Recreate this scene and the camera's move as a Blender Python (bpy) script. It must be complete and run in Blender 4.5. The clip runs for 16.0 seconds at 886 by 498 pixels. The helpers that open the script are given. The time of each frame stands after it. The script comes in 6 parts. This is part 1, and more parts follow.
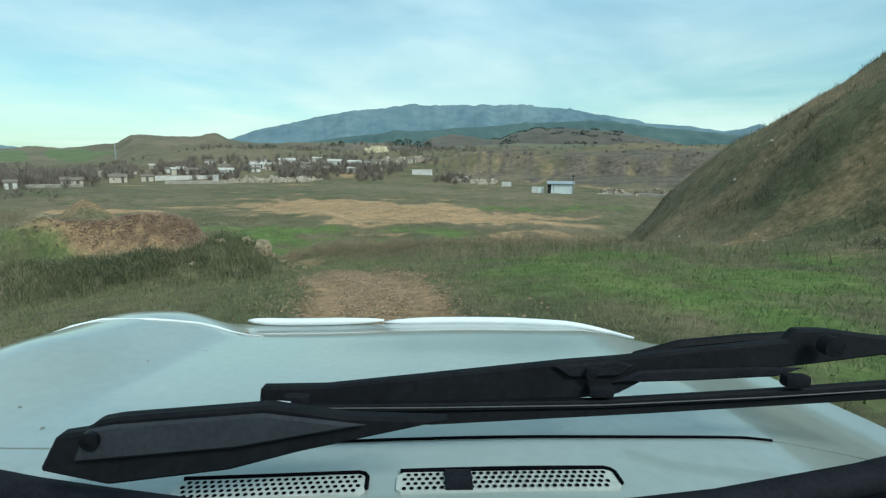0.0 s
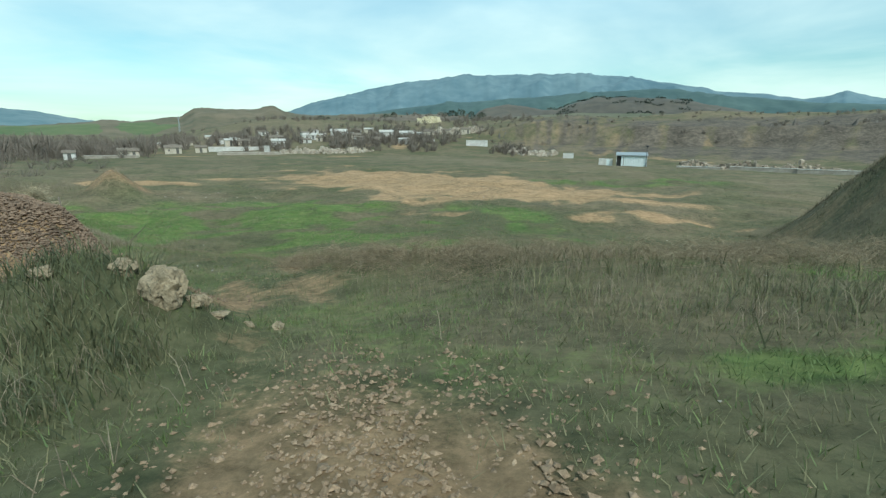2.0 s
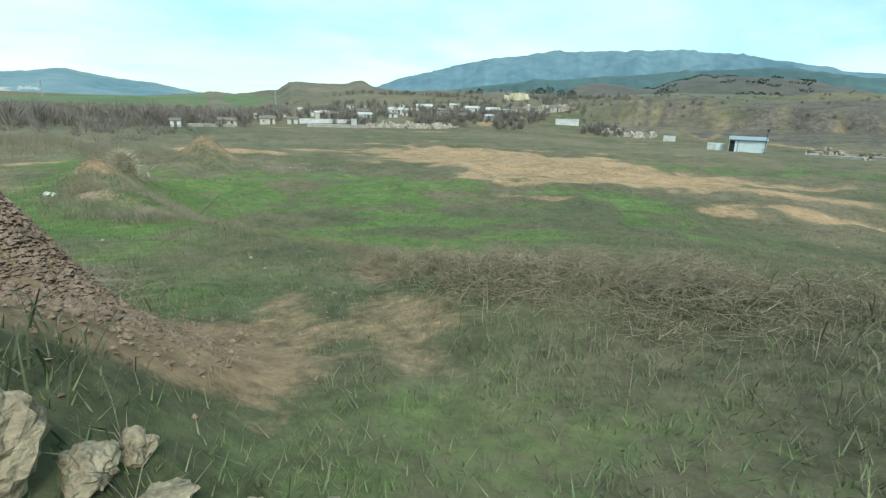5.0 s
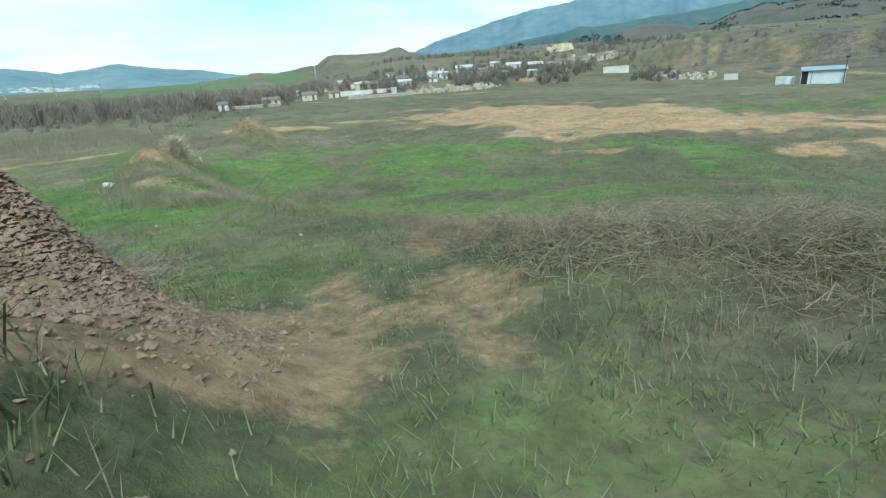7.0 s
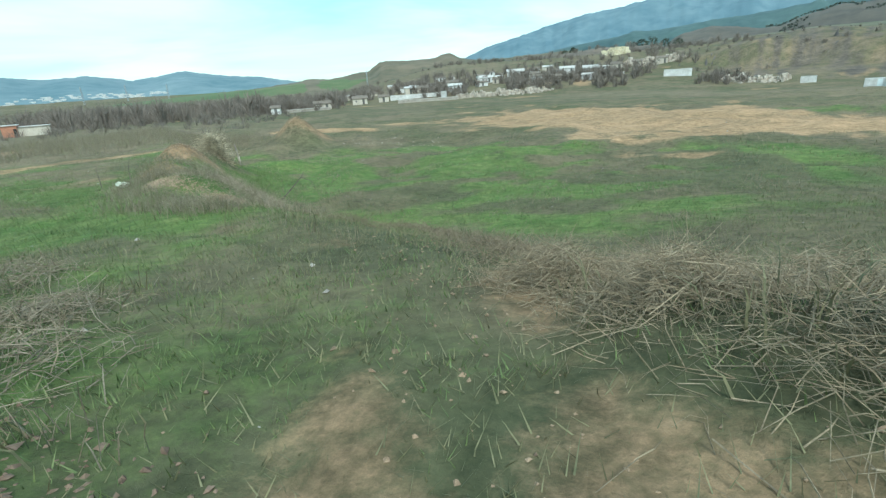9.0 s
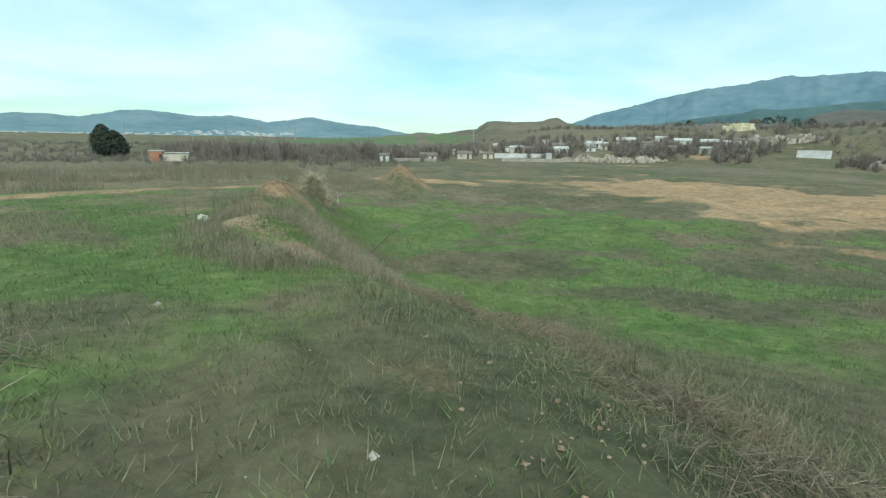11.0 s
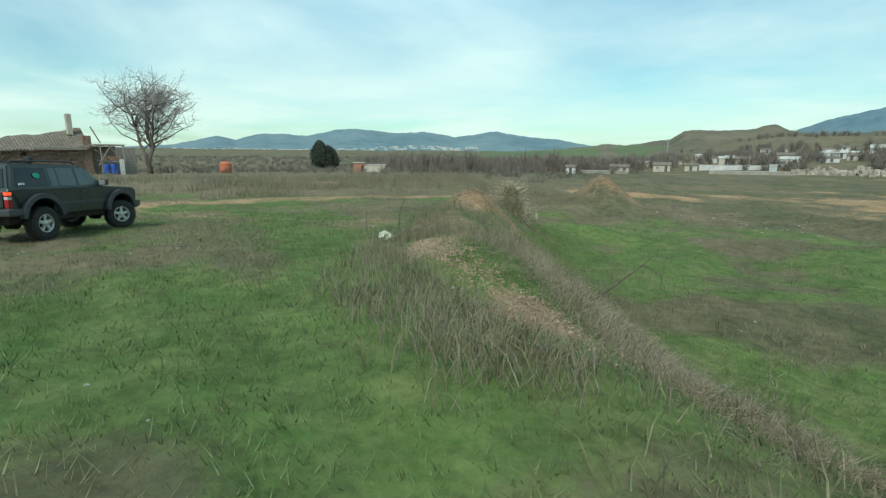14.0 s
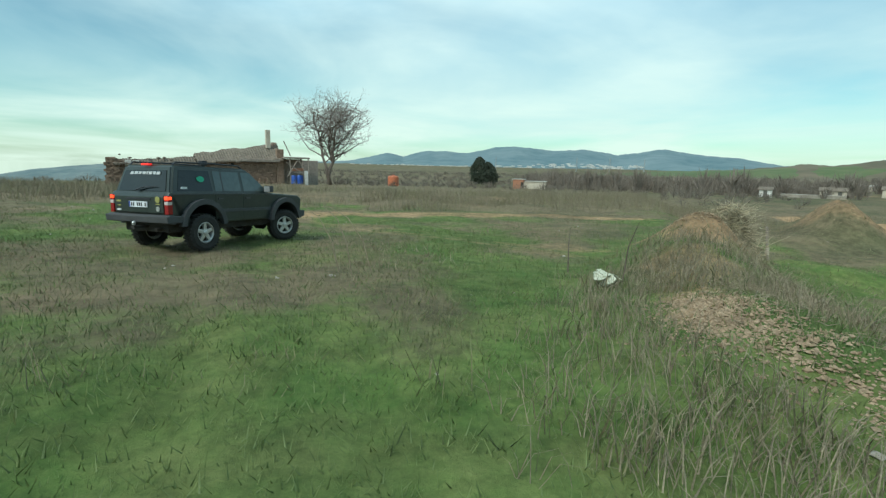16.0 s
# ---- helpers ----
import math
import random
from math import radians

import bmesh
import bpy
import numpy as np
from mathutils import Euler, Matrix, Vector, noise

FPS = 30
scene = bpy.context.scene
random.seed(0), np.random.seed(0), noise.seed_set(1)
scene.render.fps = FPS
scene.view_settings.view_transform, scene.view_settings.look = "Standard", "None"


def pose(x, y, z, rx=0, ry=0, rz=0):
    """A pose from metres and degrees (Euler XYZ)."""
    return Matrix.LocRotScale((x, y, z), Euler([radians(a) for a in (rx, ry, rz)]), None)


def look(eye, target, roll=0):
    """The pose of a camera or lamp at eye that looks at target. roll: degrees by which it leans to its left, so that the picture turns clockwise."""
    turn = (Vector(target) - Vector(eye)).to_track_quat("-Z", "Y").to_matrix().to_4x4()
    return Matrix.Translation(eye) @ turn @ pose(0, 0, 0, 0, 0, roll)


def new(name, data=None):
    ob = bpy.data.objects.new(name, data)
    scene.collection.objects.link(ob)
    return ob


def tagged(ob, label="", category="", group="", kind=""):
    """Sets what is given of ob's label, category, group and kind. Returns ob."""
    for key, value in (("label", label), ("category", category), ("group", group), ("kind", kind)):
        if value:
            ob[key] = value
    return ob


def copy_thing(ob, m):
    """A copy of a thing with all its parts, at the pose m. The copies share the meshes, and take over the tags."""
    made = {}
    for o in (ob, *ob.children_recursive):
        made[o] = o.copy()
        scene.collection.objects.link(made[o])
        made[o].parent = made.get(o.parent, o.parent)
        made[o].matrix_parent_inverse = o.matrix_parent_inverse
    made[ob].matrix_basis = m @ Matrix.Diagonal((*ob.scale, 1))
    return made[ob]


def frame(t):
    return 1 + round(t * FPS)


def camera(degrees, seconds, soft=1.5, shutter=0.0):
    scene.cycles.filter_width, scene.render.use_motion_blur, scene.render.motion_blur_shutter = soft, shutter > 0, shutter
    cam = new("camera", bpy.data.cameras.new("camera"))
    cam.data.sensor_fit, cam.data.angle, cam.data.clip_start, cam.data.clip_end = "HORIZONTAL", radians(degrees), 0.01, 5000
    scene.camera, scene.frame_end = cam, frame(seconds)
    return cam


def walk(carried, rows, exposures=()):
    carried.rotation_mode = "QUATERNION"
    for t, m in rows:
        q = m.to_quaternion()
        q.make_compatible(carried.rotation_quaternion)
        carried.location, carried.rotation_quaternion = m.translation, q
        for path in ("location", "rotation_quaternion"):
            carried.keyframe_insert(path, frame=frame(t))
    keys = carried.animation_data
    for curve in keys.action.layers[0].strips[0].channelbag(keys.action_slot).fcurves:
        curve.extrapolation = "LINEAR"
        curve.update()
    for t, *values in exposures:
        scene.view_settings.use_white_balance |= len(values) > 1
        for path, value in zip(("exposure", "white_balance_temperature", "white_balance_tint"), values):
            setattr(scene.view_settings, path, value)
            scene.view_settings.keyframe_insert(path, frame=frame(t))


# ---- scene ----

# Camera: time, eye, heading to the left, pitch, lean
PATH = [
    (0.0, -0.00, 0.00, 0.00, 0.14, -9.96, 0.47),
    (0.5, -0.16, 2.65, -0.15, -0.46, -10.43, 1.22),
    (1.0, -0.44, 4.91, -0.32, 1.60, -11.49, 0.11),
    (1.5, -0.98, 7.04, -0.52, 4.51, -12.40, -0.40),
    (2.0, -1.46, 8.69, -0.72, 6.18, -13.15, 0.30),
    (2.5, -1.76, 9.69, -0.84, 7.06, -13.73, 1.41),
    (3.0, -2.07, 10.61, -1.01, 7.99, -14.40, 1.51),
    (3.5, -2.60, 11.38, -1.16, 9.42, -14.59, 1.75),
    (4.0, -2.97, 11.92, -1.23, 11.45, -14.66, 3.07),
    (4.2, -3.13, 12.14, -1.23, 12.39, -14.55, 3.05),
    (6.5, -3.35, 12.98, -1.42, 19.99, -19.55, -2.59),
    (7.0, -3.68, 13.36, -1.49, 21.52, -19.72, -3.79),
    (7.5, -4.06, 14.12, -1.67, 22.54, -19.14, -3.84),
    (8.0, -4.50, 14.97, -1.86, 23.79, -19.45, -3.99),
    (8.5, -4.95, 15.68, -1.93, 25.36, -19.78, -3.92),
    (8.7, -5.12, 15.93, -2.04, 25.94, -19.54, -4.02),
    (10.8, -7.47, 18.81, -2.42, 36.42, -12.21, 0.49),
    (11.0, -7.65, 18.95, -2.43, 37.38, -12.05, 0.75),
    (11.5, -8.10, 19.34, -2.48, 39.76, -10.88, 0.45),
    (12.0, -8.85, 19.84, -2.59, 42.93, -10.27, -0.29),
    (12.5, -9.70, 20.32, -2.67, 46.95, -10.45, -0.29),
    (13.0, -10.45, 20.65, -2.70, 50.44, -10.64, 0.05),
    (13.5, -11.35, 21.02, -2.78, 53.95, -10.69, 1.18),
    (14.0, -12.32, 21.47, -2.89, 58.14, -10.76, 0.30),
    (14.5, -13.46, 21.74, -2.99, 62.71, -10.15, -0.21),
    (15.0, -14.70, 21.91, -3.03, 67.24, -9.51, -0.03),
    (15.5, -15.64, 21.93, -3.10, 72.30, -9.07, 0.87),
    (16.0, -15.85, 21.93, -3.11, 76.00, -9.01, 1.27),
]
LENS = 84.7
cam = camera(LENS, 16.0, soft=1.3)
walk(cam, [(t, pose(x, y, z, 90 + p, 0, h) @ pose(0, 0, 0, 0, 0, l)) for t, x, y, z, h, p, l in PATH],
     exposures=[(0.0, 0.24, 5780, 1), (2.0, 0.33, 5780, 1), (4.2, 0.52, 5780, 1), (6.3, 0.68, 5450, 1), (8.7, 0.68, 5450, 1), (10.8, 0.42, 5780, 1), (12.5, 0.27, 5780, 1), (16.0, 0.20, 5930, 1)])

# ---------------------------------------------------------------- light
SUN_BEARING = -140.0   # degrees to the left of +y: behind the right shoulder at the start
SUN_HEIGHT = 46.0

world = bpy.data.worlds.new("sky")
scene.world = world
world.use_nodes = True
wn, wl = world.node_tree.nodes, world.node_tree.links
wn.clear()
w_out = wn.new("ShaderNodeOutputWorld")
w_bg = wn.new("ShaderNodeBackground")
w_bg.inputs["Strength"].default_value = 1.0
w_sky = wn.new("ShaderNodeTexSky")
w_sky.sky_type = "NISHITA"
w_sky.sun_disc = False
w_sky.sun_elevation = radians(SUN_HEIGHT)
w_sky.sun_rotation = radians(-SUN_BEARING)
w_dim = wn.new("ShaderNodeMix")
w_dim.data_type, w_dim.blend_type = "RGBA", "MULTIPLY"
w_dim.inputs[0].default_value = 1.0
w_dim.inputs[7].default_value = (0.095, 0.122, 0.104, 1)
wl.new(w_sky.outputs[0], w_dim.inputs[6])
# a broken deck of cloud, flattened towards the horizon
w_tc = wn.new("ShaderNodeTexCoord")
w_sep = wn.new("ShaderNodeSeparateXYZ")
wl.new(w_tc.outputs["Generated"], w_sep.inputs[0])


def w_math(op, a, b=None, c=None):
    n = wn.new("ShaderNodeMath")
    n.operation = op
    for i, v in enumerate((a, b, c)):
        if v is None:
            continue
        if isinstance(v, (int, float)):
            n.inputs[i].default_value = v
        else:
            wl.new(v, n.inputs[i])
    return n.outputs[0]


w_up = w_math("ADD", w_math("MAXIMUM", w_sep.outputs[2], 0.0), 0.09)
w_vec = wn.new("ShaderNodeCombineXYZ")
wl.new(w_math("DIVIDE", w_sep.outputs[0], w_up), w_vec.inputs[0])
wl.new(w_math("DIVIDE", w_sep.outputs[1], w_up), w_vec.inputs[1])
w_noise = wn.new("ShaderNodeTexNoise")
w_noise.inputs["Scale"].default_value = 0.42
w_noise.inputs["Detail"].default_value = 7
w_noise.inputs["Roughness"].default_value = 0.52
w_noise.inputs["Distortion"].default_value = 0.5
wl.new(w_vec.outputs[0], w_noise.inputs["Vector"])
w_ramp = wn.new("ShaderNodeValToRGB")
w_ramp.color_ramp.elements[0].position, w_ramp.color_ramp.elements[1].position = 0.27, 0.62
w_ramp.color_ramp.elements[0].color, w_ramp.color_ramp.elements[1].color = (0, 0, 0, 1), (1, 1, 1, 1)
wl.new(w_noise.outputs[0], w_ramp.inputs[0])
# cloud colour: grey-blue in the deck, warmer and paler low down
w_low = wn.new("ShaderNodeMapRange")
w_low.inputs[1].default_value, w_low.inputs[2].default_value = 0.0, 0.30
wl.new(w_sep.outputs[2], w_low.inputs[0])
w_cloud = wn.new("ShaderNodeMix")
w_cloud.data_type = "RGBA"
w_cloud.inputs[6].default_value = (0.78, 0.88, 0.72, 1)
w_tone = wn.new("ShaderNodeTexNoise")
w_tone.inputs["Scale"].default_value, w_tone.inputs["Detail"].default_value = 0.75, 5
wl.new(w_vec.outputs[0], w_tone.inputs["Vector"])
w_shade = wn.new("ShaderNodeValToRGB")
w_shade.color_ramp.elements[0].position, w_shade.color_ramp.elements[1].position = 0.40, 0.62
w_shade.color_ramp.elements[0].color, w_shade.color_ramp.elements[1].color = (0.46, 0.665, 0.745, 1), (0.67, 0.82, 0.82, 1)
wl.new(w_tone.outputs[0], w_shade.inputs[0])
wl.new(w_shade.outputs[0], w_cloud.inputs[7])
wl.new(w_low.outputs[0], w_cloud.inputs[0])
w_mix = wn.new("ShaderNodeMix")
w_mix.data_type = "RGBA"
wl.new(w_math("MULTIPLY", w_ramp.outputs[0], 0.92), w_mix.inputs[0])
wl.new(w_dim.outputs[2], w_mix.inputs[6])
wl.new(w_cloud.outputs[2], w_mix.inputs[7])
wl.new(w_mix.outputs[2], w_bg.inputs["Color"])
wl.new(w_bg.outputs[0], w_out.inputs[0])

sun_data = bpy.data.lights.new("sun", "SUN")
sun_data.energy, sun_data.angle, sun_data.color = 2.3, radians(16), (1.0, 0.95, 0.86)
sun = new("sun", sun_data)
sun.matrix_world = look((60 * -math.sin(radians(SUN_BEARING)), 60 * math.cos(radians(SUN_BEARING)), 60 * math.tan(radians(SUN_HEIGHT))), (0, 0, 0))

# ---------------------------------------------------------------- materials
def mat(name, a, b, scale=6.0, rough=0.7, metal=0.0, bump=0.15, fine=8.0, dirt=None, rand=0.0, coat=0.0, spec=0.5):
    """Two tones mixed by coarse and fine noise, with relief; rand: how far whole pieces differ in tone."""
    m = bpy.data.materials.new(name)
    m.use_nodes = True
    n, l = m.node_tree.nodes, m.node_tree.links
    p = n["Principled BSDF"]
    tc = n.new("ShaderNodeTexCoord")
    big, small = n.new("ShaderNodeTexNoise"), n.new("ShaderNodeTexNoise")
    big.inputs["Scale"].default_value, big.inputs["Detail"].default_value = scale, 5
    small.inputs["Scale"].default_value, small.inputs["Detail"].default_value = scale * fine, 4
    l.new(tc.outputs["Object"], big.inputs["Vector"])
    l.new(tc.outputs["Object"], small.inputs["Vector"])
    add = n.new("ShaderNodeMath")
    add.operation = "MULTIPLY_ADD"
    add.inputs[1].default_value = 0.45
    l.new(small.outputs[0], add.inputs[0])
    half = n.new("ShaderNodeMath")
    half.operation = "MULTIPLY"
    half.inputs[1].default_value = 0.55
    l.new(big.outputs[0], half.inputs[0])
    l.new(half.outputs[0], add.inputs[2])
    ramp = n.new("ShaderNodeValToRGB")
    ramp.color_ramp.elements[0].position, ramp.color_ramp.elements[1].position = 0.36, 0.64
    ramp.color_ramp.elements[0].color, ramp.color_ramp.elements[1].color = (*a, 1), (*b, 1)
    if dirt:
        e = ramp.color_ramp.elements.new(0.40)
        e.color = (*dirt, 1)
    l.new(add.outputs[0], ramp.inputs[0])
    colour = ramp.outputs[0]
    if rand:
        info = n.new("ShaderNodeObjectInfo")
        geo = n.new("ShaderNodeNewGeometry")
        both = n.new("ShaderNodeMath")
        both.operation = "ADD"
        l.new(info.outputs["Random"], both.inputs[0])
        l.new(geo.outputs["Random Per Island"], both.inputs[1])
        rng = n.new("ShaderNodeMapRange")
        rng.inputs[2].default_value = 2.0
        rng.inputs[3].default_value, rng.inputs[4].default_value = 1 - rand, 1 + rand
        l.new(both.outputs[0], rng.inputs[0])
        hsv = n.new("ShaderNodeHueSaturation")
        l.new(rng.outputs[0], hsv.inputs["Value"])
        l.new(colour, hsv.inputs["Color"])
        colour = hsv.outputs[0]
    l.new(colour, p.inputs["Base Color"])
    p.inputs["Roughness"].default_value = rough
    p.inputs["Metallic"].default_value = metal
    p.inputs["Specular IOR Level"].default_value = spec
    if coat:
        p.inputs["Coat Weight"].default_value = coat
        p.inputs["Coat Roughness"].default_value = 0.08
    if bump:
        bp = n.new("ShaderNodeBump")
        bp.inputs["Strength"].default_value = bump
        bp.inputs["Distance"].default_value = 0.02
        l.new(small.outputs[0], bp.inputs["Height"])
        l.new(bp.outputs[0], p.inputs["Normal"])
    return m


def lamp_mat(name, colour, strength):
    m = bpy.data.materials.new(name)
    m.use_nodes = True
    p = m.node_tree.nodes["Principled BSDF"]
    p.inputs["Base Color"].default_value = (*colour, 1)
    p.inputs["Emission Color"].default_value = (*colour, 1)
    p.inputs["Emission Strength"].default_value = strength
    return m


M_GRAVEL = mat("track_gravel_stone", (0.20, 0.135, 0.08), (0.40, 0.285, 0.18), 9, 0.95, bump=0.3, rand=0.35)
M_STONE = mat("field_stone", (0.30, 0.24, 0.17), (0.50, 0.43, 0.33), 3, 0.9, bump=0.6, rand=0.25)
M_SOIL = mat("dug_soil", (0.115, 0.076, 0.050), (0.255, 0.175, 0.118), 4, 0.95, bump=0.6, rand=0.3)
M_STRAW = mat("dry_straw", (0.16, 0.13, 0.085), (0.34, 0.28, 0.19), 9, 0.85, bump=0, rand=0.35)
M_BRUSH = mat("dead_brush", (0.130, 0.112, 0.072), (0.31, 0.265, 0.175), 9, 0.85, bump=0, rand=0.4)
M_GRASS = mat("green_grass", (0.080, 0.126, 0.036), (0.18, 0.220, 0.072), 3, 0.7, bump=0, rand=0.35)
M_OLIVE = mat("tired_grass", (0.108, 0.118, 0.052), (0.25, 0.225, 0.118), 3, 0.8, bump=0, rand=0.35)
M_BARK = mat("grey_bark", (0.09, 0.07, 0.055), (0.19, 0.15, 0.12), 8, 0.9, bump=0.5)
M_TWIG = mat("bare_twigs", (0.20, 0.175, 0.155), (0.34, 0.30, 0.27), 4, 0.9, bump=0)
M_WOODS = mat("leafless_woods", (0.125, 0.105, 0.085), (0.24, 0.20, 0.16), 0.3, 0.95, bump=0, rand=0.4)
M_EVERGREEN = mat("dark_evergreen", (0.028, 0.038, 0.024), (0.062, 0.074, 0.046), 3, 0.85, bump=0, rand=0.3)
M_WHITE = mat("whitewash", (0.44, 0.415, 0.375), (0.68, 0.66, 0.615), 0.8, 0.8, bump=0.1)
M_CREAM = mat("old_plaster", (0.40, 0.34, 0.26), (0.58, 0.52, 0.42), 0.8, 0.85, bump=0.2)
M_SHADE = mat("dim_window", (0.06, 0.055, 0.05), (0.14, 0.13, 0.11), 2, 0.5, bump=0)
M_TILE = mat("old_roof_tiles", (0.095, 0.078, 0.058), (0.235, 0.19, 0.145), 3, 0.9, bump=0.3, rand=0.25)
M_BRICK = mat("red_brick", (0.34, 0.15, 0.09), (0.46, 0.23, 0.14), 3, 0.9, bump=0.3, rand=0.2)
M_RUBBLE = mat("rubble_wall", (0.135, 0.090, 0.063), (0.29, 0.20, 0.14), 5, 0.95, bump=0.6, rand=0.4)
M_GREYWOOD = mat("weathered_timber", (0.20, 0.16, 0.13), (0.36, 0.31, 0.26), 6, 0.85, bump=0.3)
M_DARK = mat("dark_opening", (0.015, 0.014, 0.012), (0.03, 0.028, 0.025), 3, 0.9, bump=0)
M_CONCRETE = mat("pale_concrete", (0.42, 0.39, 0.34), (0.58, 0.55, 0.50), 1, 0.9, bump=0.2)
M_STEEL = mat("galvanised_steel", (0.35, 0.36, 0.36), (0.50, 0.51, 0.51), 3, 0.45, 0.6, bump=0.05)
M_BLUE = mat("blue_plastic", (0.02, 0.07, 0.33), (0.035, 0.11, 0.45), 3, 0.45, bump=0)
M_ORANGE = mat("orange_plastic", (0.40, 0.105, 0.045), (0.58, 0.19, 0.085), 2, 0.6, bump=0.05)

# ---------------------------------------------------------------- tools
def lattice(ix, iy, seed):
    v = np.sin(ix * 127.1 + iy * 311.7 + seed * 74.7) * 43758.5453
    return v - np.floor(v)


def vnoise(x, y, seed=0):
    ix, iy = np.floor(x), np.floor(y)
    fx, fy = x - ix, y - iy
    fx, fy = fx * fx * (3 - 2 * fx), fy * fy * (3 - 2 * fy)
    a, b = lattice(ix, iy, seed), lattice(ix + 1, iy, seed)
    c, d = lattice(ix, iy + 1, seed), lattice(ix + 1, iy + 1, seed)
    return (a + (b - a) * fx) * (1 - fy) + (c + (d - c) * fx) * fy


def fbm(x, y, octaves=4, seed=0):
    """Noise about 0, within about -0.5 and 0.5."""
    total, amp = 0.0, 0.5
    for k in range(octaves):
        total = total + amp * (vnoise(x, y, seed + k) - 0.5)
        x, y, amp = x * 2.03 + 7.1, y * 2.03 + 3.7, amp * 0.5
    return total


def smooth(a, b, v):
    v = np.clip((v - a) / (b - a), 0, 1)
    return v * v * (3 - 2 * v)


def near_line(x, y, points):
    """Distance to a line through points."""
    best = np.full(np.shape(x), 1e9)
    for (x0, y0), (x1, y1) in zip(points, points[1:]):
        dx, dy = x1 - x0, y1 - y0
        u = np.clip(((x - x0) * dx + (y - y0) * dy) / (dx * dx + dy * dy), 0, 1)
        best = np.minimum(best, np.hypot(x - x0 - u * dx, y - y0 - u * dy))
    return best


def mesh_of(name, verts, faces, material, flat=True):
    me = bpy.data.meshes.new(name)
    me.from_pydata(np.asarray(verts).tolist(), [], [list(map(int, f)) for f in faces])
    me.materials.append(material)
    if not flat:
        me.polygons.foreach_set("use_smooth", [True] * len(me.polygons))
    me.update()
    return me


def finish(bm, name, material, shade=False):
    bmesh.ops.recalc_face_normals(bm, faces=bm.faces)
    me = bpy.data.meshes.new(name)
    bm.to_mesh(me)
    bm.free()
    me.materials.append(material)
    if shade:
        me.polygons.foreach_set("use_smooth", [True] * len(me.polygons))
    return me


def part(name, bm, material, parent, label="", shade=False):
    """One mesh object under a thing or a part."""
    me = bm if isinstance(bm, bpy.types.Mesh) else finish(bm, name, material, shade)
    ob = new(name, me)
    ob.parent = parent
    return tagged(ob, label) if label else ob


def thing(name, m, label, category, group="", kind=""):
    ob = new(name)
    ob.empty_display_size = 0.2
    ob.matrix_world = m
    return tagged(ob, label, category, group, kind)


def box(x0, x1, y0, y1, z0, z1, bevel=0.0, bm=None):
    bm = bm or bmesh.new()
    made = bmesh.ops.create_cube(bm, size=1.0)["verts"]
    for v in made:
        v.co = Vector((x0 + (v.co.x + 0.5) * (x1 - x0), y0 + (v.co.y + 0.5) * (y1 - y0), z0 + (v.co.z + 0.5) * (z1 - z0)))
    if bevel:
        edges = list({e for v in made for e in v.link_edges})
        bmesh.ops.bevel(bm, geom=edges, offset=bevel, segments=2, affect="EDGES", profile=0.7)
    return bm


def tube(points, radii, sides=8, bm=None, closed=True):
    """A tapered tube along points."""
    bm = bm or bmesh.new()
    points = [Vector(p) for p in points]
    rings, ref = [], Vector((0.31, 0.17, 0.93))
    for i, p in enumerate(points):
        way = (points[min(i + 1, len(points) - 1)] - points[max(i - 1, 0)]).normalized()
        if abs(way.dot(ref)) > 0.95:
            ref = Vector((0.9, 0.3, 0.1))
        u = way.cross(ref).normalized()
        w = way.cross(u)
        r = radii[i] if isinstance(radii, (list, tuple)) else radii
        rings.append([bm.verts.new(p + r * (math.cos(a) * u + math.sin(a) * w)) for a in (2 * math.pi * k / sides for k in range(sides))])
    for a, b in zip(rings, rings[1:]):
        for k in range(sides):
            bm.faces.new((a[k], a[(k + 1) % sides], b[(k + 1) % sides], b[k]))
    if closed:
        bm.faces.new(rings[0][::-1])
        bm.faces.new(rings[-1])
    return bm


def lathe(profile, sides=24, axis="x", bm=None, caps=True):
    """Turns (radius, along) pairs about an axis."""
    bm = bm or bmesh.new()
    rings = []
    for r, s in profile:
        ring = []
        for k in range(sides):
            a = 2 * math.pi * k / sides
            c, d = r * math.cos(a), r * math.sin(a)
            ring.append(bm.verts.new((s, c, d) if axis == "x" else (c, d, s)))
        rings.append(ring)
    for a, b in zip(rings, rings[1:]):
        for k in range(sides):
            bm.faces.new((a[k], a[(k + 1) % sides], b[(k + 1) % sides], b[k]))
    if caps and profile[0][0] > 1e-5:
        bm.faces.new(rings[0][::-1])
    if caps and profile[-1][0] > 1e-5:
        bm.faces.new(rings[-1])
    bmesh.ops.remove_doubles(bm, verts=bm.verts, dist=1e-6)
    return bm


def prism(outline, x0, x1, bm=None, bevel=0.0):
    """An outline in (y, z) drawn out along x."""
    bm = bm or bmesh.new()
    a = [bm.verts.new((x0, y, z)) for y, z in outline]
    b = [bm.verts.new((x1, y, z)) for y, z in outline]
    n = len(outline)
    faces = [bm.faces.new(a[::-1]), bm.faces.new(b)]
    for k in range(n):
        faces.append(bm.faces.new((a[k], a[(k + 1) % n], b[(k + 1) % n], b[k])))
    if bevel:
        bmesh.ops.recalc_face_normals(bm, faces=bm.faces)
        bmesh.ops.bevel(bm, geom=list({e for f in faces for e in f.edges}), offset=bevel, segments=2, affect="EDGES", profile=0.7)
    return bm


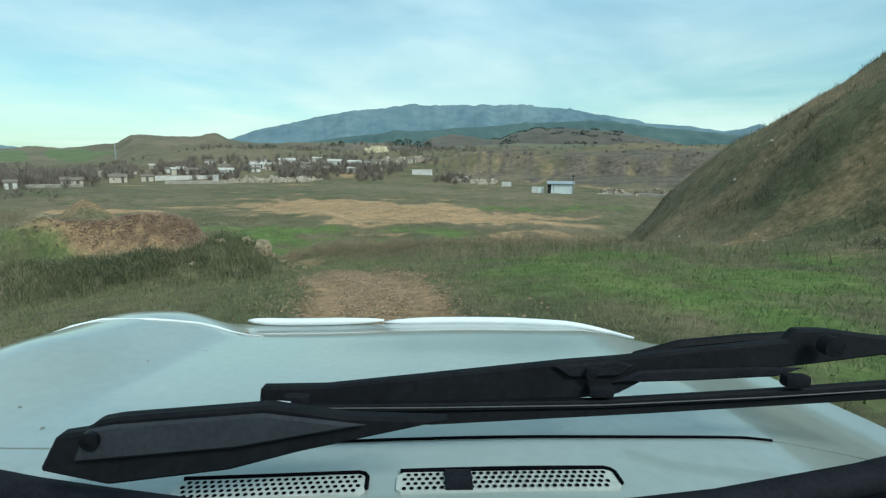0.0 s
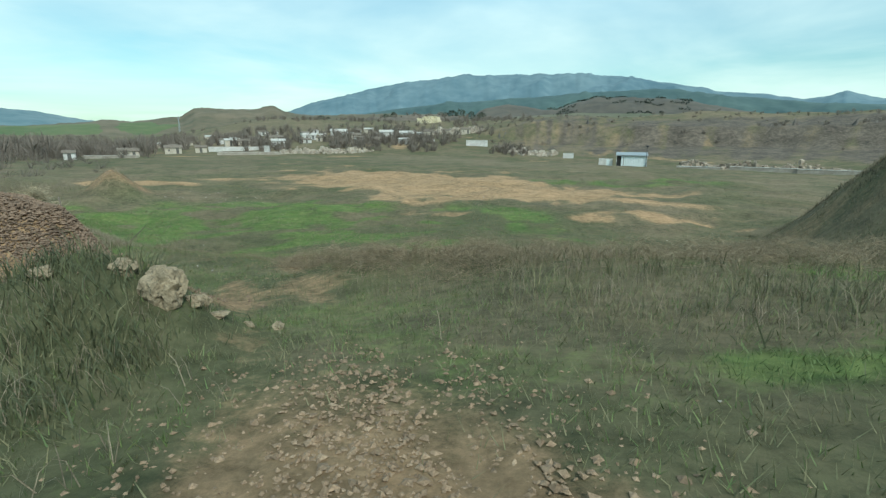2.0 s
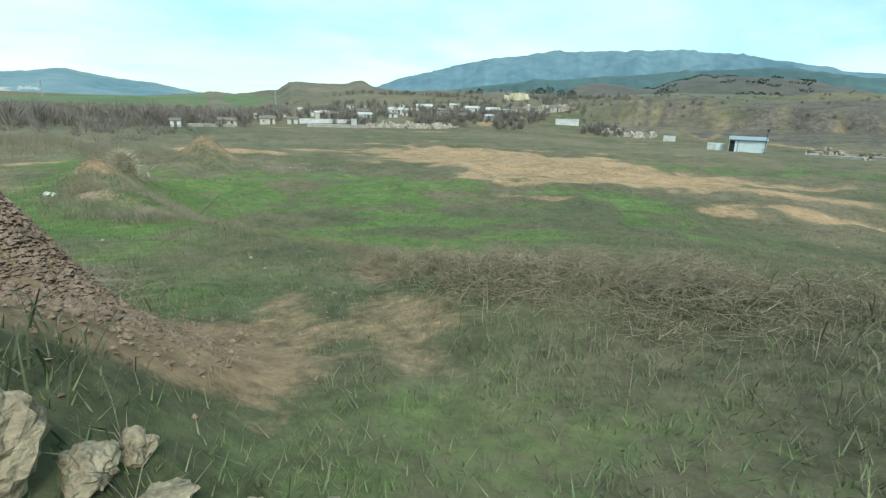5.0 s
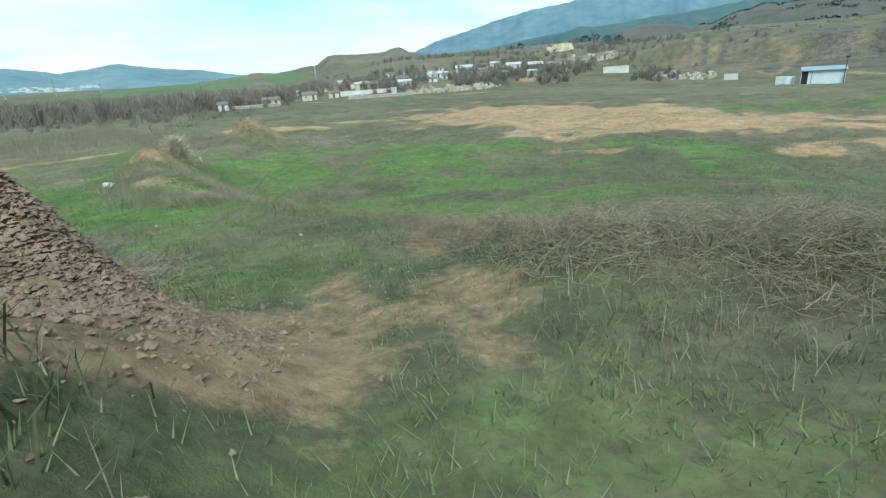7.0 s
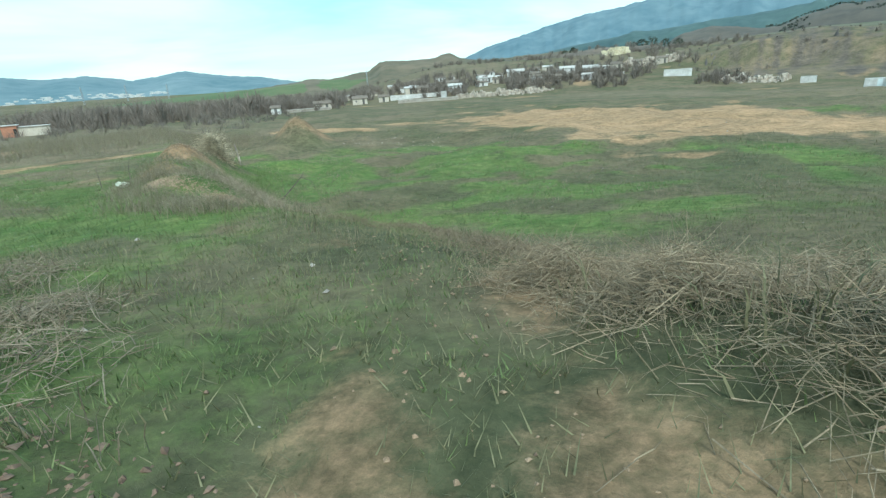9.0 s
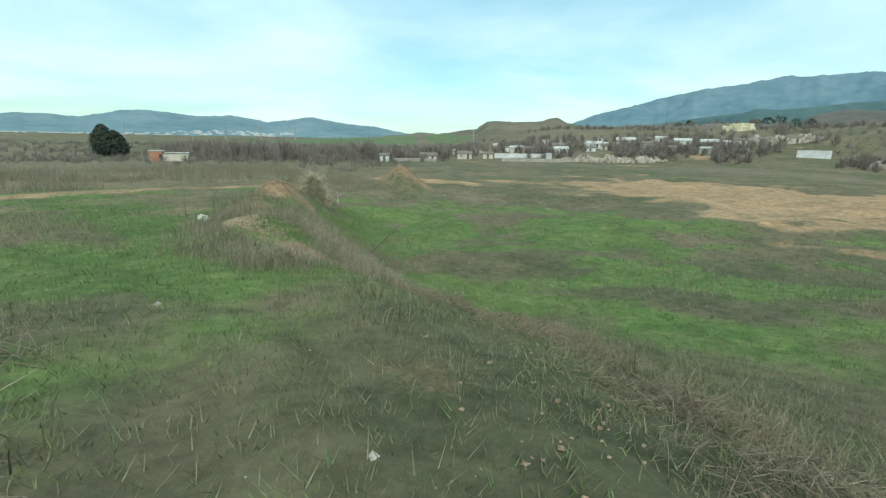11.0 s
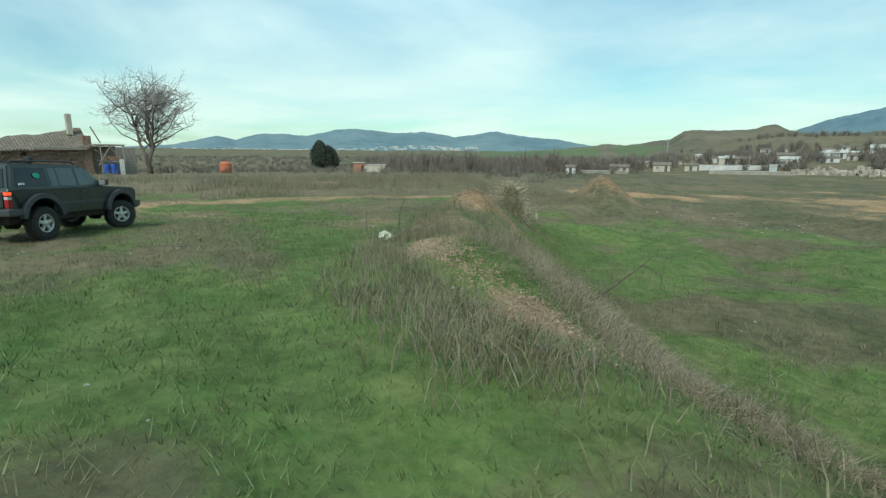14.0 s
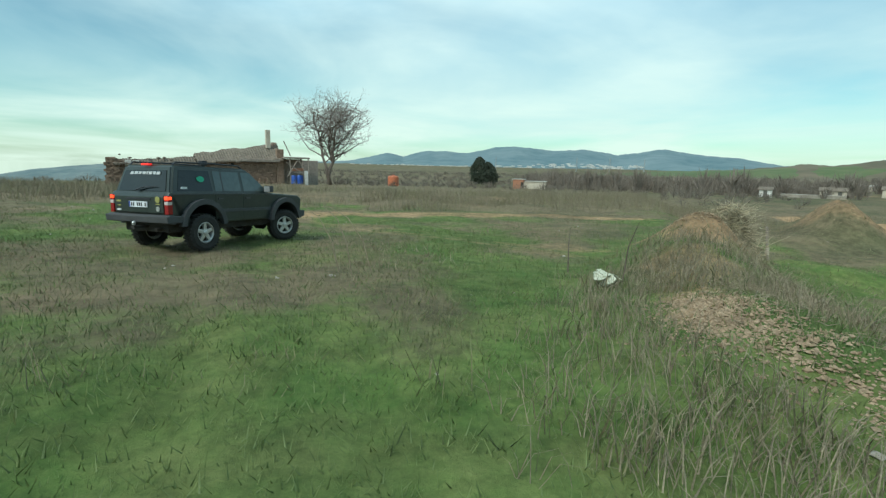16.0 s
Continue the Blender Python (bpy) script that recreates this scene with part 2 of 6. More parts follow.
def stone_mesh(name, size, seed, material, squash=0.7, detail=2):
    rng = random.Random(seed)
    bm = bmesh.new()
    bmesh.ops.create_icosphere(bm, subdivisions=detail, radius=1.0)
    off = Vector((rng.uniform(0, 50), rng.uniform(0, 50), rng.uniform(0, 50)))
    sx, sy = rng.uniform(0.75, 1.2), rng.uniform(0.7, 1.1)
    for v in bm.verts:
        d = 1 + 0.45 * noise.noise(v.co * 1.1 + off) + 0.24 * noise.noise(v.co * 2.7 + off) + 0.12 * noise.noise(v.co * 6.5 + off)
        v.co = Vector((v.co.x * d * sx, v.co.y * d * sy, v.co.z * d * squash)) * size
    return finish(bm, name, material)

# ---------------------------------------------------------------- ground
TRACK = [(0.6, -14.0), (-0.3, 0.0), (-0.7, 5.0), (-1.4, 9.0), (-3.0, 13.0), (-5.8, 17.5), (-9.0, 22.5), (-12.6, 28.0), (-15.0, 32.0)]
TURN = [(-5.8, 17.5), (-8.5, 20.0), (-13.0, 21.8), (-20.0, 21.5), (-28.0, 19.5), (-36.0, 14.0), (-50.0, 6.0)]
FARM_TRACK = [(-62.0, 10.0), (-46.0, 16.0), (-40.5, 21.0), (-40.0, 28.0), (-38.5, 34.0), (-36.0, 37.0)]


def rise_north(r):
    return np.interp(r, [0, 60, 130, 165, 182, 200, 230, 260, 330, 420, 600, 1000, 2000, 5000], [-7, -7, -7.8, -7.7, -6.5, -4.6, -2.4, 0.8, 8.3, 12, 14, 16, 22, 40])


def rise_west(r):
    return np.interp(r, [0, 40, 60, 100, 160, 300, 700, 1500, 3000, 5000], [-7.1, -7.0, -6.7, -6.8, -7.6, -8.0, -5, 6, 32, 55])


def height(x, y, rough=True):
    x, y = np.asarray(x, float), np.asarray(y, float)
    cx, cy = x + 8, y - 16
    r = np.hypot(cx, cy)
    bearing = np.degrees(np.arctan2(-cx, cy))
    west = smooth(23, 40, bearing) * (1 - smooth(150, 175, bearing)) + smooth(-150, -175, bearing)
    south = smooth(95, 150, np.abs(bearing))
    far = rise_north(r) * (1 - west) + rise_west(r) * west
    low = smooth(94, 106, bearing) * smooth(170, 150, bearing)
    far = far - low * np.interp(r, [0, 95, 160, 300, 700, 1500, 3000, 5000], [0, 0, 2.5, 8, 30, 70, 150, 260])
    # terrace on which the walk goes, falling slowly to the west
    q = -0.6 * x + 0.8 * y
    terrace = np.interp(q, [-60, -20, 0, 6, 11.4, 15.6, 19.5, 22, 27, 34, 41, 60, 100], [0.5, -0.9, -1.65, -2.2, -2.9, -3.55, -4.02, -4.3, -4.72, -4.9, -5.3, -5.0, -5.8])
    edge = 0.55 * (x + 4) + 0.83 * (y - 21)
    edge = edge + 1.6 * fbm(x / 9, y / 9, 2, 5)
    open_side = smooth(-14, 2, x)
    steep = smooth(-9, -17, x)
    down = smooth(-2.5 - 1.3 * steep, 5.5 - 4.8 * steep, edge) * (1 - open_side) + smooth(-2.0, 26.0, edge) * open_side
    near = 1 - smooth(60, 170, r)
    z = far * (1 - near * (1 - down)) + terrace * near * (1 - down)
    # steep hill beside the start
    h = np.hypot(x - 38, y - 22)
    slope = np.clip(1 - np.sqrt(h * h + 16) / 32.5, 0, 1)
    z = z + 28.5 * slope ** 1.15 * (0.12 + 0.88 * smooth(0.05, 0.24, slope)) * (1 + 0.25 * fbm(x / 7, y / 7, 3, 2))
    # quarry face behind the shed
    quarry = smooth(4, -8, bearing) * smooth(-62, -48, bearing)
    z = z + quarry * (-1.5 * smooth(120, 150, r) + (7.5 + 7 * fbm(x / 40, y / 40, 4, 9)) * smooth(222, 240, r + 44 * fbm(x / 26, y / 26, 4, 3)) - 4.2 * smooth(240, 420, r))
    # heaped bank left of the track, ending in boulders
    def ridge(ax, ay, bx, by, width, top, seed):
        d = near_line(x, y, [(ax, ay), (bx, by)])
        return top * np.exp(-(d / width) ** 2) * (1 + 0.5 * fbm(x / 1.3, y / 1.3, 3, seed))
    z = z + ridge(-5.7, 13.7, -6.5, 14.9, 0.95, 0.70, 11) + ridge(-6.6, 13.1, -11.0, 12.4, 1.35, 0.80, 26) + ridge(-8.25, 15.40, -13.0, 14.2, 0.92, 1.95, 12) + ridge(-15.0, 16.6, -26, 14.4, 1.4, 0.5, 13)
    # low berm between the two fields, with spoil mounds on its line
    z = z + ridge(-18.8, 25.9, -23.5, 28.6, 1.2, 0.40, 14) + ridge(-23.5, 28.6, -30.0, 36.0, 1.4, 0.45, 15)
    z = z + ridge(-26.3, 31.2, -27.0, 32.0, 1.25, 0.75, 16) + ridge(-39.6, 54.2, -42.0, 56.6, 2.0, 2.3, 17) + ridge(-30.8, 36.8, -32.0, 38.0, 1.4, 0.5, 18)
    # dead growth on hummocks at the brink
    z = z + ridge(-4.2, 19.6, -1.4, 19.2, 1.3, 0.45, 19) + ridge(0.5, 18.0, 6, 18.5, 1.6, 0.35, 20)
    if rough:
        fade = 1 - smooth(40, 160, r)
        z = z + fade * (0.22 * fbm(x / 3.1, y / 3.1, 4, 21) + 0.5 * fbm(x / 14, y / 14, 2, 22))
        tr = np.minimum(near_line(x, y, TRACK), near_line(x, y, TURN))
        z = z - 0.07 * np.exp(-((tr - 0.72) / 0.28) ** 2) * fade
        z = z + down * near * (1.5 * fbm(x / 8.0, y / 8.0, 4, 24) + 0.5 * fbm(x / 2.2, y / 2.2, 3, 25)) * smooth(18, 30, r)
        z = z + (1 - fade) * r * 0.004 * fbm(x / 90, y / 90, 4, 23)
    return z


def zones(x, y):
    """Shares of bare sand, fresh green and stony soil in the ground's cover."""
    r = np.hypot(x + 8, y - 16)
    n1, n2, n3 = fbm(x / 6, y / 6, 4, 31), fbm(x / 17, y / 17, 3, 32), fbm(x / 2.1, y / 2.1, 3, 33)
    # levelled sandy yard
    u, v = (x + 10) * 0.80 - (y - 74) * 0.60, (x + 10) * 0.60 + (y - 74) * 0.80
    sand = smooth(1.2, 0.70, np.hypot(u / 31, v / 14.5) + 1.2 * n1 + 0.8 * n3)
    u2, v2 = (x - 10) * 0.95 - (y - 58) * 0.3, (x - 10) * 0.3 + (y - 58) * 0.95
    sand = np.maximum(sand, 0.8 * smooth(1.1, 0.6, np.hypot(u2 / 12, v2 / 3.5) + 0.8 * n1))
    u3, v3 = x + 46, y - 65
    sand = np.maximum(sand, 0.9 * smooth(1.1, 0.7, np.hypot(u3 / 9, v3 / 3.2) + 0.6 * n1))
    sand = np.maximum(sand, 0.65 * smooth(0.30, 0.42, n2 + 0.6 * n1 + 0.12) * smooth(30, 60, r) * (1 - smooth(200, 400, r)))
    farm = near_line(x, y, FARM_TRACK)
    sand = np.maximum(sand, 0.62 * smooth(1.2, 0.4, farm + 3.2 * n3 + 2.4 * n1))
    field_path = near_line(x, y, [(-46, 19), (-33, 24), (-27, 29)])
    sand = np.maximum(sand, 0.40 * smooth(0.7, 0.2, np.abs(field_path - 0.6) + 3.0 * n3 + 1.5 * n1))
    # stony track and spoil
    tr = near_line(x, y, TRACK)
    fade = 1 - smooth(10, 14, y)
    soil = fade * smooth(1.35, 0.7, tr + 1.4 * n3 + 0.8 * n1)
    soil = np.maximum(soil, 0.6 * smooth(11, 15, y) * smooth(25, 20, y) * smooth(0.5, 0.1, np.abs(tr - 0.72) + 2.6 * n3 + 1.2 * n1))
    tn = near_line(x, y, TURN)
    soil = np.maximum(soil, 0.14 * smooth(0.6, 0.2, np.abs(tn - 0.75) + 2.0 * n3))
    bank = near_line(x, y, [(-7.0, 15.4), (-10.6, 14.9), (-19, 15.6)])
    soil = np.maximum(soil, smooth(1.9, 0.9, bank + 2.0 * n3))
    for ax, ay, w in ((-26.7, 31.7, 2.3), (-27.8, 33.2, 1.2), (-25.4, 30.4, 1.0), (-31.6, 37.6, 1.3), (-40.8, 55.4, 3.4), (-25.0, 32.6, 1.0)):
        soil = np.maximum(soil, 0.9 * smooth(1.1, 0.55, np.hypot(x - ax, y - ay) / w + 0.9 * n3))
    gravel = near_line(x, y, [(-16.2, 25.5), (-19.4, 25.6), (-20.6, 26.2)])
    soil = np.maximum(soil, 0.95 * smooth(0.65, 0.25, gravel + 2.6 * n3 + 0.8 * n1))
    crest = near_line(x, y, [(-20.6, 26.2), (-23.0, 28.4), (-25.6, 30.6), (-28.0, 33.4)])
    soil = np.maximum(soil, 0.62 * smooth(1.2, 0.4, crest + 2.8 * n3 + 1.2 * n1))
    # grass: fresh in the hollow field and on the western meadow, tired elsewhere
    hollow = smooth(1.25, 0.55, np.hypot((x + 17) / 24, (y - 42) / 14) + 0.3 * n2)
    meadow = smooth(1.2, 0.6, np.hypot((x + 30) / 20, (y - 20) / 14.5) + 0.3 * n1)
    start = 1.0 * smooth(1.2, 0.5, np.hypot((x - 7) / 11, (y - 14) / 14) + 0.4 * n1) + 0.35 * smooth(7, 2, r)
    behind = 0.75 * smooth(1.2, 0.6, np.hypot((x - 18) / 16, (y - 82) / 9) + 0.4 * n1)
    green = np.clip(np.maximum.reduce([1.15 * hollow, meadow, start, behind]) * np.maximum(0.08, 0.62 + 3.0 * n1 + 3.2 * n3), 0, 1)
    green = np.maximum(green, (0.70 + 2.4 * n3 + 0.8 * n1) * meadow)
    green = np.maximum(green, (0.46 + 2.8 * n3 + 2.2 * n1) * start)
    crop = smooth(500, 700, r) * smooth(0.06, 0.14, fbm(x / 320, y / 320, 2, 35)) * smooth(62, 48, np.degrees(np.arctan2(-(x + 8), y - 16)))
    green = np.maximum(green, 0.8 * crop)
    hill = smooth(34.5, 29, np.hypot(x - 38, y - 22) + 5 * n1)
    green = green * (1 - 0.9 * hill)
    soil = np.maximum(soil, hill * np.clip(0.26 + 1.5 * n1 + 1.5 * n3, 0, 0.6))
    cx, cy = x + 8, y - 16
    bearing = np.degrees(np.arctan2(-cx, cy))
    # worn face of the old quarry, cut by gullies
    face = smooth(5, -3, bearing) * smooth(-60, -48, bearing) * smooth(200, 214, r) * smooth(300, 262, r)
    soil = np.maximum(soil, face * np.clip(0.26 + 2.2 * fbm(x / 8, y / 8, 4, 36) + 1.2 * fbm(bearing * 2.5, r / 60, 3, 37), 0, 0.42))
    return np.clip(sand, 0, 1), np.clip(green, 0, 1) * (1 - face), np.clip(soil, 0, 1)


def rock_share(x, y):
    """Share of bare dark earth and rock in the old quarry, cut by gullies."""
    cx, cy = x + 8, y - 16
    r = np.hypot(cx, cy)
    bearing = np.degrees(np.arctan2(-cx, cy))
    face = smooth(2, -7, bearing) * smooth(-64, -50, bearing) * smooth(176, 200, r + 30 * fbm(x / 20, y / 20, 3, 3)) * smooth(315, 270, r)
    cut = smooth(-14, -19, bearing) * smooth(-46, -38, bearing)
    return np.clip(face * (0.50 + 0.30 * cut + 1.5 * fbm(bearing * 1.6, r / 40, 4, 38) + 0.9 * fbm(x / 6, y / 6, 3, 39)), 0, 1)


def ground_material():
    m = bpy.data.materials.new("open_ground")
    m.use_nodes = True
    n, l = m.node_tree.nodes, m.node_tree.links
    p = n["Principled BSDF"]
    p.inputs["Roughness"].default_value = 0.95
    p.inputs["Specular IOR Level"].default_value = 0.15
    tc = n.new("ShaderNodeTexCoord")
    att = n.new("ShaderNodeAttribute")
    att.attribute_name = "cover"
    sep = n.new("ShaderNodeSeparateColor")
    l.new(att.outputs["Color"], sep.inputs[0])

    def tex(scale, detail=6, rough=0.66):
        t = n.new("ShaderNodeTexNoise")
        t.inputs["Scale"].default_value, t.inputs["Detail"].default_value, t.inputs["Roughness"].default_value = scale, detail, rough
        l.new(tc.outputs["Object"], t.inputs["Vector"])
        return t.outputs[0]

    fine, mid, wide, vast = tex(4.5, 8, 0.78), tex(0.9, 6), tex(0.12, 6), tex(0.012, 7)

    def two(a, b, fac, lo=0.38, hi=0.62):
        ramp = n.new("ShaderNodeValToRGB")
        ramp.color_ramp.elements[0].position, ramp.color_ramp.elements[1].position = lo, hi
        ramp.color_ramp.elements[0].color, ramp.color_ramp.elements[1].color = (*a, 1), (*b, 1)
        l.new(fac, ramp.inputs[0])
        return ramp.outputs[0]

    def mix(a, b, fac):
        x = n.new("ShaderNodeMix")
        x.data_type = "RGBA"
        if isinstance(fac, float):
            x.inputs[0].default_value = fac
        else:
            l.new(fac, x.inputs[0])
        l.new(a, x.inputs[6])
        l.new(b, x.inputs[7])
        return x.outputs[2]

    def broken(share, by=fine, soft=0.22):
        """A share of cover, with its edge broken up by noise."""
        s = n.new("ShaderNodeMath")
        s.operation = "ADD"
        l.new(share, s.inputs[0])
        d = n.new("ShaderNodeMath")
        d.operation = "MULTIPLY_ADD"
        d.inputs[1].default_value, d.inputs[2].default_value = 1.1, -0.55
        l.new(by, d.inputs[0])
        l.new(d.outputs[0], s.inputs[1])
        rg = n.new("ShaderNodeMapRange")
        rg.inputs[1].default_value, rg.inputs[2].default_value = 0.5 - soft, 0.5 + soft
        l.new(s.outputs[0], rg.inputs[0])
        return rg.outputs[0]

    dry = mix(two((0.078, 0.074, 0.040), (0.31, 0.250, 0.155), fine, 0.34, 0.68), two((0.105, 0.102, 0.056), (0.26, 0.205, 0.132), mid), 0.5)
    dry = mix(dry, two((0.065, 0.092, 0.034), (0.225, 0.165, 0.108), wide, 0.42, 0.58), 0.55)
    dry = mix(dry, two((0.092, 0.092, 0.052), (0.205, 0.162, 0.112), vast, 0.44, 0.56), 0.45)
    green = mix(two((0.050, 0.090, 0.026), (0.185, 0.225, 0.080), fine, 0.32, 0.68), two((0.076, 0.146, 0.032), (0.17, 0.195, 0.070), mid), 0.55)
    sand = mix(two((0.24, 0.145, 0.072), (0.42, 0.258, 0.138), mid), two((0.27, 0.165, 0.085), (0.41, 0.262, 0.148), wide), 0.5)
    sand = mix(sand, two((0.19, 0.15, 0.08), (0.48, 0.35, 0.22), fine, 0.3, 0.6), 0.35)
    soil = mix(two((0.14, 0.092, 0.052), (0.42, 0.29, 0.175), fine, 0.34, 0.66), two((0.20, 0.138, 0.08), (0.34, 0.228, 0.132), mid), 0.45)
    c = mix(dry, green, broken(sep.outputs[1]))
    c = mix(c, sand, broken(sep.outputs[0]))
    c = mix(c, soil, broken(sep.outputs[2]))
    rock = mix(two((0.055, 0.048, 0.042), (0.175, 0.145, 0.118), wide, 0.36, 0.64), two((0.070, 0.060, 0.050), (0.21, 0.17, 0.13), mid), 0.45)
    c = mix(c, rock, broken(att.outputs["Alpha"], mid))
    # tufted growth: dense and thin spots, with shadow among tufts painted in
    c2 = n.new("ShaderNodeMix")
    c2.data_type, c2.blend_type = "RGBA", "MULTIPLY"
    c2.inputs[0].default_value = 1.0
    l.new(c, c2.inputs[6])
    l.new(mix(two((0.40, 0.42, 0.40), (1.40, 1.36, 1.32), tex(2.4, 6, 0.8), 0.36, 0.60), two((0.60, 0.64, 0.60), (1.30, 1.24, 1.16), tex(0.4, 6, 0.74), 0.40, 0.60), 0.5), c2.inputs[7])
    l.new(c2.outputs[2], p.inputs["Base Color"])
    bp = n.new("ShaderNodeBump")
    bp.inputs["Strength"].default_value, bp.inputs["Distance"].default_value = 0.7, 0.06
    l.new(fine, bp.inputs["Height"])
    l.new(bp.outputs[0], p.inputs["Normal"])
    return m


M_GROUND = ground_material()


def build_ground(count=560, core=12.0, reach=4900.0):
    k = math.asinh(reach / core)
    line = core * np.sinh(np.linspace(-1, 1, count) * k)
    gx, gy = np.meshgrid(line - 9.0, line + 18.0)
    gz = height(gx, gy)
    verts = np.stack([gx, gy, gz], -1).reshape(-1, 3)
    i = np.arange(count * count).reshape(count, count)
    quads = np.stack([i[:-1, :-1], i[:-1, 1:], i[1:, 1:], i[1:, :-1]], -1).reshape(-1, 4)
    me = bpy.data.meshes.new("ground")
    me.vertices.add(len(verts))
    me.vertices.foreach_set("co", verts.ravel())
    me.loops.add(quads.size)
    me.loops.foreach_set("vertex_index", quads.ravel())
    me.polygons.add(len(quads))
    me.polygons.foreach_set("loop_start", np.arange(0, quads.size, 4))
    me.polygons.foreach_set("use_smooth", np.ones(len(quads), bool))
    me.update()
    me.validate()
    s, g, b = zones(gx.ravel(), gy.ravel())
    att = me.color_attributes.new("cover", "FLOAT_COLOR", "POINT")
    att.data.foreach_set("color", np.stack([s, g, b, rock_share(gx.ravel(), gy.ravel())], -1).ravel())
    me.materials.append(M_GROUND)
    return tagged(new("ground", me), "rough open ground of tired grass, green patches and bare sand", "ground", kind="structure")


ground = build_ground()


def top(x, y):
    return float(height(x, y))


# distant ridges: bearing to the left of +y and height in degrees along the crest
def far_ridge(name, label, distance, depth, crest, a, b, scale, wobble, seed, foot=-2.0, patch=None, gullies=0.30, often=0.45, rand=0.0):
    step = 0.18
    lo, hi = min(c[0] for c in crest), max(c[0] for c in crest)
    crest = sorted(crest)
    bearings = np.arange(lo, hi + step, step)
    rise = np.interp(bearings, [c[0] for c in crest], [c[1] for c in crest])
    rise = rise + wobble * fbm(bearings * 0.9, bearings * 0 + seed, 5, seed) + 0.5 * wobble * fbm(bearings * 4, bearings * 0 + seed, 3, seed + 7)
    rows = 16
    verts = []
    for k in range(rows + 4):
        u = k / rows
        d = distance - depth + depth * min(u, 1.0) + max(0, u - 1) * depth * 1.2
        up = np.sin(min(u, 1.0) * math.pi / 2) ** 1.25 if u <= 1 else 1 - 0.5 * (u - 1)
        gully = 1 + gullies * math.sin(min(u, 1) * math.pi) * fbm(bearings * often + u * 1.7, bearings * 0 + u * 5.5, 4, seed + 3)
        foot_z = distance * math.tan(radians(foot))
        z = foot_z + (np.tan(np.radians(rise)) * distance - foot_z) * up * gully
        ang = np.radians(bearings)
        verts.append(np.stack([-8 - np.sin(ang) * d, 16 + np.cos(ang) * d, z], -1))
    n = len(bearings)
    idx = np.arange((rows + 4) * n).reshape(rows + 4, n)
    faces = np.stack([idx[:-1, :-1], idx[1:, :-1], idx[1:, 1:], idx[:-1, 1:]], -1).reshape(-1, 4)
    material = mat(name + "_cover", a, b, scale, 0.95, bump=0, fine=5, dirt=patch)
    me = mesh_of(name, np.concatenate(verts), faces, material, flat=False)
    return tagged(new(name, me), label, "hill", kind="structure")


# mountain and wooded slope carry the haze of distance in their base colours
far_ridge("mountain", "long mountain painted blue-grey for haze, with pale rock near its crest", 4300, 1500,
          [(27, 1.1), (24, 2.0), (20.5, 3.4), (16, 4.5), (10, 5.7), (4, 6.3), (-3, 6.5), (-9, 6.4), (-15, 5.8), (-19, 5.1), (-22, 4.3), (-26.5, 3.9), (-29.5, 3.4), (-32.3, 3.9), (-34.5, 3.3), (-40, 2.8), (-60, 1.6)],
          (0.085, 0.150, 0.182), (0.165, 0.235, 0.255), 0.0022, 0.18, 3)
far_ridge("wooded_slope", "dark wooded slope under the mountain, haze painted in as blue-green", 3000, 900,
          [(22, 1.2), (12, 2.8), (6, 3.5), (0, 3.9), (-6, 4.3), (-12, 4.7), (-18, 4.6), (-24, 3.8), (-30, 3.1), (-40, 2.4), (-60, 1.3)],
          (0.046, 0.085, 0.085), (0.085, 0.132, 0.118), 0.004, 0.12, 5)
far_ridge("planted_hill", "brown hill planted with rows of small dark trees", 820, 260,
          [(4, 1.2), (1, 2.9), (-1.5, 3.4), (-4, 3.0), (-7, 2.7), (-9.5, 3.6), (-11, 3.9), (-16, 3.85), (-20.5, 3.5), (-24, 2.6), (-29, 1.6)],
          (0.066, 0.060, 0.048), (0.125, 0.105, 0.078), 0.014, 0.12, 6, foot=-0.5)
far_ridge("bare_hill", "bare brown hill with a rough flat top and a green crop field", 1100, 380,
          [(56, 0.1), (48, 0.5), (42, 0.95), (40.5, 1.25), (38, 1.1), (35.8, 1.4), (33.8, 1.65), (32.4, 2.5), (31.6, 2.6), (29, 2.5), (26.6, 2.55), (24.7, 3.0), (23.6, 2.4), (21, 2.0), (12, 2.3), (6, 2.2), (0, 1.8)],
          (0.080, 0.078, 0.042), (0.185, 0.142, 0.088), 0.01, 0.22, 8, foot=-0.4)
# both hill lines are coloured blue to stand for haze
far_ridge("blue_hills", "low hills behind the distant town, painted blue for haze", 4200, 1700,
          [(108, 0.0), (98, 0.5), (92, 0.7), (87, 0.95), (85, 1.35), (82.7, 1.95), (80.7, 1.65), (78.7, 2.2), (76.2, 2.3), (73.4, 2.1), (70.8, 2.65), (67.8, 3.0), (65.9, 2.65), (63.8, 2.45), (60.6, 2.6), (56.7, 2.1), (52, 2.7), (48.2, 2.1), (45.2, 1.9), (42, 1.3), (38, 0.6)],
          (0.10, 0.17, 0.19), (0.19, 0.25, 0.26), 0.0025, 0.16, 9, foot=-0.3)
far_ridge("western_hills", "hills beyond the low western plain, painted grey-blue for haze", 4000, 1500,
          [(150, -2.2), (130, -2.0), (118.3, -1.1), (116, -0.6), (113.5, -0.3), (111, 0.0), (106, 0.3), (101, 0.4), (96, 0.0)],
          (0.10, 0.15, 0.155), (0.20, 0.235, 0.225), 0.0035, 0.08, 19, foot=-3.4)
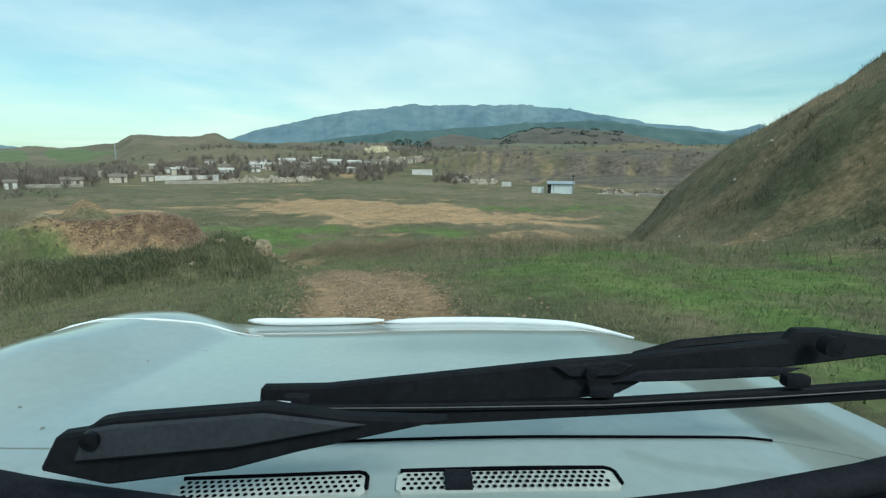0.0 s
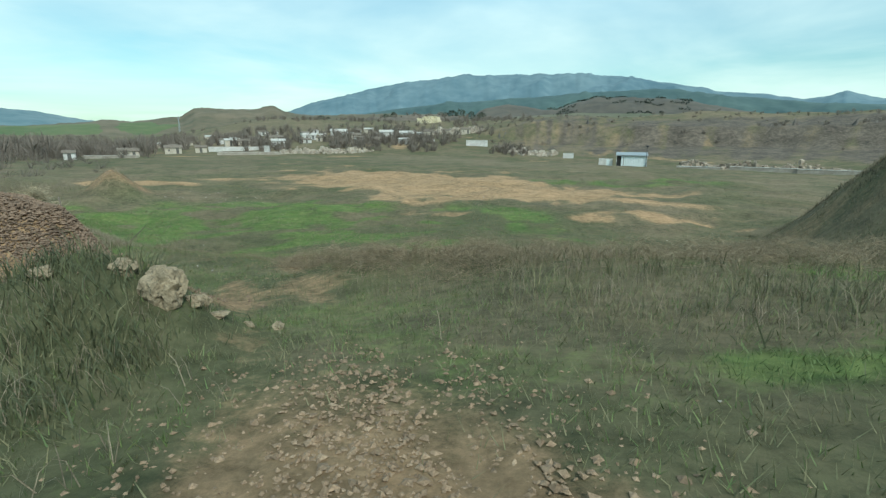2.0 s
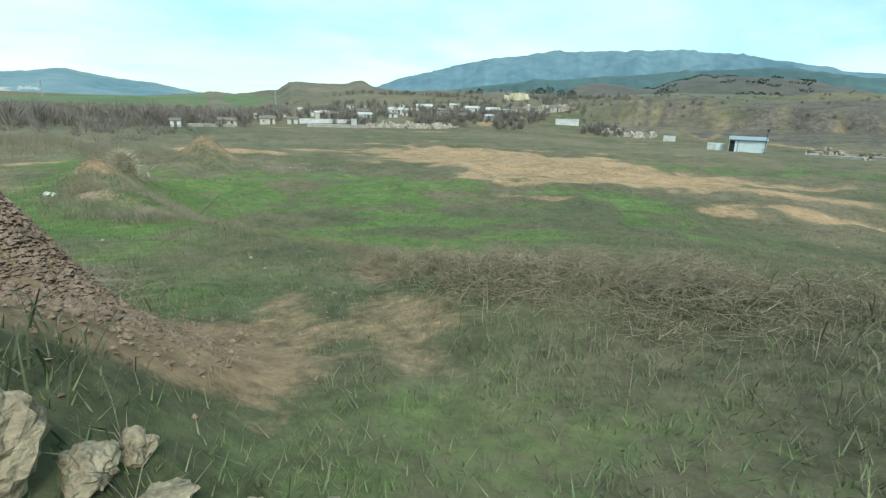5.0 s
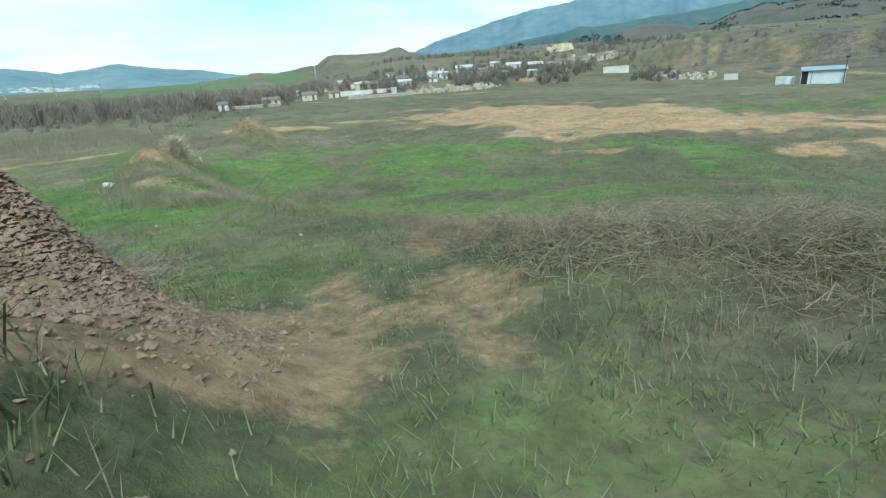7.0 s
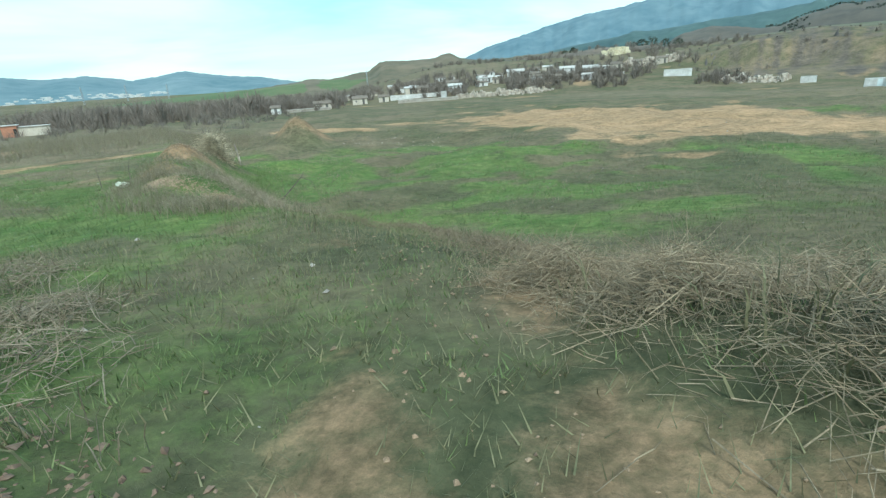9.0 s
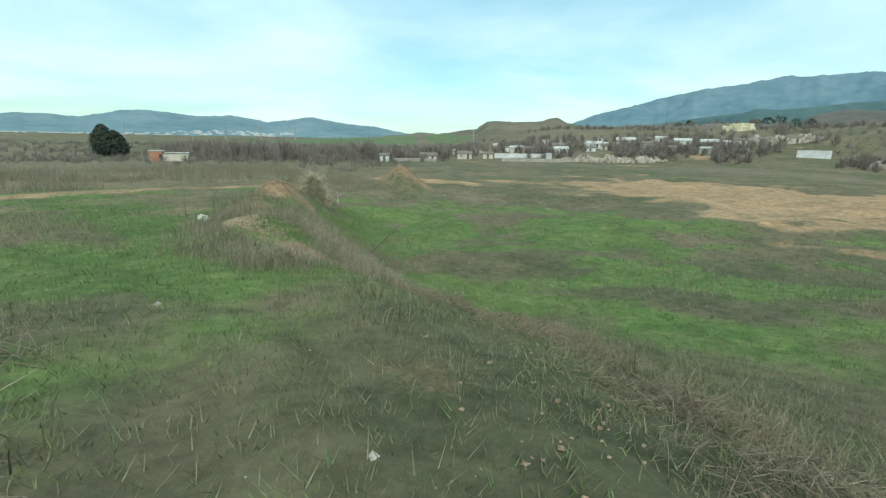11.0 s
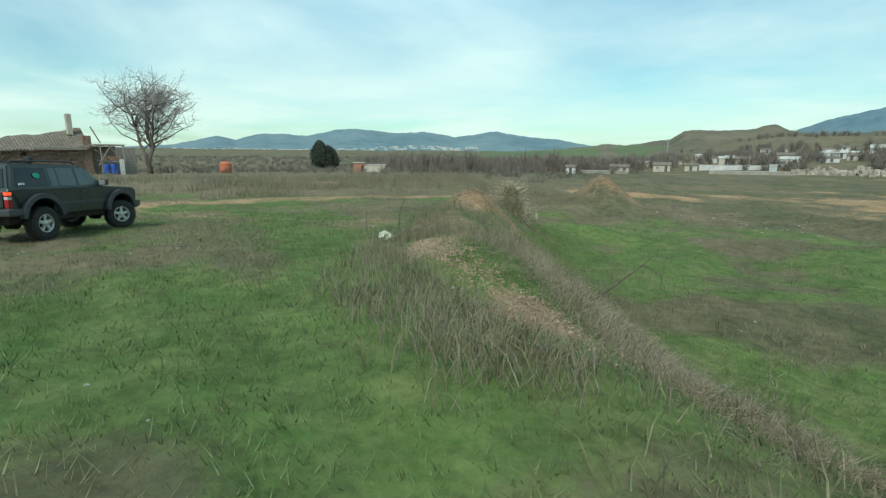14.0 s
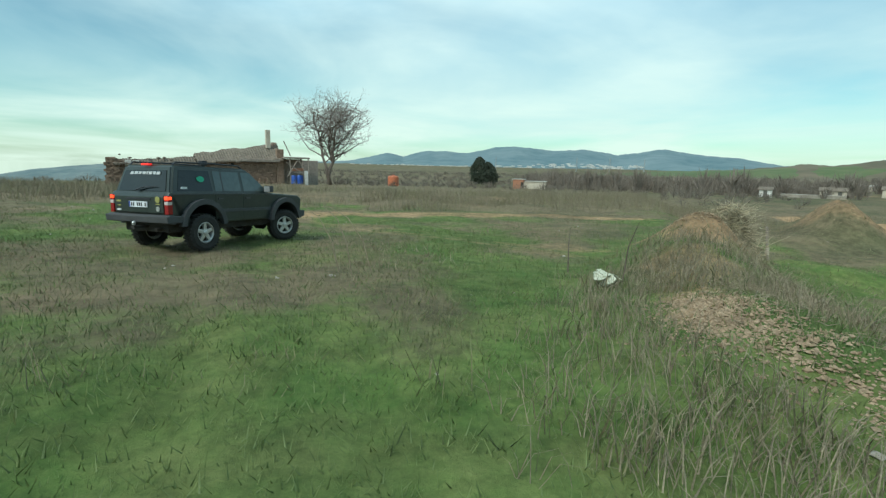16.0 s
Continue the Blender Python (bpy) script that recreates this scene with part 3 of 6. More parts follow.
far_ridge("quarry_face", "worn grey-brown quarry face with gullies behind the shed", 250, 30,
          [(6, -2.4), (2, -0.8), (-3, 0.1), (-8, 0.5), (-13, 0.6), (-18, 0.6), (-21, 0.3), (-24, -0.9), (-27, 0.1), (-31, 0.5), (-36, 0.4), (-44, 0.2), (-52, -0.5)],
          (0.060, 0.056, 0.050), (0.185, 0.155, 0.125), 0.11, 0.35, 12, foot=-2.6, gullies=2.2, often=3.4)
far_ridge("upper_fields", "flat olive and green fields above the quarry", 620, 330,
          [(6, 0.6), (2, 1.4), (-3, 2.0), (-10, 2.3), (-17, 2.2), (-24, 2.0), (-32, 1.7), (-42, 1.3), (-55, 0.8)],
          (0.078, 0.085, 0.040), (0.165, 0.145, 0.085), 0.012, 0.06, 27, foot=-0.2, gullies=0.05)
far_ridge("scrub_rise", "brown scrub-covered rise behind the village", 430, 110,
          [(34, -0.6), (30, 0.2), (26, 0.9), (20, 1.55), (14, 1.8), (9, 2.1), (4, 2.1), (1, 1.4), (-3, 0.5), (-6, -0.4)],
          (0.078, 0.066, 0.048), (0.20, 0.150, 0.105), 0.035, 0.25, 14, foot=-0.6, gullies=0.3, often=1.2)
far_ridge("crop_field", "green winter crop field on the far slope", 980, 260,
          [(62, -0.2), (56, 0.15), (50, 0.45), (45, 0.65), (41, 0.9), (37, 1.05), (34, 1.15), (31, 0.9), (28, 0.2)],
          (0.075, 0.115, 0.035), (0.13, 0.15, 0.06), 0.01, 0.08, 16, foot=-0.6)

# ---------------------------------------------------------------- dark green off-road car
M_PAINT = mat("dark_green_paint", (0.016, 0.024, 0.020), (0.029, 0.039, 0.033), 2, 0.42, bump=0.02, coat=0.35)
M_PLASTIC = mat("grey_plastic_trim", (0.045, 0.047, 0.05), (0.075, 0.077, 0.08), 5, 0.65, bump=0.1)
M_RUBBER = mat("tyre_rubber", (0.018, 0.018, 0.017), (0.04, 0.038, 0.034), 9, 0.85, bump=0.3)
M_ALLOY = mat("silver_alloy", (0.50, 0.50, 0.49), (0.66, 0.66, 0.65), 8, 0.35, 0.7, bump=0.03)
M_TINT = mat("tinted_glass", (0.014, 0.018, 0.018), (0.02, 0.025, 0.025), 1, 0.06, bump=0)
M_CLEAR = mat("side_glass", (0.09, 0.115, 0.115), (0.12, 0.15, 0.15), 1, 0.05, bump=0)
M_REDLENS = mat("red_lens", (0.22, 0.012, 0.012), (0.30, 0.02, 0.02), 20, 0.25, bump=0.05)
M_PALELENS = mat("clear_lens", (0.50, 0.42, 0.40), (0.62, 0.55, 0.52), 20, 0.2, bump=0.05)
M_LIT = lamp_mat("lit_tail_lamp", (1.0, 0.06, 0.014), 1.5)
M_LITRED = lamp_mat("lit_brake_lamp", (1.0, 0.03, 0.02), 0.5)
M_PLATE = mat("white_plate", (0.62, 0.64, 0.66), (0.72, 0.74, 0.76), 6, 0.4, bump=0)
M_INK = mat("black_print", (0.02, 0.02, 0.025), (0.03, 0.03, 0.035), 6, 0.5, bump=0)
M_PLATEBLUE = mat("blue_print", (0.02, 0.05, 0.28), (0.03, 0.07, 0.34), 6, 0.4, bump=0)
M_STICKER = mat("white_film", (0.62, 0.64, 0.64), (0.75, 0.77, 0.77), 6, 0.5, bump=0)
# white lettering's duller look at a slant is put into this grey
M_GREYED = mat("greyed_white_film", (0.36, 0.38, 0.38), (0.50, 0.52, 0.52), 6, 0.5, bump=0)
M_GREENFILM = mat("green_film", (0.03, 0.36, 0.20), (0.05, 0.45, 0.26), 6, 0.5, bump=0)
M_YELLOWFILM = mat("yellow_film", (0.26, 0.25, 0.07), (0.36, 0.34, 0.11), 6, 0.5, bump=0)
M_CHASSIS = mat("dirty_chassis", (0.02, 0.018, 0.015), (0.05, 0.045, 0.038), 5, 0.9, bump=0.3)


def arch(cy, cz, r, a0, a1, n=9):
    return [(cy + r * math.cos(radians(a0 + (a1 - a0) * k / (n - 1))), cz + r * math.sin(radians(a0 + (a1 - a0) * k / (n - 1)))) for k in range(n)]


def wheel(parent, x, y, steer=0.0, side=1):
    hub = part("wheel", lathe([(0.02, -0.05), (0.12, -0.05), (0.12, 0.06), (0.02, 0.06)], 12), M_CHASSIS, parent)
    hub.matrix_basis = pose(x, y, 0.39, 0, 0, steer) @ pose(0, 0, 0, 0, 0, 0 if side > 0 else 180)
    tyre = [(0.225, -0.115), (0.33, -0.125), (0.375, -0.10), (0.39, -0.05), (0.39, 0.05), (0.375, 0.10), (0.33, 0.125), (0.225, 0.115), (0.225, -0.115)]
    bm = lathe(tyre, 32, caps=False)
    for k in range(32):
        a = 2 * math.pi * (k + 0.5) / 32
        for s in (-1, 1):
            lug = box(-0.045, 0.045, -0.02, 0.02, -0.012, 0.014)
            m = Matrix.Rotation(a + s * 0.04, 4, "X") @ Matrix.Translation((s * 0.062, 0, 0.388)) @ Matrix.Rotation(s * 0.35, 4, "Z")
            bmesh.ops.transform(lug, matrix=m, verts=lug.verts)
            me = bpy.data.meshes.new("lug")
            lug.to_mesh(me)
            lug.free()
            bm.from_mesh(me)
            bpy.data.meshes.remove(me)
    part("tyre", bm, M_RUBBER, hub, "black chunky off-road tyre")
    rim = lathe([(0.228, -0.10), (0.228, 0.085), (0.215, 0.105), (0.195, 0.10), (0.19, 0.03), (0.19, -0.10), (0.228, -0.10)], 32, caps=False)
    part("rim", rim, M_ALLOY, hub, "silver alloy rim", True)
    part("brake_disc", lathe([(0.03, 0.0), (0.185, 0.0), (0.185, 0.012), (0.03, 0.012)], 24), M_CHASSIS, hub)
    for k in range(5):
        bm = prism([(-0.045, 0.05), (0.045, 0.05), (0.032, 0.205), (-0.032, 0.205)], 0.045, 0.085, bevel=0.008)
        bmesh.ops.rotate(bm, cent=(0, 0, 0), matrix=Matrix.Rotation(2 * math.pi * k / 5, 3, "X"), verts=bm.verts)
        part("spoke", bm, M_ALLOY, hub)
    part("hub_cap", lathe([(0.062, 0.04), (0.058, 0.095), (0.03, 0.105), (0.0, 0.105)], 16), M_ALLOY, hub)
    return hub


def pane(corners, lift, material, name, parent, label="", thick=0.008):
    """A flat pane through four corners, lifted outwards and with thickness."""
    c = [Vector(p) for p in corners]
    n = (c[1] - c[0]).cross(c[3] - c[0]).normalized()
    bm = bmesh.new()
    a = [bm.verts.new(p + n * lift) for p in c]
    b = [bm.verts.new(p + n * (lift - thick)) for p in c]
    bm.faces.new(a)
    bm.faces.new(b[::-1])
    for k in range(len(c)):
        bm.faces.new((a[k], b[k], b[(k + 1) % len(c)], a[(k + 1) % len(c)]))
    return part(name, bm, material, parent, label)


def green_car(m):
    car = thing("off_road_car", m, "dark green boxy off-road car with lit tail lamps and roof rails", "car")
    bot = 0.60
    outline = [(-2.06, 0.74), (-1.74, bot)] + arch(-1.27, 0.50, 0.49, 168, 12)[0:] + [(-0.7, bot - 0.02), (0.78, bot - 0.02)] + arch(1.31, 0.50, 0.49, 168, 12) + [(1.84, bot + 0.02), (1.98, 0.74), (2.00, 1.06), (1.86, 1.145), (0.78, 1.215), (-2.04, 1.235), (-2.09, 1.15)]
    body = part("body", prism(outline, -0.80, 0.80, bevel=0.035), M_PAINT, car, "dark green painted body")
    part("underbody", box(-0.62, 0.62, -1.95, 1.9, 0.42, 0.66, 0.04), M_CHASSIS, car)
    # cabin: tapers upwards, raked screen
    lo = [(-0.795, -2.03), (0.795, -2.03), (0.795, 0.80), (-0.795, 0.80)]
    hi = [(-0.665, -1.86), (0.665, -1.86), (0.665, 0.12), (-0.665, 0.12)]
    zl, zh = 1.20, 1.775
    bm = bmesh.new()
    a = [bm.verts.new((x, y, zl)) for x, y in lo]
    b = [bm.verts.new((x, y, zh)) for x, y in hi]
    bm.faces.new(a[::-1])
    bm.faces.new(b)
    for k in range(4):
        bm.faces.new((a[k], a[(k + 1) % 4], b[(k + 1) % 4], b[k]))
    bmesh.ops.recalc_face_normals(bm, faces=bm.faces)
    bmesh.ops.bevel(bm, geom=[e for e in bm.edges if min(v.co.z for v in e.verts) > 1.5 or abs(e.verts[0].co.z - e.verts[1].co.z) > 0.3], offset=0.045, segments=3, affect="EDGES")
    part("cabin", bm, M_PAINT, car, "dark green cabin and roof")

    for s in (1, -1):
        for y0, y1, t0, t1, mt in ((-1.86, -0.98, -1.74, -1.0, M_TINT), (-0.90, -0.16, -0.90, -0.16, M_CLEAR), (-0.08, 0.70, -0.08, 0.20, M_CLEAR)):
            u0, u1 = 0.10, 0.84
            x0, x1 = 0.795 - 0.13 * u0, 0.795 - 0.13 * u1
            z0, z1 = zl + (zh - zl) * u0, zl + (zh - zl) * u1
            c = [(s * x0, y0, z0), (s * x0, y1, z0), (s * x1, t1, z1), (s * x1, t0, z1)]
            w = pane(c if s > 0 else c[::-1], 0.006, mt, "side_window", car, "dark tinted side window" if mt is M_TINT else "clear side window")
            if mt is M_CLEAR and y0 < -0.5:
                c = [(s * (x0 + 0.004), -0.70, z0), (s * (x0 + 0.004), -0.665, z0), (s * (x1 + 0.004), -0.665, z1), (s * (x1 + 0.004), -0.70, z1)]
                pane(c if s > 0 else c[::-1], 0.004, M_PLASTIC, "window_bar", w)
        if s > 0:
            c = [(0.732 - 0.013 * math.sin(q), -1.26 + 0.095 * math.cos(q), 1.505 + 0.062 * math.sin(q)) for q in (math.pi * k / 6 for k in range(12))]
            pane(c, 0.022, M_GREENFILM, "round_sticker", car, "round green sticker")
            c = [(0.764, -1.78, 1.30), (0.764, -1.62, 1.30), (0.760, -1.62, 1.345), (0.760, -1.76, 1.345)]
            pane(c, 0.022, M_STICKER, "small_sticker", car)
        # doors, sills and mouldings
        for y0, y1 in ((-0.92, -0.13), (-0.11, 0.80)):
            d = part("door", box(s * 0.797 - 0.006, s * 0.797 + 0.008, y0, y1, 0.66, 1.20, 0.006), M_PAINT, car)
            part("handle", box(s * 0.812 - 0.012, s * 0.812 + 0.012, y0 + 0.06, y0 + 0.20, 1.08, 1.115, 0.006), M_PLASTIC, d)
        part("moulding", box(s * 0.812 - 0.012, s * 0.812 + 0.012, -0.78, 0.80, 0.80, 0.87, 0.008), M_PLASTIC, car, "grey side moulding")
        part("trim_strip", box(s * 0.80 - 0.008, s * 0.80 + 0.010, -1.98, 0.80, 1.185, 1.205, 0.004), M_PLASTIC, car)
        for cy in (-1.27, 1.31):
            pts_o = arch(cy, 0.50, 0.60, 175, 5, 11)
            pts_i = arch(cy, 0.50, 0.485, 5, 175, 11)
            part("wheel_arch_flare", prism(pts_o + pts_i, s * 0.78, s * 0.895, bevel=0.012), M_PLASTIC, car, "wide grey wheel arch flare")
        mirror = part("mirror", box(s * 0.82, s * 1.02, 0.55, 0.66, 1.235, 1.39, 0.025), M_PLASTIC, car)
        part("mirror_glass", box(s * 0.84, s * 1.00, 0.538, 0.545, 1.25, 1.375), M_ALLOY, mirror)
        # roof rail
        rail = tube([(s * 0.60, -1.80, 1.77), (s * 0.60, -1.72, 1.835), (s * 0.60, -0.8, 1.85), (s * 0.60, -0.05, 1.835), (s * 0.60, 0.05, 1.77)], 0.018, 8)
        part("roof_rail", rail, M_INK, car, "black roof rail")
        # tail lamps
        lamp = part("tail_lamp", box(s * 0.765 - 0.055, s * 0.765 + 0.045, -2.105, -2.0, 0.80, 1.165, 0.012), M_REDLENS, car, "tall tail lamp cluster, upper part lit")
        part("lit_lens", box(s * 0.765 - 0.05, s * 0.765 + 0.047, -2.112, -2.01, 1.085, 1.150, 0.012), M_LIT, lamp, "glowing orange-red lens")
        part("clear_lens", box(s * 0.765 - 0.05, s * 0.765 + 0.047, -2.110, -2.01, 0.985, 1.05, 0.01), M_PALELENS, lamp)
    # rear
    part("tailgate", prism([(-2.055, 0.80), (-2.105, 0.82), (-2.105, 1.14), (-2.075, 1.20), (-2.03, 1.20)], -0.68, 0.68, bevel=0.012), M_PAINT, car)
    c = [(0.66, -2.015, 1.25), (-0.66, -2.015, 1.25), (-0.575, -1.895, 1.665), (0.575, -1.895, 1.665)]
    rw = pane([c[1], c[0], c[3], c[2]], 0.012, M_TINT, "rear_window", car, "dark tinted rear window")
    for k, (x0, x1) in enumerate(((-0.40, -0.30), (-0.28, -0.19), (-0.17, -0.08), (-0.06, 0.04), (0.06, 0.10), (0.12, 0.22), (0.24, 0.32), (0.34, 0.44))):
        c = [(x0, -1.925, 1.575), (x1, -1.925, 1.575), (x1, -1.908, 1.632), (x0, -1.908, 1.632)]
        pane(c, 0.024, M_GREYED, "lettering_bar", rw)
    part("wiper_arm", tube([(-0.10, -2.06, 1.27), (0.12, -2.055, 1.33), (0.42, -2.035, 1.345)], [0.018, 0.012, 0.008], 6), M_INK, car)
    part("top_brake_lamp", box(-0.10, 0.10, -1.93, -1.84, 1.765, 1.805, 0.012), M_LITRED, car, "lit red top brake lamp")
    part("aerial", tube([(-0.05, -1.72, 1.77), (-0.05, -1.74, 1.93)], [0.008, 0.004], 6), M_INK, car)
    part("handle_recess", box(-0.34, 0.34, -2.118, -2.10, 1.075, 1.115, 0.006), M_INK, car)
    plate = part("number_plate", box(-0.26, 0.26, -2.122, -2.108, 0.925, 1.04, 0.005), M_PLATE, car, "white plate with dark bars")
    part("plate_band", box(-0.255, -0.215, -2.125, -2.12, 0.93, 1.035), M_PLATEBLUE, plate)
    for k in range(8):
        if k == 2 or k == 6:
            continue
        part("plate_bar", box(-0.19 + k * 0.055, -0.155 + k * 0.055, -2.1255, -2.12, 0.948, 1.018), M_INK, plate)
    ringed = lathe([(0.0, 0.0), (0.062, 0.0), (0.062, 0.008), (0.0, 0.008)], 18, "z")
    bmesh.ops.transform(ringed, matrix=pose(0.545, -2.113, 1.085, 90), verts=ringed.verts)
    part("round_badge", ringed, M_YELLOWFILM, car, "round yellow sticker")
    ringed = lathe([(0.035, 0.0), (0.05, 0.0), (0.05, 0.008), (0.035, 0.008), (0.035, 0.0)], 18, "z")
    bmesh.ops.transform(ringed, matrix=pose(0.545, -2.113, 0.90, 90), verts=ringed.verts)
    part("ring_badge", ringed, M_ALLOY, car)
    for x0, z0, w, h, mt in ((-0.62, 1.02, 0.12, 0.035, M_YELLOWFILM), (-0.60, 0.94, 0.10, 0.02, M_YELLOWFILM), (-0.62, 0.85, 0.12, 0.03, M_STICKER), (0.49, 0.985, 0.11, 0.02, M_YELLOWFILM)):
        part("badge", box(x0, x0 + w, -2.115, -2.104, z0, z0 + h), mt, car)
    part("rear_bumper", prism([(-1.98, 0.60), (-2.17, 0.63), (-2.19, 0.755), (-2.10, 0.785), (-1.98, 0.785)], -0.86, 0.86, bevel=0.02), M_PLASTIC, car, "dark grey rear bumper with pale end caps")
    for s in (1, -1):
        part("bumper_cap", prism([(-1.72, 0.63), (-2.175, 0.63), (-2.195, 0.765), (-1.72, 0.765)], s * 0.80, s * 0.875, bevel=0.018), M_PLASTIC, car)
    part("tow_bar", box(-0.05, 0.05, -2.26, -1.9, 0.50, 0.56, 0.01), M_CHASSIS, car)
    ball = part("tow_ball", lathe([(0.0, 0.54), (0.03, 0.555), (0.036, 0.60), (0.02, 0.63), (0.0, 0.635)], 12, "z"), M_ALLOY, car)
    ball.location = (0, -2.23, 0.02)
    
    for y in (-1.27, 1.31):
        part("axle", tube([(-0.7, y, 0.39), (-0.2, y, 0.39), (-0.1, y, 0.37), (0.1, y, 0.37), (0.2, y, 0.39), (0.7, y, 0.39)], [0.045, 0.05, 0.13, 0.13, 0.05, 0.045], 10), M_CHASSIS, car)
    part("exhaust_pipe", tube([(0.42, -1.2, 0.52), (0.45, -1.7, 0.50), (0.46, -2.12, 0.49)], 0.03, 8), M_CHASSIS, car)
    # front
    c = [(0.70, 0.78, 1.235), (-0.70, 0.78, 1.235), (-0.60, 0.15, 1.735), (0.60, 0.15, 1.735)]
    pane(c, 0.012, M_CLEAR, "windscreen", car)
    part("front_bumper", prism([(1.84, 0.56), (2.08, 0.58), (2.10, 0.74), (1.84, 0.76)], -0.85, 0.85, bevel=0.02), M_PLASTIC, car)
    part("grille", box(-0.42, 0.42, 1.975, 2.015, 0.84, 1.03, 0.01), M_INK, car)
    for s in (1, -1):
        part("headlight", box(s * 0.60 - 0.13, s * 0.60 + 0.13, 1.975, 2.02, 0.85, 1.02, 0.02), M_PALELENS, car)
    snork = tube([(-0.84, 1.0, 1.05), (-0.86, 0.80, 1.18), (-0.83, 0.62, 1.30), (-0.72, 0.20, 1.74), (-0.72, 0.18, 1.86)], [0.05, 0.05, 0.045, 0.045, 0.05], 10)
    sn = part("snorkel", snork, M_INK, car, "black intake snorkel up the screen pillar")
    part("snorkel_head", box(-0.78, -0.66, 0.10, 0.26, 1.85, 1.97, 0.02), M_INK, sn)
    for x, y, st, s in ((0.76, -1.27, 0, 1), (-0.76, -1.27, 0, -1), (0.76, 1.31, -24, 1), (-0.76, 1.31, -24, -1)):
        wheel(car, x, y, st, s)
    return car


CAR_X, CAR_Y, CAR_TURN = -28.50, 19.54, 55.0
green_car(Matrix.Translation((CAR_X, CAR_Y, top(CAR_X, CAR_Y) + 0.0)) @ pose(0, 0, 0, 0, -0.6, CAR_TURN) @ pose(0, 0, 0, -1.6, 0, 0))

# ---------------------------------------------------------------- front of the white car, where the walk begins
M_PEARL = mat("silver_white_paint", (0.258, 0.30, 0.276), (0.305, 0.348, 0.32), 1.5, 0.30, bump=0.015, coat=0.8, fine=30)
M_TRIMGLINT = mat("white_edge_and_glint", (0.72, 0.74, 0.73), (0.80, 0.82, 0.81), 3, 0.4, bump=0)
M_BLACKTRIM = mat("black_wiper_paint", (0.004, 0.0045, 0.006), (0.009, 0.010, 0.012), 14, 0.62, bump=0.06, spec=0.10)
M_GREYTRIM = mat("dark_grey_plastic", (0.007, 0.0075, 0.010), (0.014, 0.015, 0.019), 20, 0.75, bump=0.1, spec=0.08)
M_VENT = mat("pale_vent_plate", (0.36, 0.38, 0.35), (0.46, 0.48, 0.44), 30, 0.6, bump=0)
M_SLATE = mat("slate_plastic", (0.017, 0.019, 0.023), (0.027, 0.030, 0.036), 20, 0.6, bump=0.08, spec=0.2)
M_HOLESHADOW = mat("dark_hole_and_shadow", (0.003, 0.003, 0.004), (0.006, 0.006, 0.008), 20, 1.0, bump=0, spec=0.0)
M_DUST = mat("dried_mud_spots", (0.16, 0.15, 0.13), (0.26, 0.25, 0.22), 30, 0.9, bump=0)


def bonnet_z(x, y):
    """Height of the bonnet skin under the eye, x to the right and y ahead."""
    x, y = np.asarray(x, float), np.asarray(y, float)
    z = -0.365 - 0.085 * smooth(0.55, 1.62, y) - 0.045 * smooth(1.30, 1.62, y)
    z = z - 0.05 * smooth(0.45, 0.80, x) - 0.02 * smooth(0.2, -0.5, x)
    bulge = smooth(-0.50, -0.74, x + 0.10 * (1.5 - y)) * smooth(0.60, 1.05, y) * (1 - smooth(1.42, 1.66, y))
    return z + 0.064 * bulge - 0.17 * smooth(-0.80, -1.28, x)


def skin(x0, x1, y0, y1, nx, ny, thick=0.012, lift=0.0, front=None, back=None):
    xs, ys = np.linspace(x0, x1, nx), np.linspace(y0, y1, ny)
    gx, gy = np.meshgrid(xs, ys)
    if front:
        gy = y0 + (gy - y0) / (y1 - y0) * (front(gx) - y0)
    if back:
        last = gy[-1:]
        y2 = np.minimum(np.maximum(y0, back(gx)), last - 0.004)
        gy = y2 + (gy - y0) / np.maximum(last - y0, 1e-6) * (last - y2)
    gz = bonnet_z(gx, gy) + lift
    up = np.stack([gx, gy, gz], -1).reshape(-1, 3)
    lowv = up - (0, 0, thick)
    i = np.arange(nx * ny).reshape(ny, nx)
    f = np.stack([i[:-1, :-1], i[:-1, 1:], i[1:, 1:], i[1:, :-1]], -1).reshape(-1, 4)
    faces = [list(q) for q in f] + [list(q[::-1] + nx * ny) for q in f]
    rim = list(i[0, :]) + list(i[1:, -1]) + list(i[-1, -2::-1]) + list(i[-2:0:-1, 0])
    m, c = 2 * nx * ny, len(rim)
    for k in range(c):
        q = (k + 1) % c
        faces.append([m + q, m + k, m + c + k, m + c + q])
    return np.concatenate([up, lowv, up[rim], lowv[rim]]), faces


def plate_part(name, outline, y, thick, material, parent, label="", lean=0.25, bevel=0.003):
    """A flat piece given by its outline (x, z), standing across the view and leaning back."""
    bm = bmesh.new()
    cz = sum(z for _, z in outline) / len(outline)
    a = [bm.verts.new((x, y + (z - cz) * lean, z)) for x, z in outline]
    b = [bm.verts.new((x, y + thick + (z - cz) * lean, z)) for x, z in outline]
    n = len(outline)
    bm.faces.new(a)
    bm.faces.new(b[::-1])
    for k in range(n):
        bm.faces.new((a[k], b[k], b[(k + 1) % n], a[(k + 1) % n]))
    bmesh.ops.recalc_face_normals(bm, faces=bm.faces)
    if bevel:
        bmesh.ops.bevel(bm, geom=list(bm.edges), offset=bevel, segments=1, affect="EDGES")
    return part(name, bm, material, parent, label)


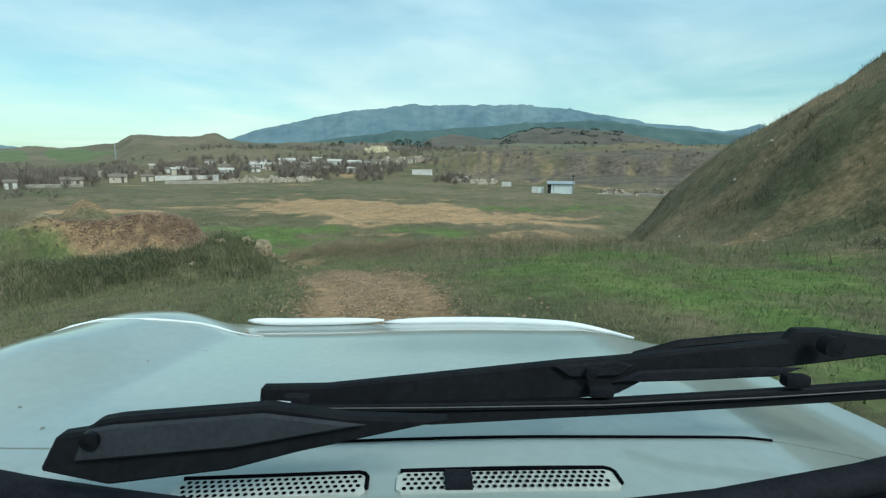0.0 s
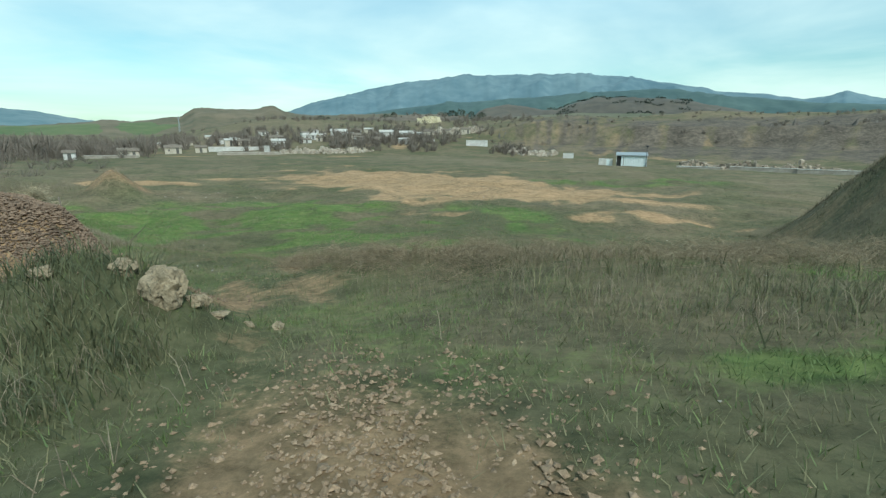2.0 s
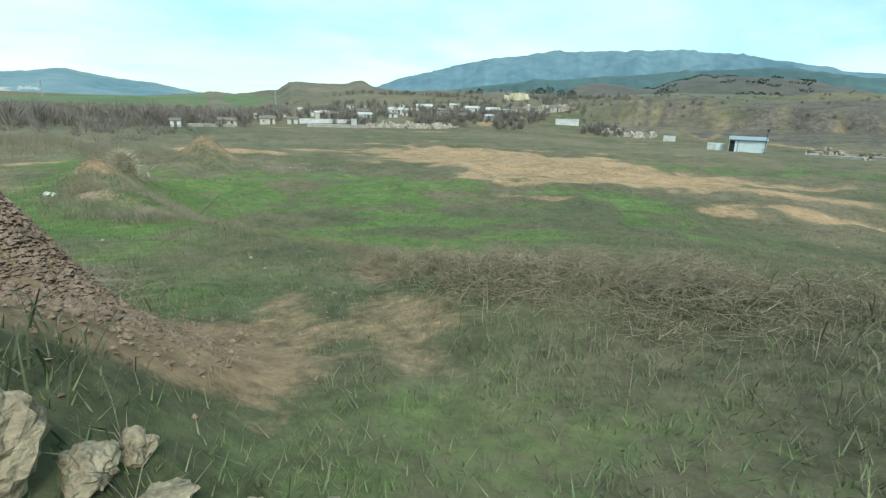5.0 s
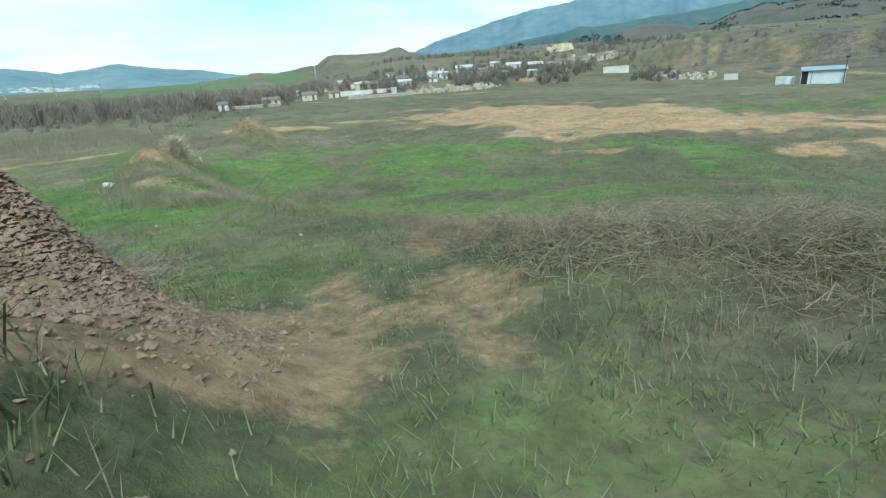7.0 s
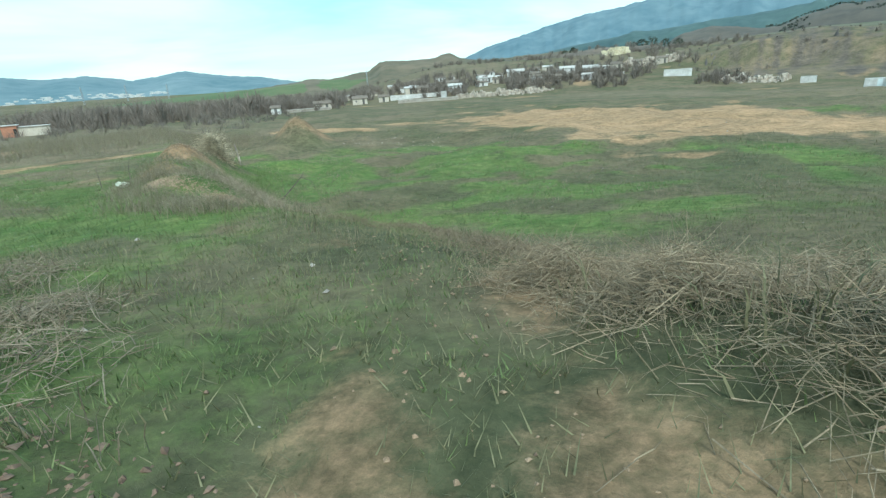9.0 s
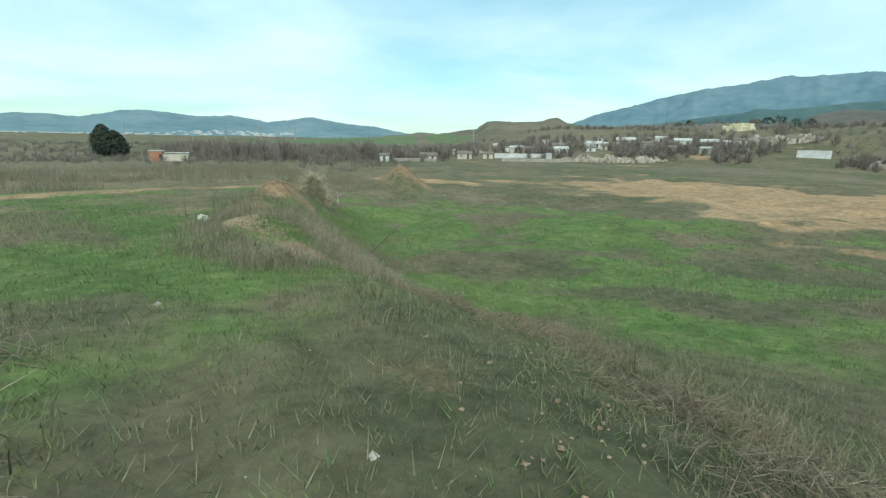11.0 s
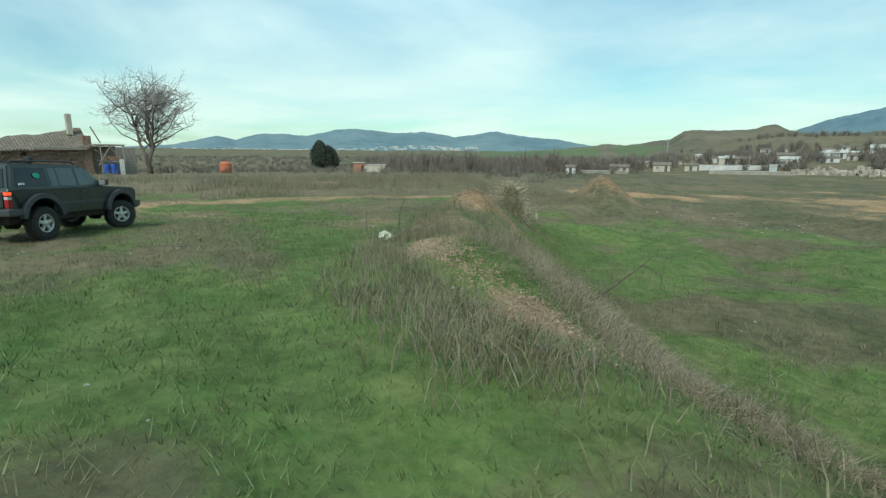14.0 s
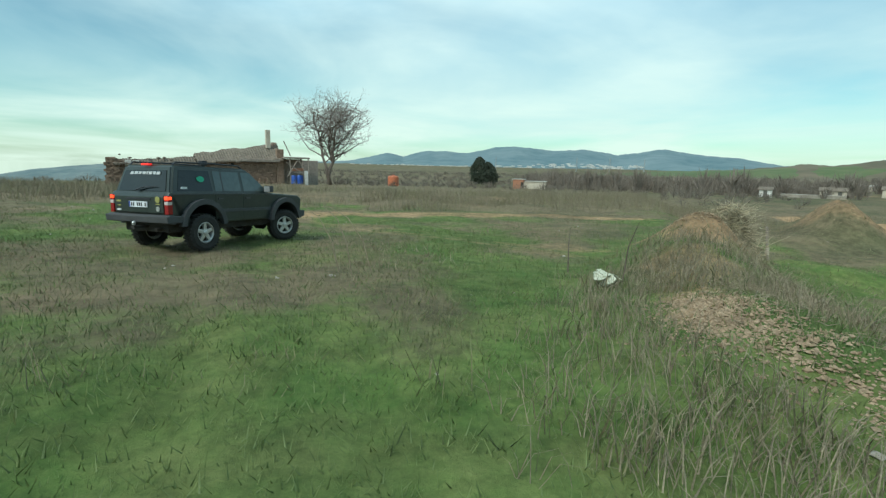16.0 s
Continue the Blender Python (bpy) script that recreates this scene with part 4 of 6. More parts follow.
def white_car(m):
    car = thing("white_car_front", m, "silver-white front of an off-road car with black wipers", "car")

    def fr(x):
        return 1.60 - 0.10 * smooth(0.25, 0.80, x) - 0.06 * smooth(-0.6, -1.2, x)

    # windscreen's foot: x and y
    band = [(-1.3, 0.80), (-1.1, 0.74), (-0.80, 0.655), (-0.58, 0.59), (-0.47, 0.562), (-0.37, 0.542), (-0.25, 0.52), (-0.05, 0.503), (0.21, 0.517), (0.36, 0.540), (0.60, 0.597), (0.85, 0.67)]

    def foot(x):
        return np.interp(x, [p[0] for p in band], [p[1] for p in band]) - 0.012

    v, f = skin(-1.30, 0.72, 0.657, 1.60, 90, 50, front=fr, back=foot)
    bonnet = part("bonnet", mesh_of("bonnet", v, f, M_PEARL, flat=False), M_PEARL, car, "silver-white bonnet with a raised left bulge")
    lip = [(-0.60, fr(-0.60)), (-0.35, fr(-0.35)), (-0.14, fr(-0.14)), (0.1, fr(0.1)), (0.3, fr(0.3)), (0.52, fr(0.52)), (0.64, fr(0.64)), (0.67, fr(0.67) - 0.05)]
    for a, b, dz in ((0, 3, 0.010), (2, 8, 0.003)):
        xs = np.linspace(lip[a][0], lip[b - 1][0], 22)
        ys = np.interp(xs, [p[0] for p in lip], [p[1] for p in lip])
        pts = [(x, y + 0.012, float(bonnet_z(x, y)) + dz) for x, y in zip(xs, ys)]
        part("edge_strip", tube(pts, [0.0035 + 0.0105 * min(1.0, 6 * k / 21, 3.0 * (21 - k) / 21) ** 0.5 for k in range(22)], 10), M_TRIMGLINT, bonnet, "white strip along the bonnet's front edge", True)
    # highlight on the bulge's crease, drawn as a thin white tube
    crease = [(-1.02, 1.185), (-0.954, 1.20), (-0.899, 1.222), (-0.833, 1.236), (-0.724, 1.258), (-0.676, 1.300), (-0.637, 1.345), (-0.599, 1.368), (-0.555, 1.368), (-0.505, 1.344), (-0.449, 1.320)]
    part("crease_line", tube([(x, y, float(bonnet_z(x, y)) + 0.0015) for x, y in crease], [0.002] + [0.0035] * 7 + [0.0028, 0.002, 0.001], 6), M_TRIMGLINT, bonnet, "bright painted glint along a bent crease", True)
    v, f = skin(-0.78, 0.70, 0.47, 0.654, 90, 8, lift=-0.001, back=foot)
    cowl = part("cowl_panel", mesh_of("cowl_panel", v, f, M_PEARL, flat=False), M_PEARL, car, "silver-white panel under the windscreen")
    v, f = skin(0.728, 0.86, 0.60, 1.46, 6, 40, lift=-0.012)
    part("wing", mesh_of("wing", v, f, M_PEARL, flat=False), M_PEARL, car, "silver-white wing beside the bonnet")
    strip = [(x, 0.6555, float(bonnet_z(x, 0.6555)) + 0.0005) for x in np.linspace(-0.44, 0.52, 24)]
    part("seam_gap", tube(strip, 0.0022, 6), M_HOLESHADOW, cowl, "dark gap behind the bonnet", True)
    # perforated vents in the cowl
    for x0, x1 in ((-0.305, -0.070), (-0.032, 0.245)):
        def z(x, y=0.55):
            return float(bonnet_z(x, y)) + 0.0025

        y0, y1 = 0.531, 0.570
        edge = [(x0 + 0.006, y0), (x1 - 0.006, y0), (x1, y0 + 0.006), (x1, y1 - 0.008), (x1 - 0.008, y1), (x0 + 0.008, y1), (x0, y1 - 0.008), (x0, y0 + 0.006)]
        bm = bmesh.new()
        lo, hi = [bm.verts.new((x, y, z(x) - 0.005)) for x, y in edge], [bm.verts.new((x, y, z(x))) for x, y in edge]
        bm.faces.new(hi)
        for k in range(8):
            bm.faces.new((lo[k], lo[(k + 1) % 8], hi[(k + 1) % 8], hi[k]))
        vent = part("vent_plate", bm, M_VENT, cowl, "pale perforated vent plate")
        # shadow at the slot's far edge, painted as a dark tube
        part("vent_shadow_gap", tube([(x, y1 + 0.002, z(x) + 0.0005) for x in np.linspace(x0 + 0.004, x1 - 0.010, 8)] + [(x1 - 0.003, y1 - 0.001, z(x1) + 0.0005), (x1 + 0.001, y1 - 0.007, z(x1) + 0.0005), (x1 + 0.002, y0 + 0.01, z(x1))], 0.0028, 6), M_HOLESHADOW, vent, "", True)
        bm = bmesh.new()
        for r in range(4):
            for k in range(int((x1 - x0 - 0.014) / 0.0092)):
                cx, cy = x0 + 0.010 + k * 0.0092 + (0.0046 if r % 2 else 0), y0 + 0.006 + r * 0.0088
                if cx < x1 - 0.006:
                    bm.faces.new([bm.verts.new((cx + 0.0030 * math.cos(q), cy + 0.0032 * math.sin(q), z(cx) + 0.0006)) for q in (k2 * math.pi / 4 for k2 in range(8))])
        tagged(part("perforation", bm, M_HOLESHADOW, vent, "rows of small dark holes"), kind="stuff")
    part("washer_block", box(0.028, 0.062, 0.533, 0.568, -0.376, -0.3605, 0.003), M_GREYTRIM, cowl)
    # windscreen's lower frame and the dashboard's edge
    part("screen_seal", tube([(x, y - 0.016, -0.384) for x, y in band], 0.022, 10), M_GREYTRIM, car, "black rubber windscreen seal", True)
    dash = bmesh.new()
    profile = [(-0.020, -0.390), (-0.12, -0.384), (-0.22, -0.392), (-0.29, -0.43), (-0.28, -0.60), (-0.20, -0.74), (-0.02, -0.78)]
    rows = [[dash.verts.new((x * (1 + 0.25 * dy), y + dy, z)) for x, y in band] for dy, z in profile]
    for p, q in zip(rows, rows[1:] + rows[:1]):
        for k in range(len(band) - 1):
            dash.faces.new((p[k], p[k + 1], q[k + 1], q[k]))
    dash.faces.new([r[0] for r in rows])
    dash.faces.new([r[-1] for r in rows][::-1])
    part("dashboard", dash, M_GREYTRIM, car, "dark grey moulded dashboard", True)
    # wipers
    arm = plate_part("wiper_arm", [(-0.413, -0.315), (-0.398, -0.279), (-0.37, -0.275), (-0.356, -0.264), (-0.334, -0.26), (-0.172, -0.247), (-0.086, -0.258), (0.03, -0.261), (-0.136, -0.295), (-0.212, -0.314), (-0.34, -0.329)], 0.50, 0.018, M_BLACKTRIM, car, "broad black wiper arm cover")
    plate_part("arm_face", [(-0.362, -0.268), (-0.334, -0.263), (-0.175, -0.2505), (-0.06, -0.262), (-0.20, -0.286), (-0.372, -0.301)], 0.492, 0.006, M_SLATE, arm)
    part("pivot_cap", lathe([(0.0, -0.004), (0.009, -0.003), (0.010, 0.004), (0.0, 0.006)], 14, "z"), M_BLACKTRIM, arm)
    car_child = arm.children[-1]
    car_child.matrix_basis = pose(-0.352, 0.488, -0.276, 90)
    arm2 = plate_part("wiper_arm", [(-0.216, -0.274), (-0.129, -0.272), (0.189, -0.239), (0.264, -0.233), (0.502, -0.208), (0.515, -0.193), (0.56, -0.193), (0.64, -0.202), (0.74, -0.206), (0.74, -0.226), (0.64, -0.226), (0.537, -0.239), (0.447, -0.249), (0.349, -0.251), (0.300, -0.262), (0.262, -0.280), (0.206, -0.286), (0.016, -0.292), (-0.167, -0.295), (-0.217, -0.297)], 0.62, 0.016, M_BLACKTRIM, car, "long black wiper arm")
    plate_part("arm_step", [(0.17, -0.2405), (0.262, -0.2335), (0.285, -0.239), (0.262, -0.254), (0.195, -0.2565)], 0.612, 0.006, M_GREYTRIM, arm2)
    plate_part("arm_blade_link", [(0.29, -0.246), (0.36, -0.243), (0.46, -0.24), (0.52, -0.2405), (0.48, -0.252), (0.36, -0.2585), (0.25, -0.262)], 0.610, 0.006, M_GREYTRIM, arm2)
    stud = part("arm_stud", lathe([(0.0, -0.003), (0.008, -0.003), (0.008, 0.004), (0.0, 0.005)], 14, "z"), M_GREYTRIM, arm2)
    stud.matrix_basis = pose(0.222, 0.608, -0.2475, 90)
    knob = part("arm_pivot", lathe([(0.0, -0.006), (0.014, -0.006), (0.014, 0.01), (0.0, 0.012)], 14, "z"), M_GREYTRIM, arm2)
    knob.matrix_basis = pose(0.542, 0.606, -0.205, 90)
    blade = plate_part("wiper_blade", [(-0.184, -0.292), (0.016, -0.288), (0.238, -0.283), (0.459, -0.270), (0.74, -0.250), (0.74, -0.260), (0.46, -0.281), (0.24, -0.293), (0.016, -0.298), (-0.184, -0.301)], 0.60, 0.012, M_BLACKTRIM, car, "black wiper blade", bevel=0.002)
    plate_part("rubber_edge", [(-0.184, -0.303), (0.016, -0.300), (0.24, -0.295), (0.46, -0.283), (0.74, -0.262), (0.74, -0.276), (0.314, -0.302), (0.017, -0.318), (-0.103, -0.321), (-0.185, -0.312)], 0.603, 0.008, M_BLACKTRIM, blade, "", bevel=0.002)
    part("steel_strip", tube([(-0.206, 0.597, -0.2865), (-0.190, 0.597, -0.2863), (-0.172, 0.597, -0.2861)], 0.0022, 6), M_ALLOY, blade)
    # added grey tube stands for the pale gap between the blade's bars
    part("blade_spine", tube([(-0.15, 0.5965, -0.2945), (0.016, 0.5965, -0.2925), (0.238, 0.5965, -0.2875), (0.459, 0.5965, -0.275), (0.70, 0.5965, -0.258)], 0.0010, 6), M_PLASTIC, blade, "thin grey line standing for the pale gap between blade bars")
    for x, z in ((-0.165, -0.285), (0.235, -0.268), (0.50, -0.252)):
        part("blade_clip", box(x - 0.017, x + 0.017, 0.596, 0.612, z - 0.010, z + 0.006, 0.005), M_GREYTRIM, blade)
    part("wiper_pipe", tube([(0.35, 0.76, -0.285), (0.42, 0.755, -0.262), (0.52, 0.75, -0.249), (0.60, 0.75, -0.243), (0.66, 0.74, -0.25)], 0.010, 8), M_BLACKTRIM, car)
    # bulkhead and running gear below the bonnet
    part("bulkhead", box(-1.10, 0.68, 0.535, 0.56, -1.10, -0.445, 0.015), M_CHASSIS, car, "dark bulkhead behind the engine")
    part("sill_rail", box(-1.08, 0.66, 0.53, 0.60, -1.18, -1.10, 0.015), M_CHASSIS, car)
    part("engine", box(-0.55, 0.10, 0.95, 1.42, -0.98, -0.56, 0.05), M_CHASSIS, car)
    for x in (-0.62, 0.20):
        part("chassis_rail", box(x - 0.04, x + 0.04, 0.55, 1.55, -1.02, -0.90, 0.01), M_CHASSIS, car)
        part("body_mount", box(x - 0.03, x + 0.03, 0.56, 0.66, -0.95, -0.40, 0.01), M_CHASSIS, car)
    part("front_axle", tube([(-1.0, 0.95, -1.25), (-0.3, 0.95, -1.25), (0.58, 0.95, -1.25)], [0.045, 0.09, 0.045], 10), M_CHASSIS, car)
    for s, x in ((1, 0.70), (-1, -1.12)):
        arch = [(0.95 + 0.47 * math.cos(radians(q)), -1.22 + 0.47 * math.sin(radians(q))) for q in range(165, -1, -15)]
        part("side_panel", prism([(0.50, -1.12)] + arch + [(1.50, -1.12), (1.53, -0.58), (0.66, -0.47), (0.50, -0.45)], x - 0.02, x + 0.05, bevel=0.0), M_PEARL, car, "silver-white wing side over the wheel")
        w = part("wheel", lathe([(0.02, -0.10), (0.12, -0.10), (0.12, 0.10), (0.02, 0.10)], 12), M_CHASSIS, car)
        w.matrix_basis = pose(x - s * 0.10, 0.95, -1.25)
        part("tyre", lathe([(0.20, -0.11), (0.33, -0.12), (0.385, -0.09), (0.40, 0.0), (0.385, 0.09), (0.33, 0.12), (0.20, 0.11), (0.20, -0.11)], 28, caps=False), M_RUBBER, w)
        part("rim", lathe([(0.02, 0.02), (0.205, 0.05), (0.205, -0.08), (0.02, -0.02)], 20), M_ALLOY, w)
    part("front_bumper", prism([(1.48, -1.06), (1.66, -1.05), (1.68, -0.90), (1.48, -0.86)], -1.12, 0.72, bevel=0.02), M_PEARL, car)
    # dried spots on the paint
    rng = random.Random(4)
    for k in range(26):
        x, y = rng.uniform(-0.75, 0.6), rng.uniform(0.68, 1.25)
        bm = bmesh.new()
        bmesh.ops.create_circle(bm, cap_ends=True, segments=7, radius=rng.uniform(0.0008, 0.0024))
        for vv in bm.verts:
            vv.co = Vector((x + vv.co.x * rng.uniform(0.5, 1.8), y + vv.co.y * rng.uniform(0.6, 2.2), 0))
            vv.co.z = float(bonnet_z(vv.co.x, vv.co.y)) + 0.0012
        part("mud_spot", bm, M_DUST, bonnet)
    return car


# it stands at the start, tipped with the slope of the track
white_car(pose(0, 0, 0, 90 - 9.96, 0, 0.14) @ pose(0, 0, 0, 0, 0, 0.47 - 1.27) @ pose(0, 0, 0, 9.01 - 90) @ pose(0, 0, -0.013, 0, 0, 2.0))

# ---------------------------------------------------------------- growth
def curve_to(rng, p, q, n, sway):
    """Points of a limb from p to q with a slow sway to one side."""
    side = Vector((rng.gauss(0, 1), rng.gauss(0, 1), rng.gauss(0.3, 0.5)))
    long = (q - p).length
    return [p.lerp(q, k / n) + side * (sway * long * math.sin(math.pi * k / n)) + Vector((rng.gauss(0, 1), rng.gauss(0, 1), rng.gauss(0, 1))) * (0.018 * long if 0 < k < n else 0) for k in range(n + 1)]


def taper(a, b, n):
    return [a + (b - a) * k / n for k in range(n + 1)]


def bare_tree(x, y, tall, seed, label):
    """Several swaying stems from one foot, limbs to a rounded crown, boughs and fine twigs on them."""
    rng = random.Random(seed)
    tree = thing("bare_tree", Matrix.Translation((x, y, top(x, y) - 0.1)), label, "tree")
    trunk, twigs = bmesh.new(), bmesh.new()
    heart, reach = Vector((0, 0, 0.63 * tall)), Vector((0.53, 0.53, 0.39)) * tall

    def on_crown(out):
        while True:
            v = Vector((rng.gauss(0, 1), rng.gauss(0, 1), rng.gauss(0.25, 0.9))).normalized()
            if v.z > -0.75:
                return heart + Vector((v.x * reach.x, v.y * reach.y, v.z * reach.z)) * out

    for k in range(3):
        a = 2.1 * k + 0.5
        foot = Vector((0.16 * math.cos(a), 0.16 * math.sin(a), -0.2))
        elbow = Vector((math.cos(a) * 0.055 * tall, math.sin(a) * 0.055 * tall, 0.24 * tall))
        head = heart + Vector((math.cos(a) * 0.16, math.sin(a) * 0.16, 0.02 + 0.05 * k)) * tall
        stem = curve_to(rng, foot, elbow, 4, 0.10)[:-1] + curve_to(rng, elbow, head, 6, -0.10)
        tube(stem, taper(0.020 * tall, 0.006 * tall, len(stem) - 1), 8, trunk)
        for j in range(16):
            at = stem[rng.randint(4, len(stem) - 1)]
            end = on_crown(rng.uniform(0.62, 0.95))
            limb = curve_to(rng, at, end, 6, 0.06)
            tube(limb, taper(0.0062 * tall, 0.0016 * tall, 6), 6, trunk)
            for i in range(7):
                u = limb[rng.randint(1, 6)]
                tip = u.lerp(on_crown(rng.uniform(0.85, 1.08)), rng.uniform(0.25, 0.6))
                tip = tip + Vector((rng.gauss(0, 1), rng.gauss(0, 1), rng.gauss(0.2, 1))) * 0.045 * tall
                bough = curve_to(rng, u, tip, 4, 0.08)
                tube(bough, taper(0.0022 * tall, 0.0009 * tall, 4), 4, twigs, closed=False)
                for h in range(9):
                    w = bough[rng.randint(1, 4)]
                    way = Vector((rng.gauss(0, 1), rng.gauss(0, 1), rng.gauss(0.35, 0.8))).normalized() + (w - heart).normalized() * 0.5
                    tube([w, w + way * 0.03 * tall, w + way * rng.uniform(0.05, 0.075) * tall], [0.012, 0.010, 0.007], 3, twigs, closed=False)
    part("trunk", trunk, M_BARK, tree, "forked grey trunk and limbs", True)
    tagged(part("crown", twigs, M_TWIG, tree, "leafless crown of fine twigs"), kind="stuff")
    return tree


from mathutils.bvhtree import BVHTree


def tree_of(name):
    me = bpy.data.objects[name].data
    return BVHTree.FromPolygons([v.co for v in me.vertices], [p.vertices for p in me.polygons])


RISES = [tree_of(n) for n in ("scrub_rise", "upper_fields", "planted_hill", "quarry_face", "bare_hill", "crop_field", "blue_hills", "western_hills")]


def rest(x, y):
    """Height of the ground or of the rise that stands on it."""
    z = top(x, y)
    for tree in RISES:
        hit = tree.ray_cast(Vector((x, y, 400)), Vector((0, 0, -1)))[0]
        if hit is not None:
            z = max(z, hit.z)
    return z


def twig_cloud(spots, seed, blades=46):
    """Many far leafless trees and thickets as fans of thin upright slivers: spots of x, y, height, width."""
    rng = np.random.default_rng(seed)
    verts, n = [], 0
    for x, y, tall, wide in spots:
        z = rest(x, y)
        a, r = rng.uniform(0, 6.283, blades), np.sqrt(rng.uniform(0, 1, blades)) * wide
        foot = np.stack([x + 0.35 * r * np.cos(a), y + 0.35 * r * np.sin(a), z + rng.uniform(-0.2, 0.55, blades) * tall], -1)
        tip = np.stack([x + r * np.cos(a), y + r * np.sin(a), z + tall * np.sqrt(np.clip(1.05 - (r / wide) ** 2 * 0.75, 0.1, 1)) * rng.uniform(0.6, 1.0, blades)], -1)
        b = rng.uniform(0, 6.283, blades)
        s = np.stack([np.cos(b), np.sin(b), 0 * b], -1) * (0.02 + 0.030 * tall * rng.uniform(0.3, 1, blades))[:, None]
        verts.append(np.stack([foot - s, foot + s, tip], 1).reshape(-1, 3))
        n += blades
    return np.concatenate(verts), np.arange(n * 3).reshape(-1, 3)


def stuff(name, label, category, verts, faces, material):
    return tagged(new(name, mesh_of(name, verts, faces, material)), label, category, kind="stuff")


def polar(bearing, d):
    return -8 - math.sin(radians(bearing)) * d, 16 + math.cos(radians(bearing)) * d


rng = random.Random(11)
spots = []
for k in range(2300):
    b = rng.uniform(-6, 62)
    d = rng.choice((rng.uniform(176, 250), rng.uniform(185, 470))) if b < 45 else rng.uniform(230, 560)
    x, y = polar(b, d)
    if fbm(np.array(b / 5.0), np.array(d / 60.0), 2, 44) > -0.04:
        t = rng.uniform(1.4, 5.0)
        spots.append((x, y, t, t * rng.uniform(0.45, 0.8)))
for k in range(420):
    b, d = rng.uniform(36, 66), rng.uniform(150, 330)
    x, y = polar(b, d)
    t = rng.choice((rng.uniform(2.0, 4.0), rng.uniform(4.0, 9.0)))
    spots.append((x, y, t, t * rng.uniform(0.4, 0.6)))
for k in range(240):
    b, d = rng.uniform(-40, 4), rng.uniform(215, 420)
    x, y = polar(b, d)
    t = rng.uniform(0.8, 2.6)
    spots.append((x, y, t, t * rng.uniform(0.6, 1.1)))
for k in range(150):
    b, d = rng.uniform(3, 36), rng.uniform(196, 268)
    x, y = polar(b, d)
    t = rng.uniform(3.0, 6.5)
    spots.append((x, y, t, t * rng.uniform(0.35, 0.55)))
stuff("leafless_woods", "grey-brown leafless thickets and trees round the village", "woods", *twig_cloud(spots, 5, 56), M_WOODS)
spots = []
for k in range(2600):
    b, d = rng.uniform(40, 112), rng.uniform(80, 760)
    x, y = polar(b, d)
    t = rng.uniform(0.5, 1.7) * (1 + d / 400)
    spots.append((x, y, t, t * rng.uniform(0.7, 1.3)))
stuff("low_scrub", "low grey-brown scrub over the western plain", "scrub", *twig_cloud(spots, 6, 40), M_WOODS)


def evergreen(x, y, tall, wide, seed, label, pointed=0.6, leaves=900, name="evergreen_tree"):
    rg = np.random.default_rng(seed)
    z = rest(x, y)
    tree = thing(name, Matrix.Translation((x, y, z)), label, "tree")
    part("trunk", tube([(0, 0, -0.2), (0, 0, tall * 0.5), (0.05, 0, tall * 0.85)], [wide * 0.10, wide * 0.07, wide * 0.02], 7), M_BARK, tree)
    u = rg.uniform(0.06, 1, leaves)
    prof = np.minimum(1, (1 - u) ** pointed * 1.5) * np.clip(u / 0.15, 0.4, 1)
    a = rg.uniform(0, 6.283, leaves)
    lump = 1 + 0.5 * fbm(a * 1.6, u * 5, 3, seed)
    r = wide * prof * lump * np.sqrt(rg.uniform(0.35, 1, leaves))
    c = np.stack([r * np.cos(a), r * np.sin(a), u * tall], -1)
    size = 0.10 * wide * (900 / max(leaves, 900)) ** 0.4 + 0.05
    off = rg.normal(0, size, (leaves, 3, 3))
    off[:, :, 2] *= 1.3
    v = (c[:, None] + off).reshape(-1, 3)
    me = mesh_of("crown", v, np.arange(leaves * 3).reshape(-1, 3), M_EVERGREEN)
    tagged(part("crown", me, M_EVERGREEN, tree, "dense dark green crown"), kind="stuff")
    return tree


evergreen(-203.0, 82.8, 10.4, 3.6, 1, "dark green cypress standing alone in scrub", 0.5, 3200)
evergreen(-201.9, 86.0, 8.4, 3.9, 2, "dark green cypress, lower, beside the other", 0.55, 3000)
for b, d, t, w, s in ((5.5, 560, 11, 5, 3), (4.6, 565, 13, 6, 4), (3.6, 560, 14, 6, 5), (2.4, 570, 12, 5, 6), (1.2, 565, 9, 5, 7), (12.2, 520, 7, 4, 8), (11.3, 520, 9, 4, 9), (19.5, 620, 8, 4, 10), (18.8, 620, 6, 4, 11), (-31, 700, 9, 6, 12)):
    x, y = polar(b, d)
    evergreen(x, y, t, w, s, "dark green pine on the far rise", 0.35, 260, "pine_tree")

# rows of dark trees on the planted hill
hill_tree = RISES[2]
rg = np.random.default_rng(8)
verts = []
for row in range(9):
    for k in range(70):
        b = -6.0 - 0.21 * k + rg.normal(0, 0.03)
        d = 640 + row * 20 + rg.normal(0, 3) + 2.0 * k * 0.3
        if fbm(np.array(b * 0.8), np.array(row * 0.9), 2, 51) < 0.03:
            continue
        x, y = polar(b, d)
        hit = hill_tree.ray_cast(Vector((x, y, 300)), Vector((0, 0, -1)))[0]
        if hit is None:
            continue
        c = np.array([x, y, hit.z + 1.6])
        verts.append(c + rg.normal(0, 1, (10, 3, 3)).reshape(-1, 3) * (0.95, 0.95, 0.8))
verts = np.concatenate(verts)
# tree colour is paled to paint in haze
stuff("planted_trees", "rows of small dark planted trees on the brown hill", "trees", verts, np.arange(len(verts)).reshape(-1, 3), mat("hazed_planting", (0.052, 0.064, 0.048), (0.095, 0.105, 0.078), 0.3, 0.95, bump=0, rand=0.25))

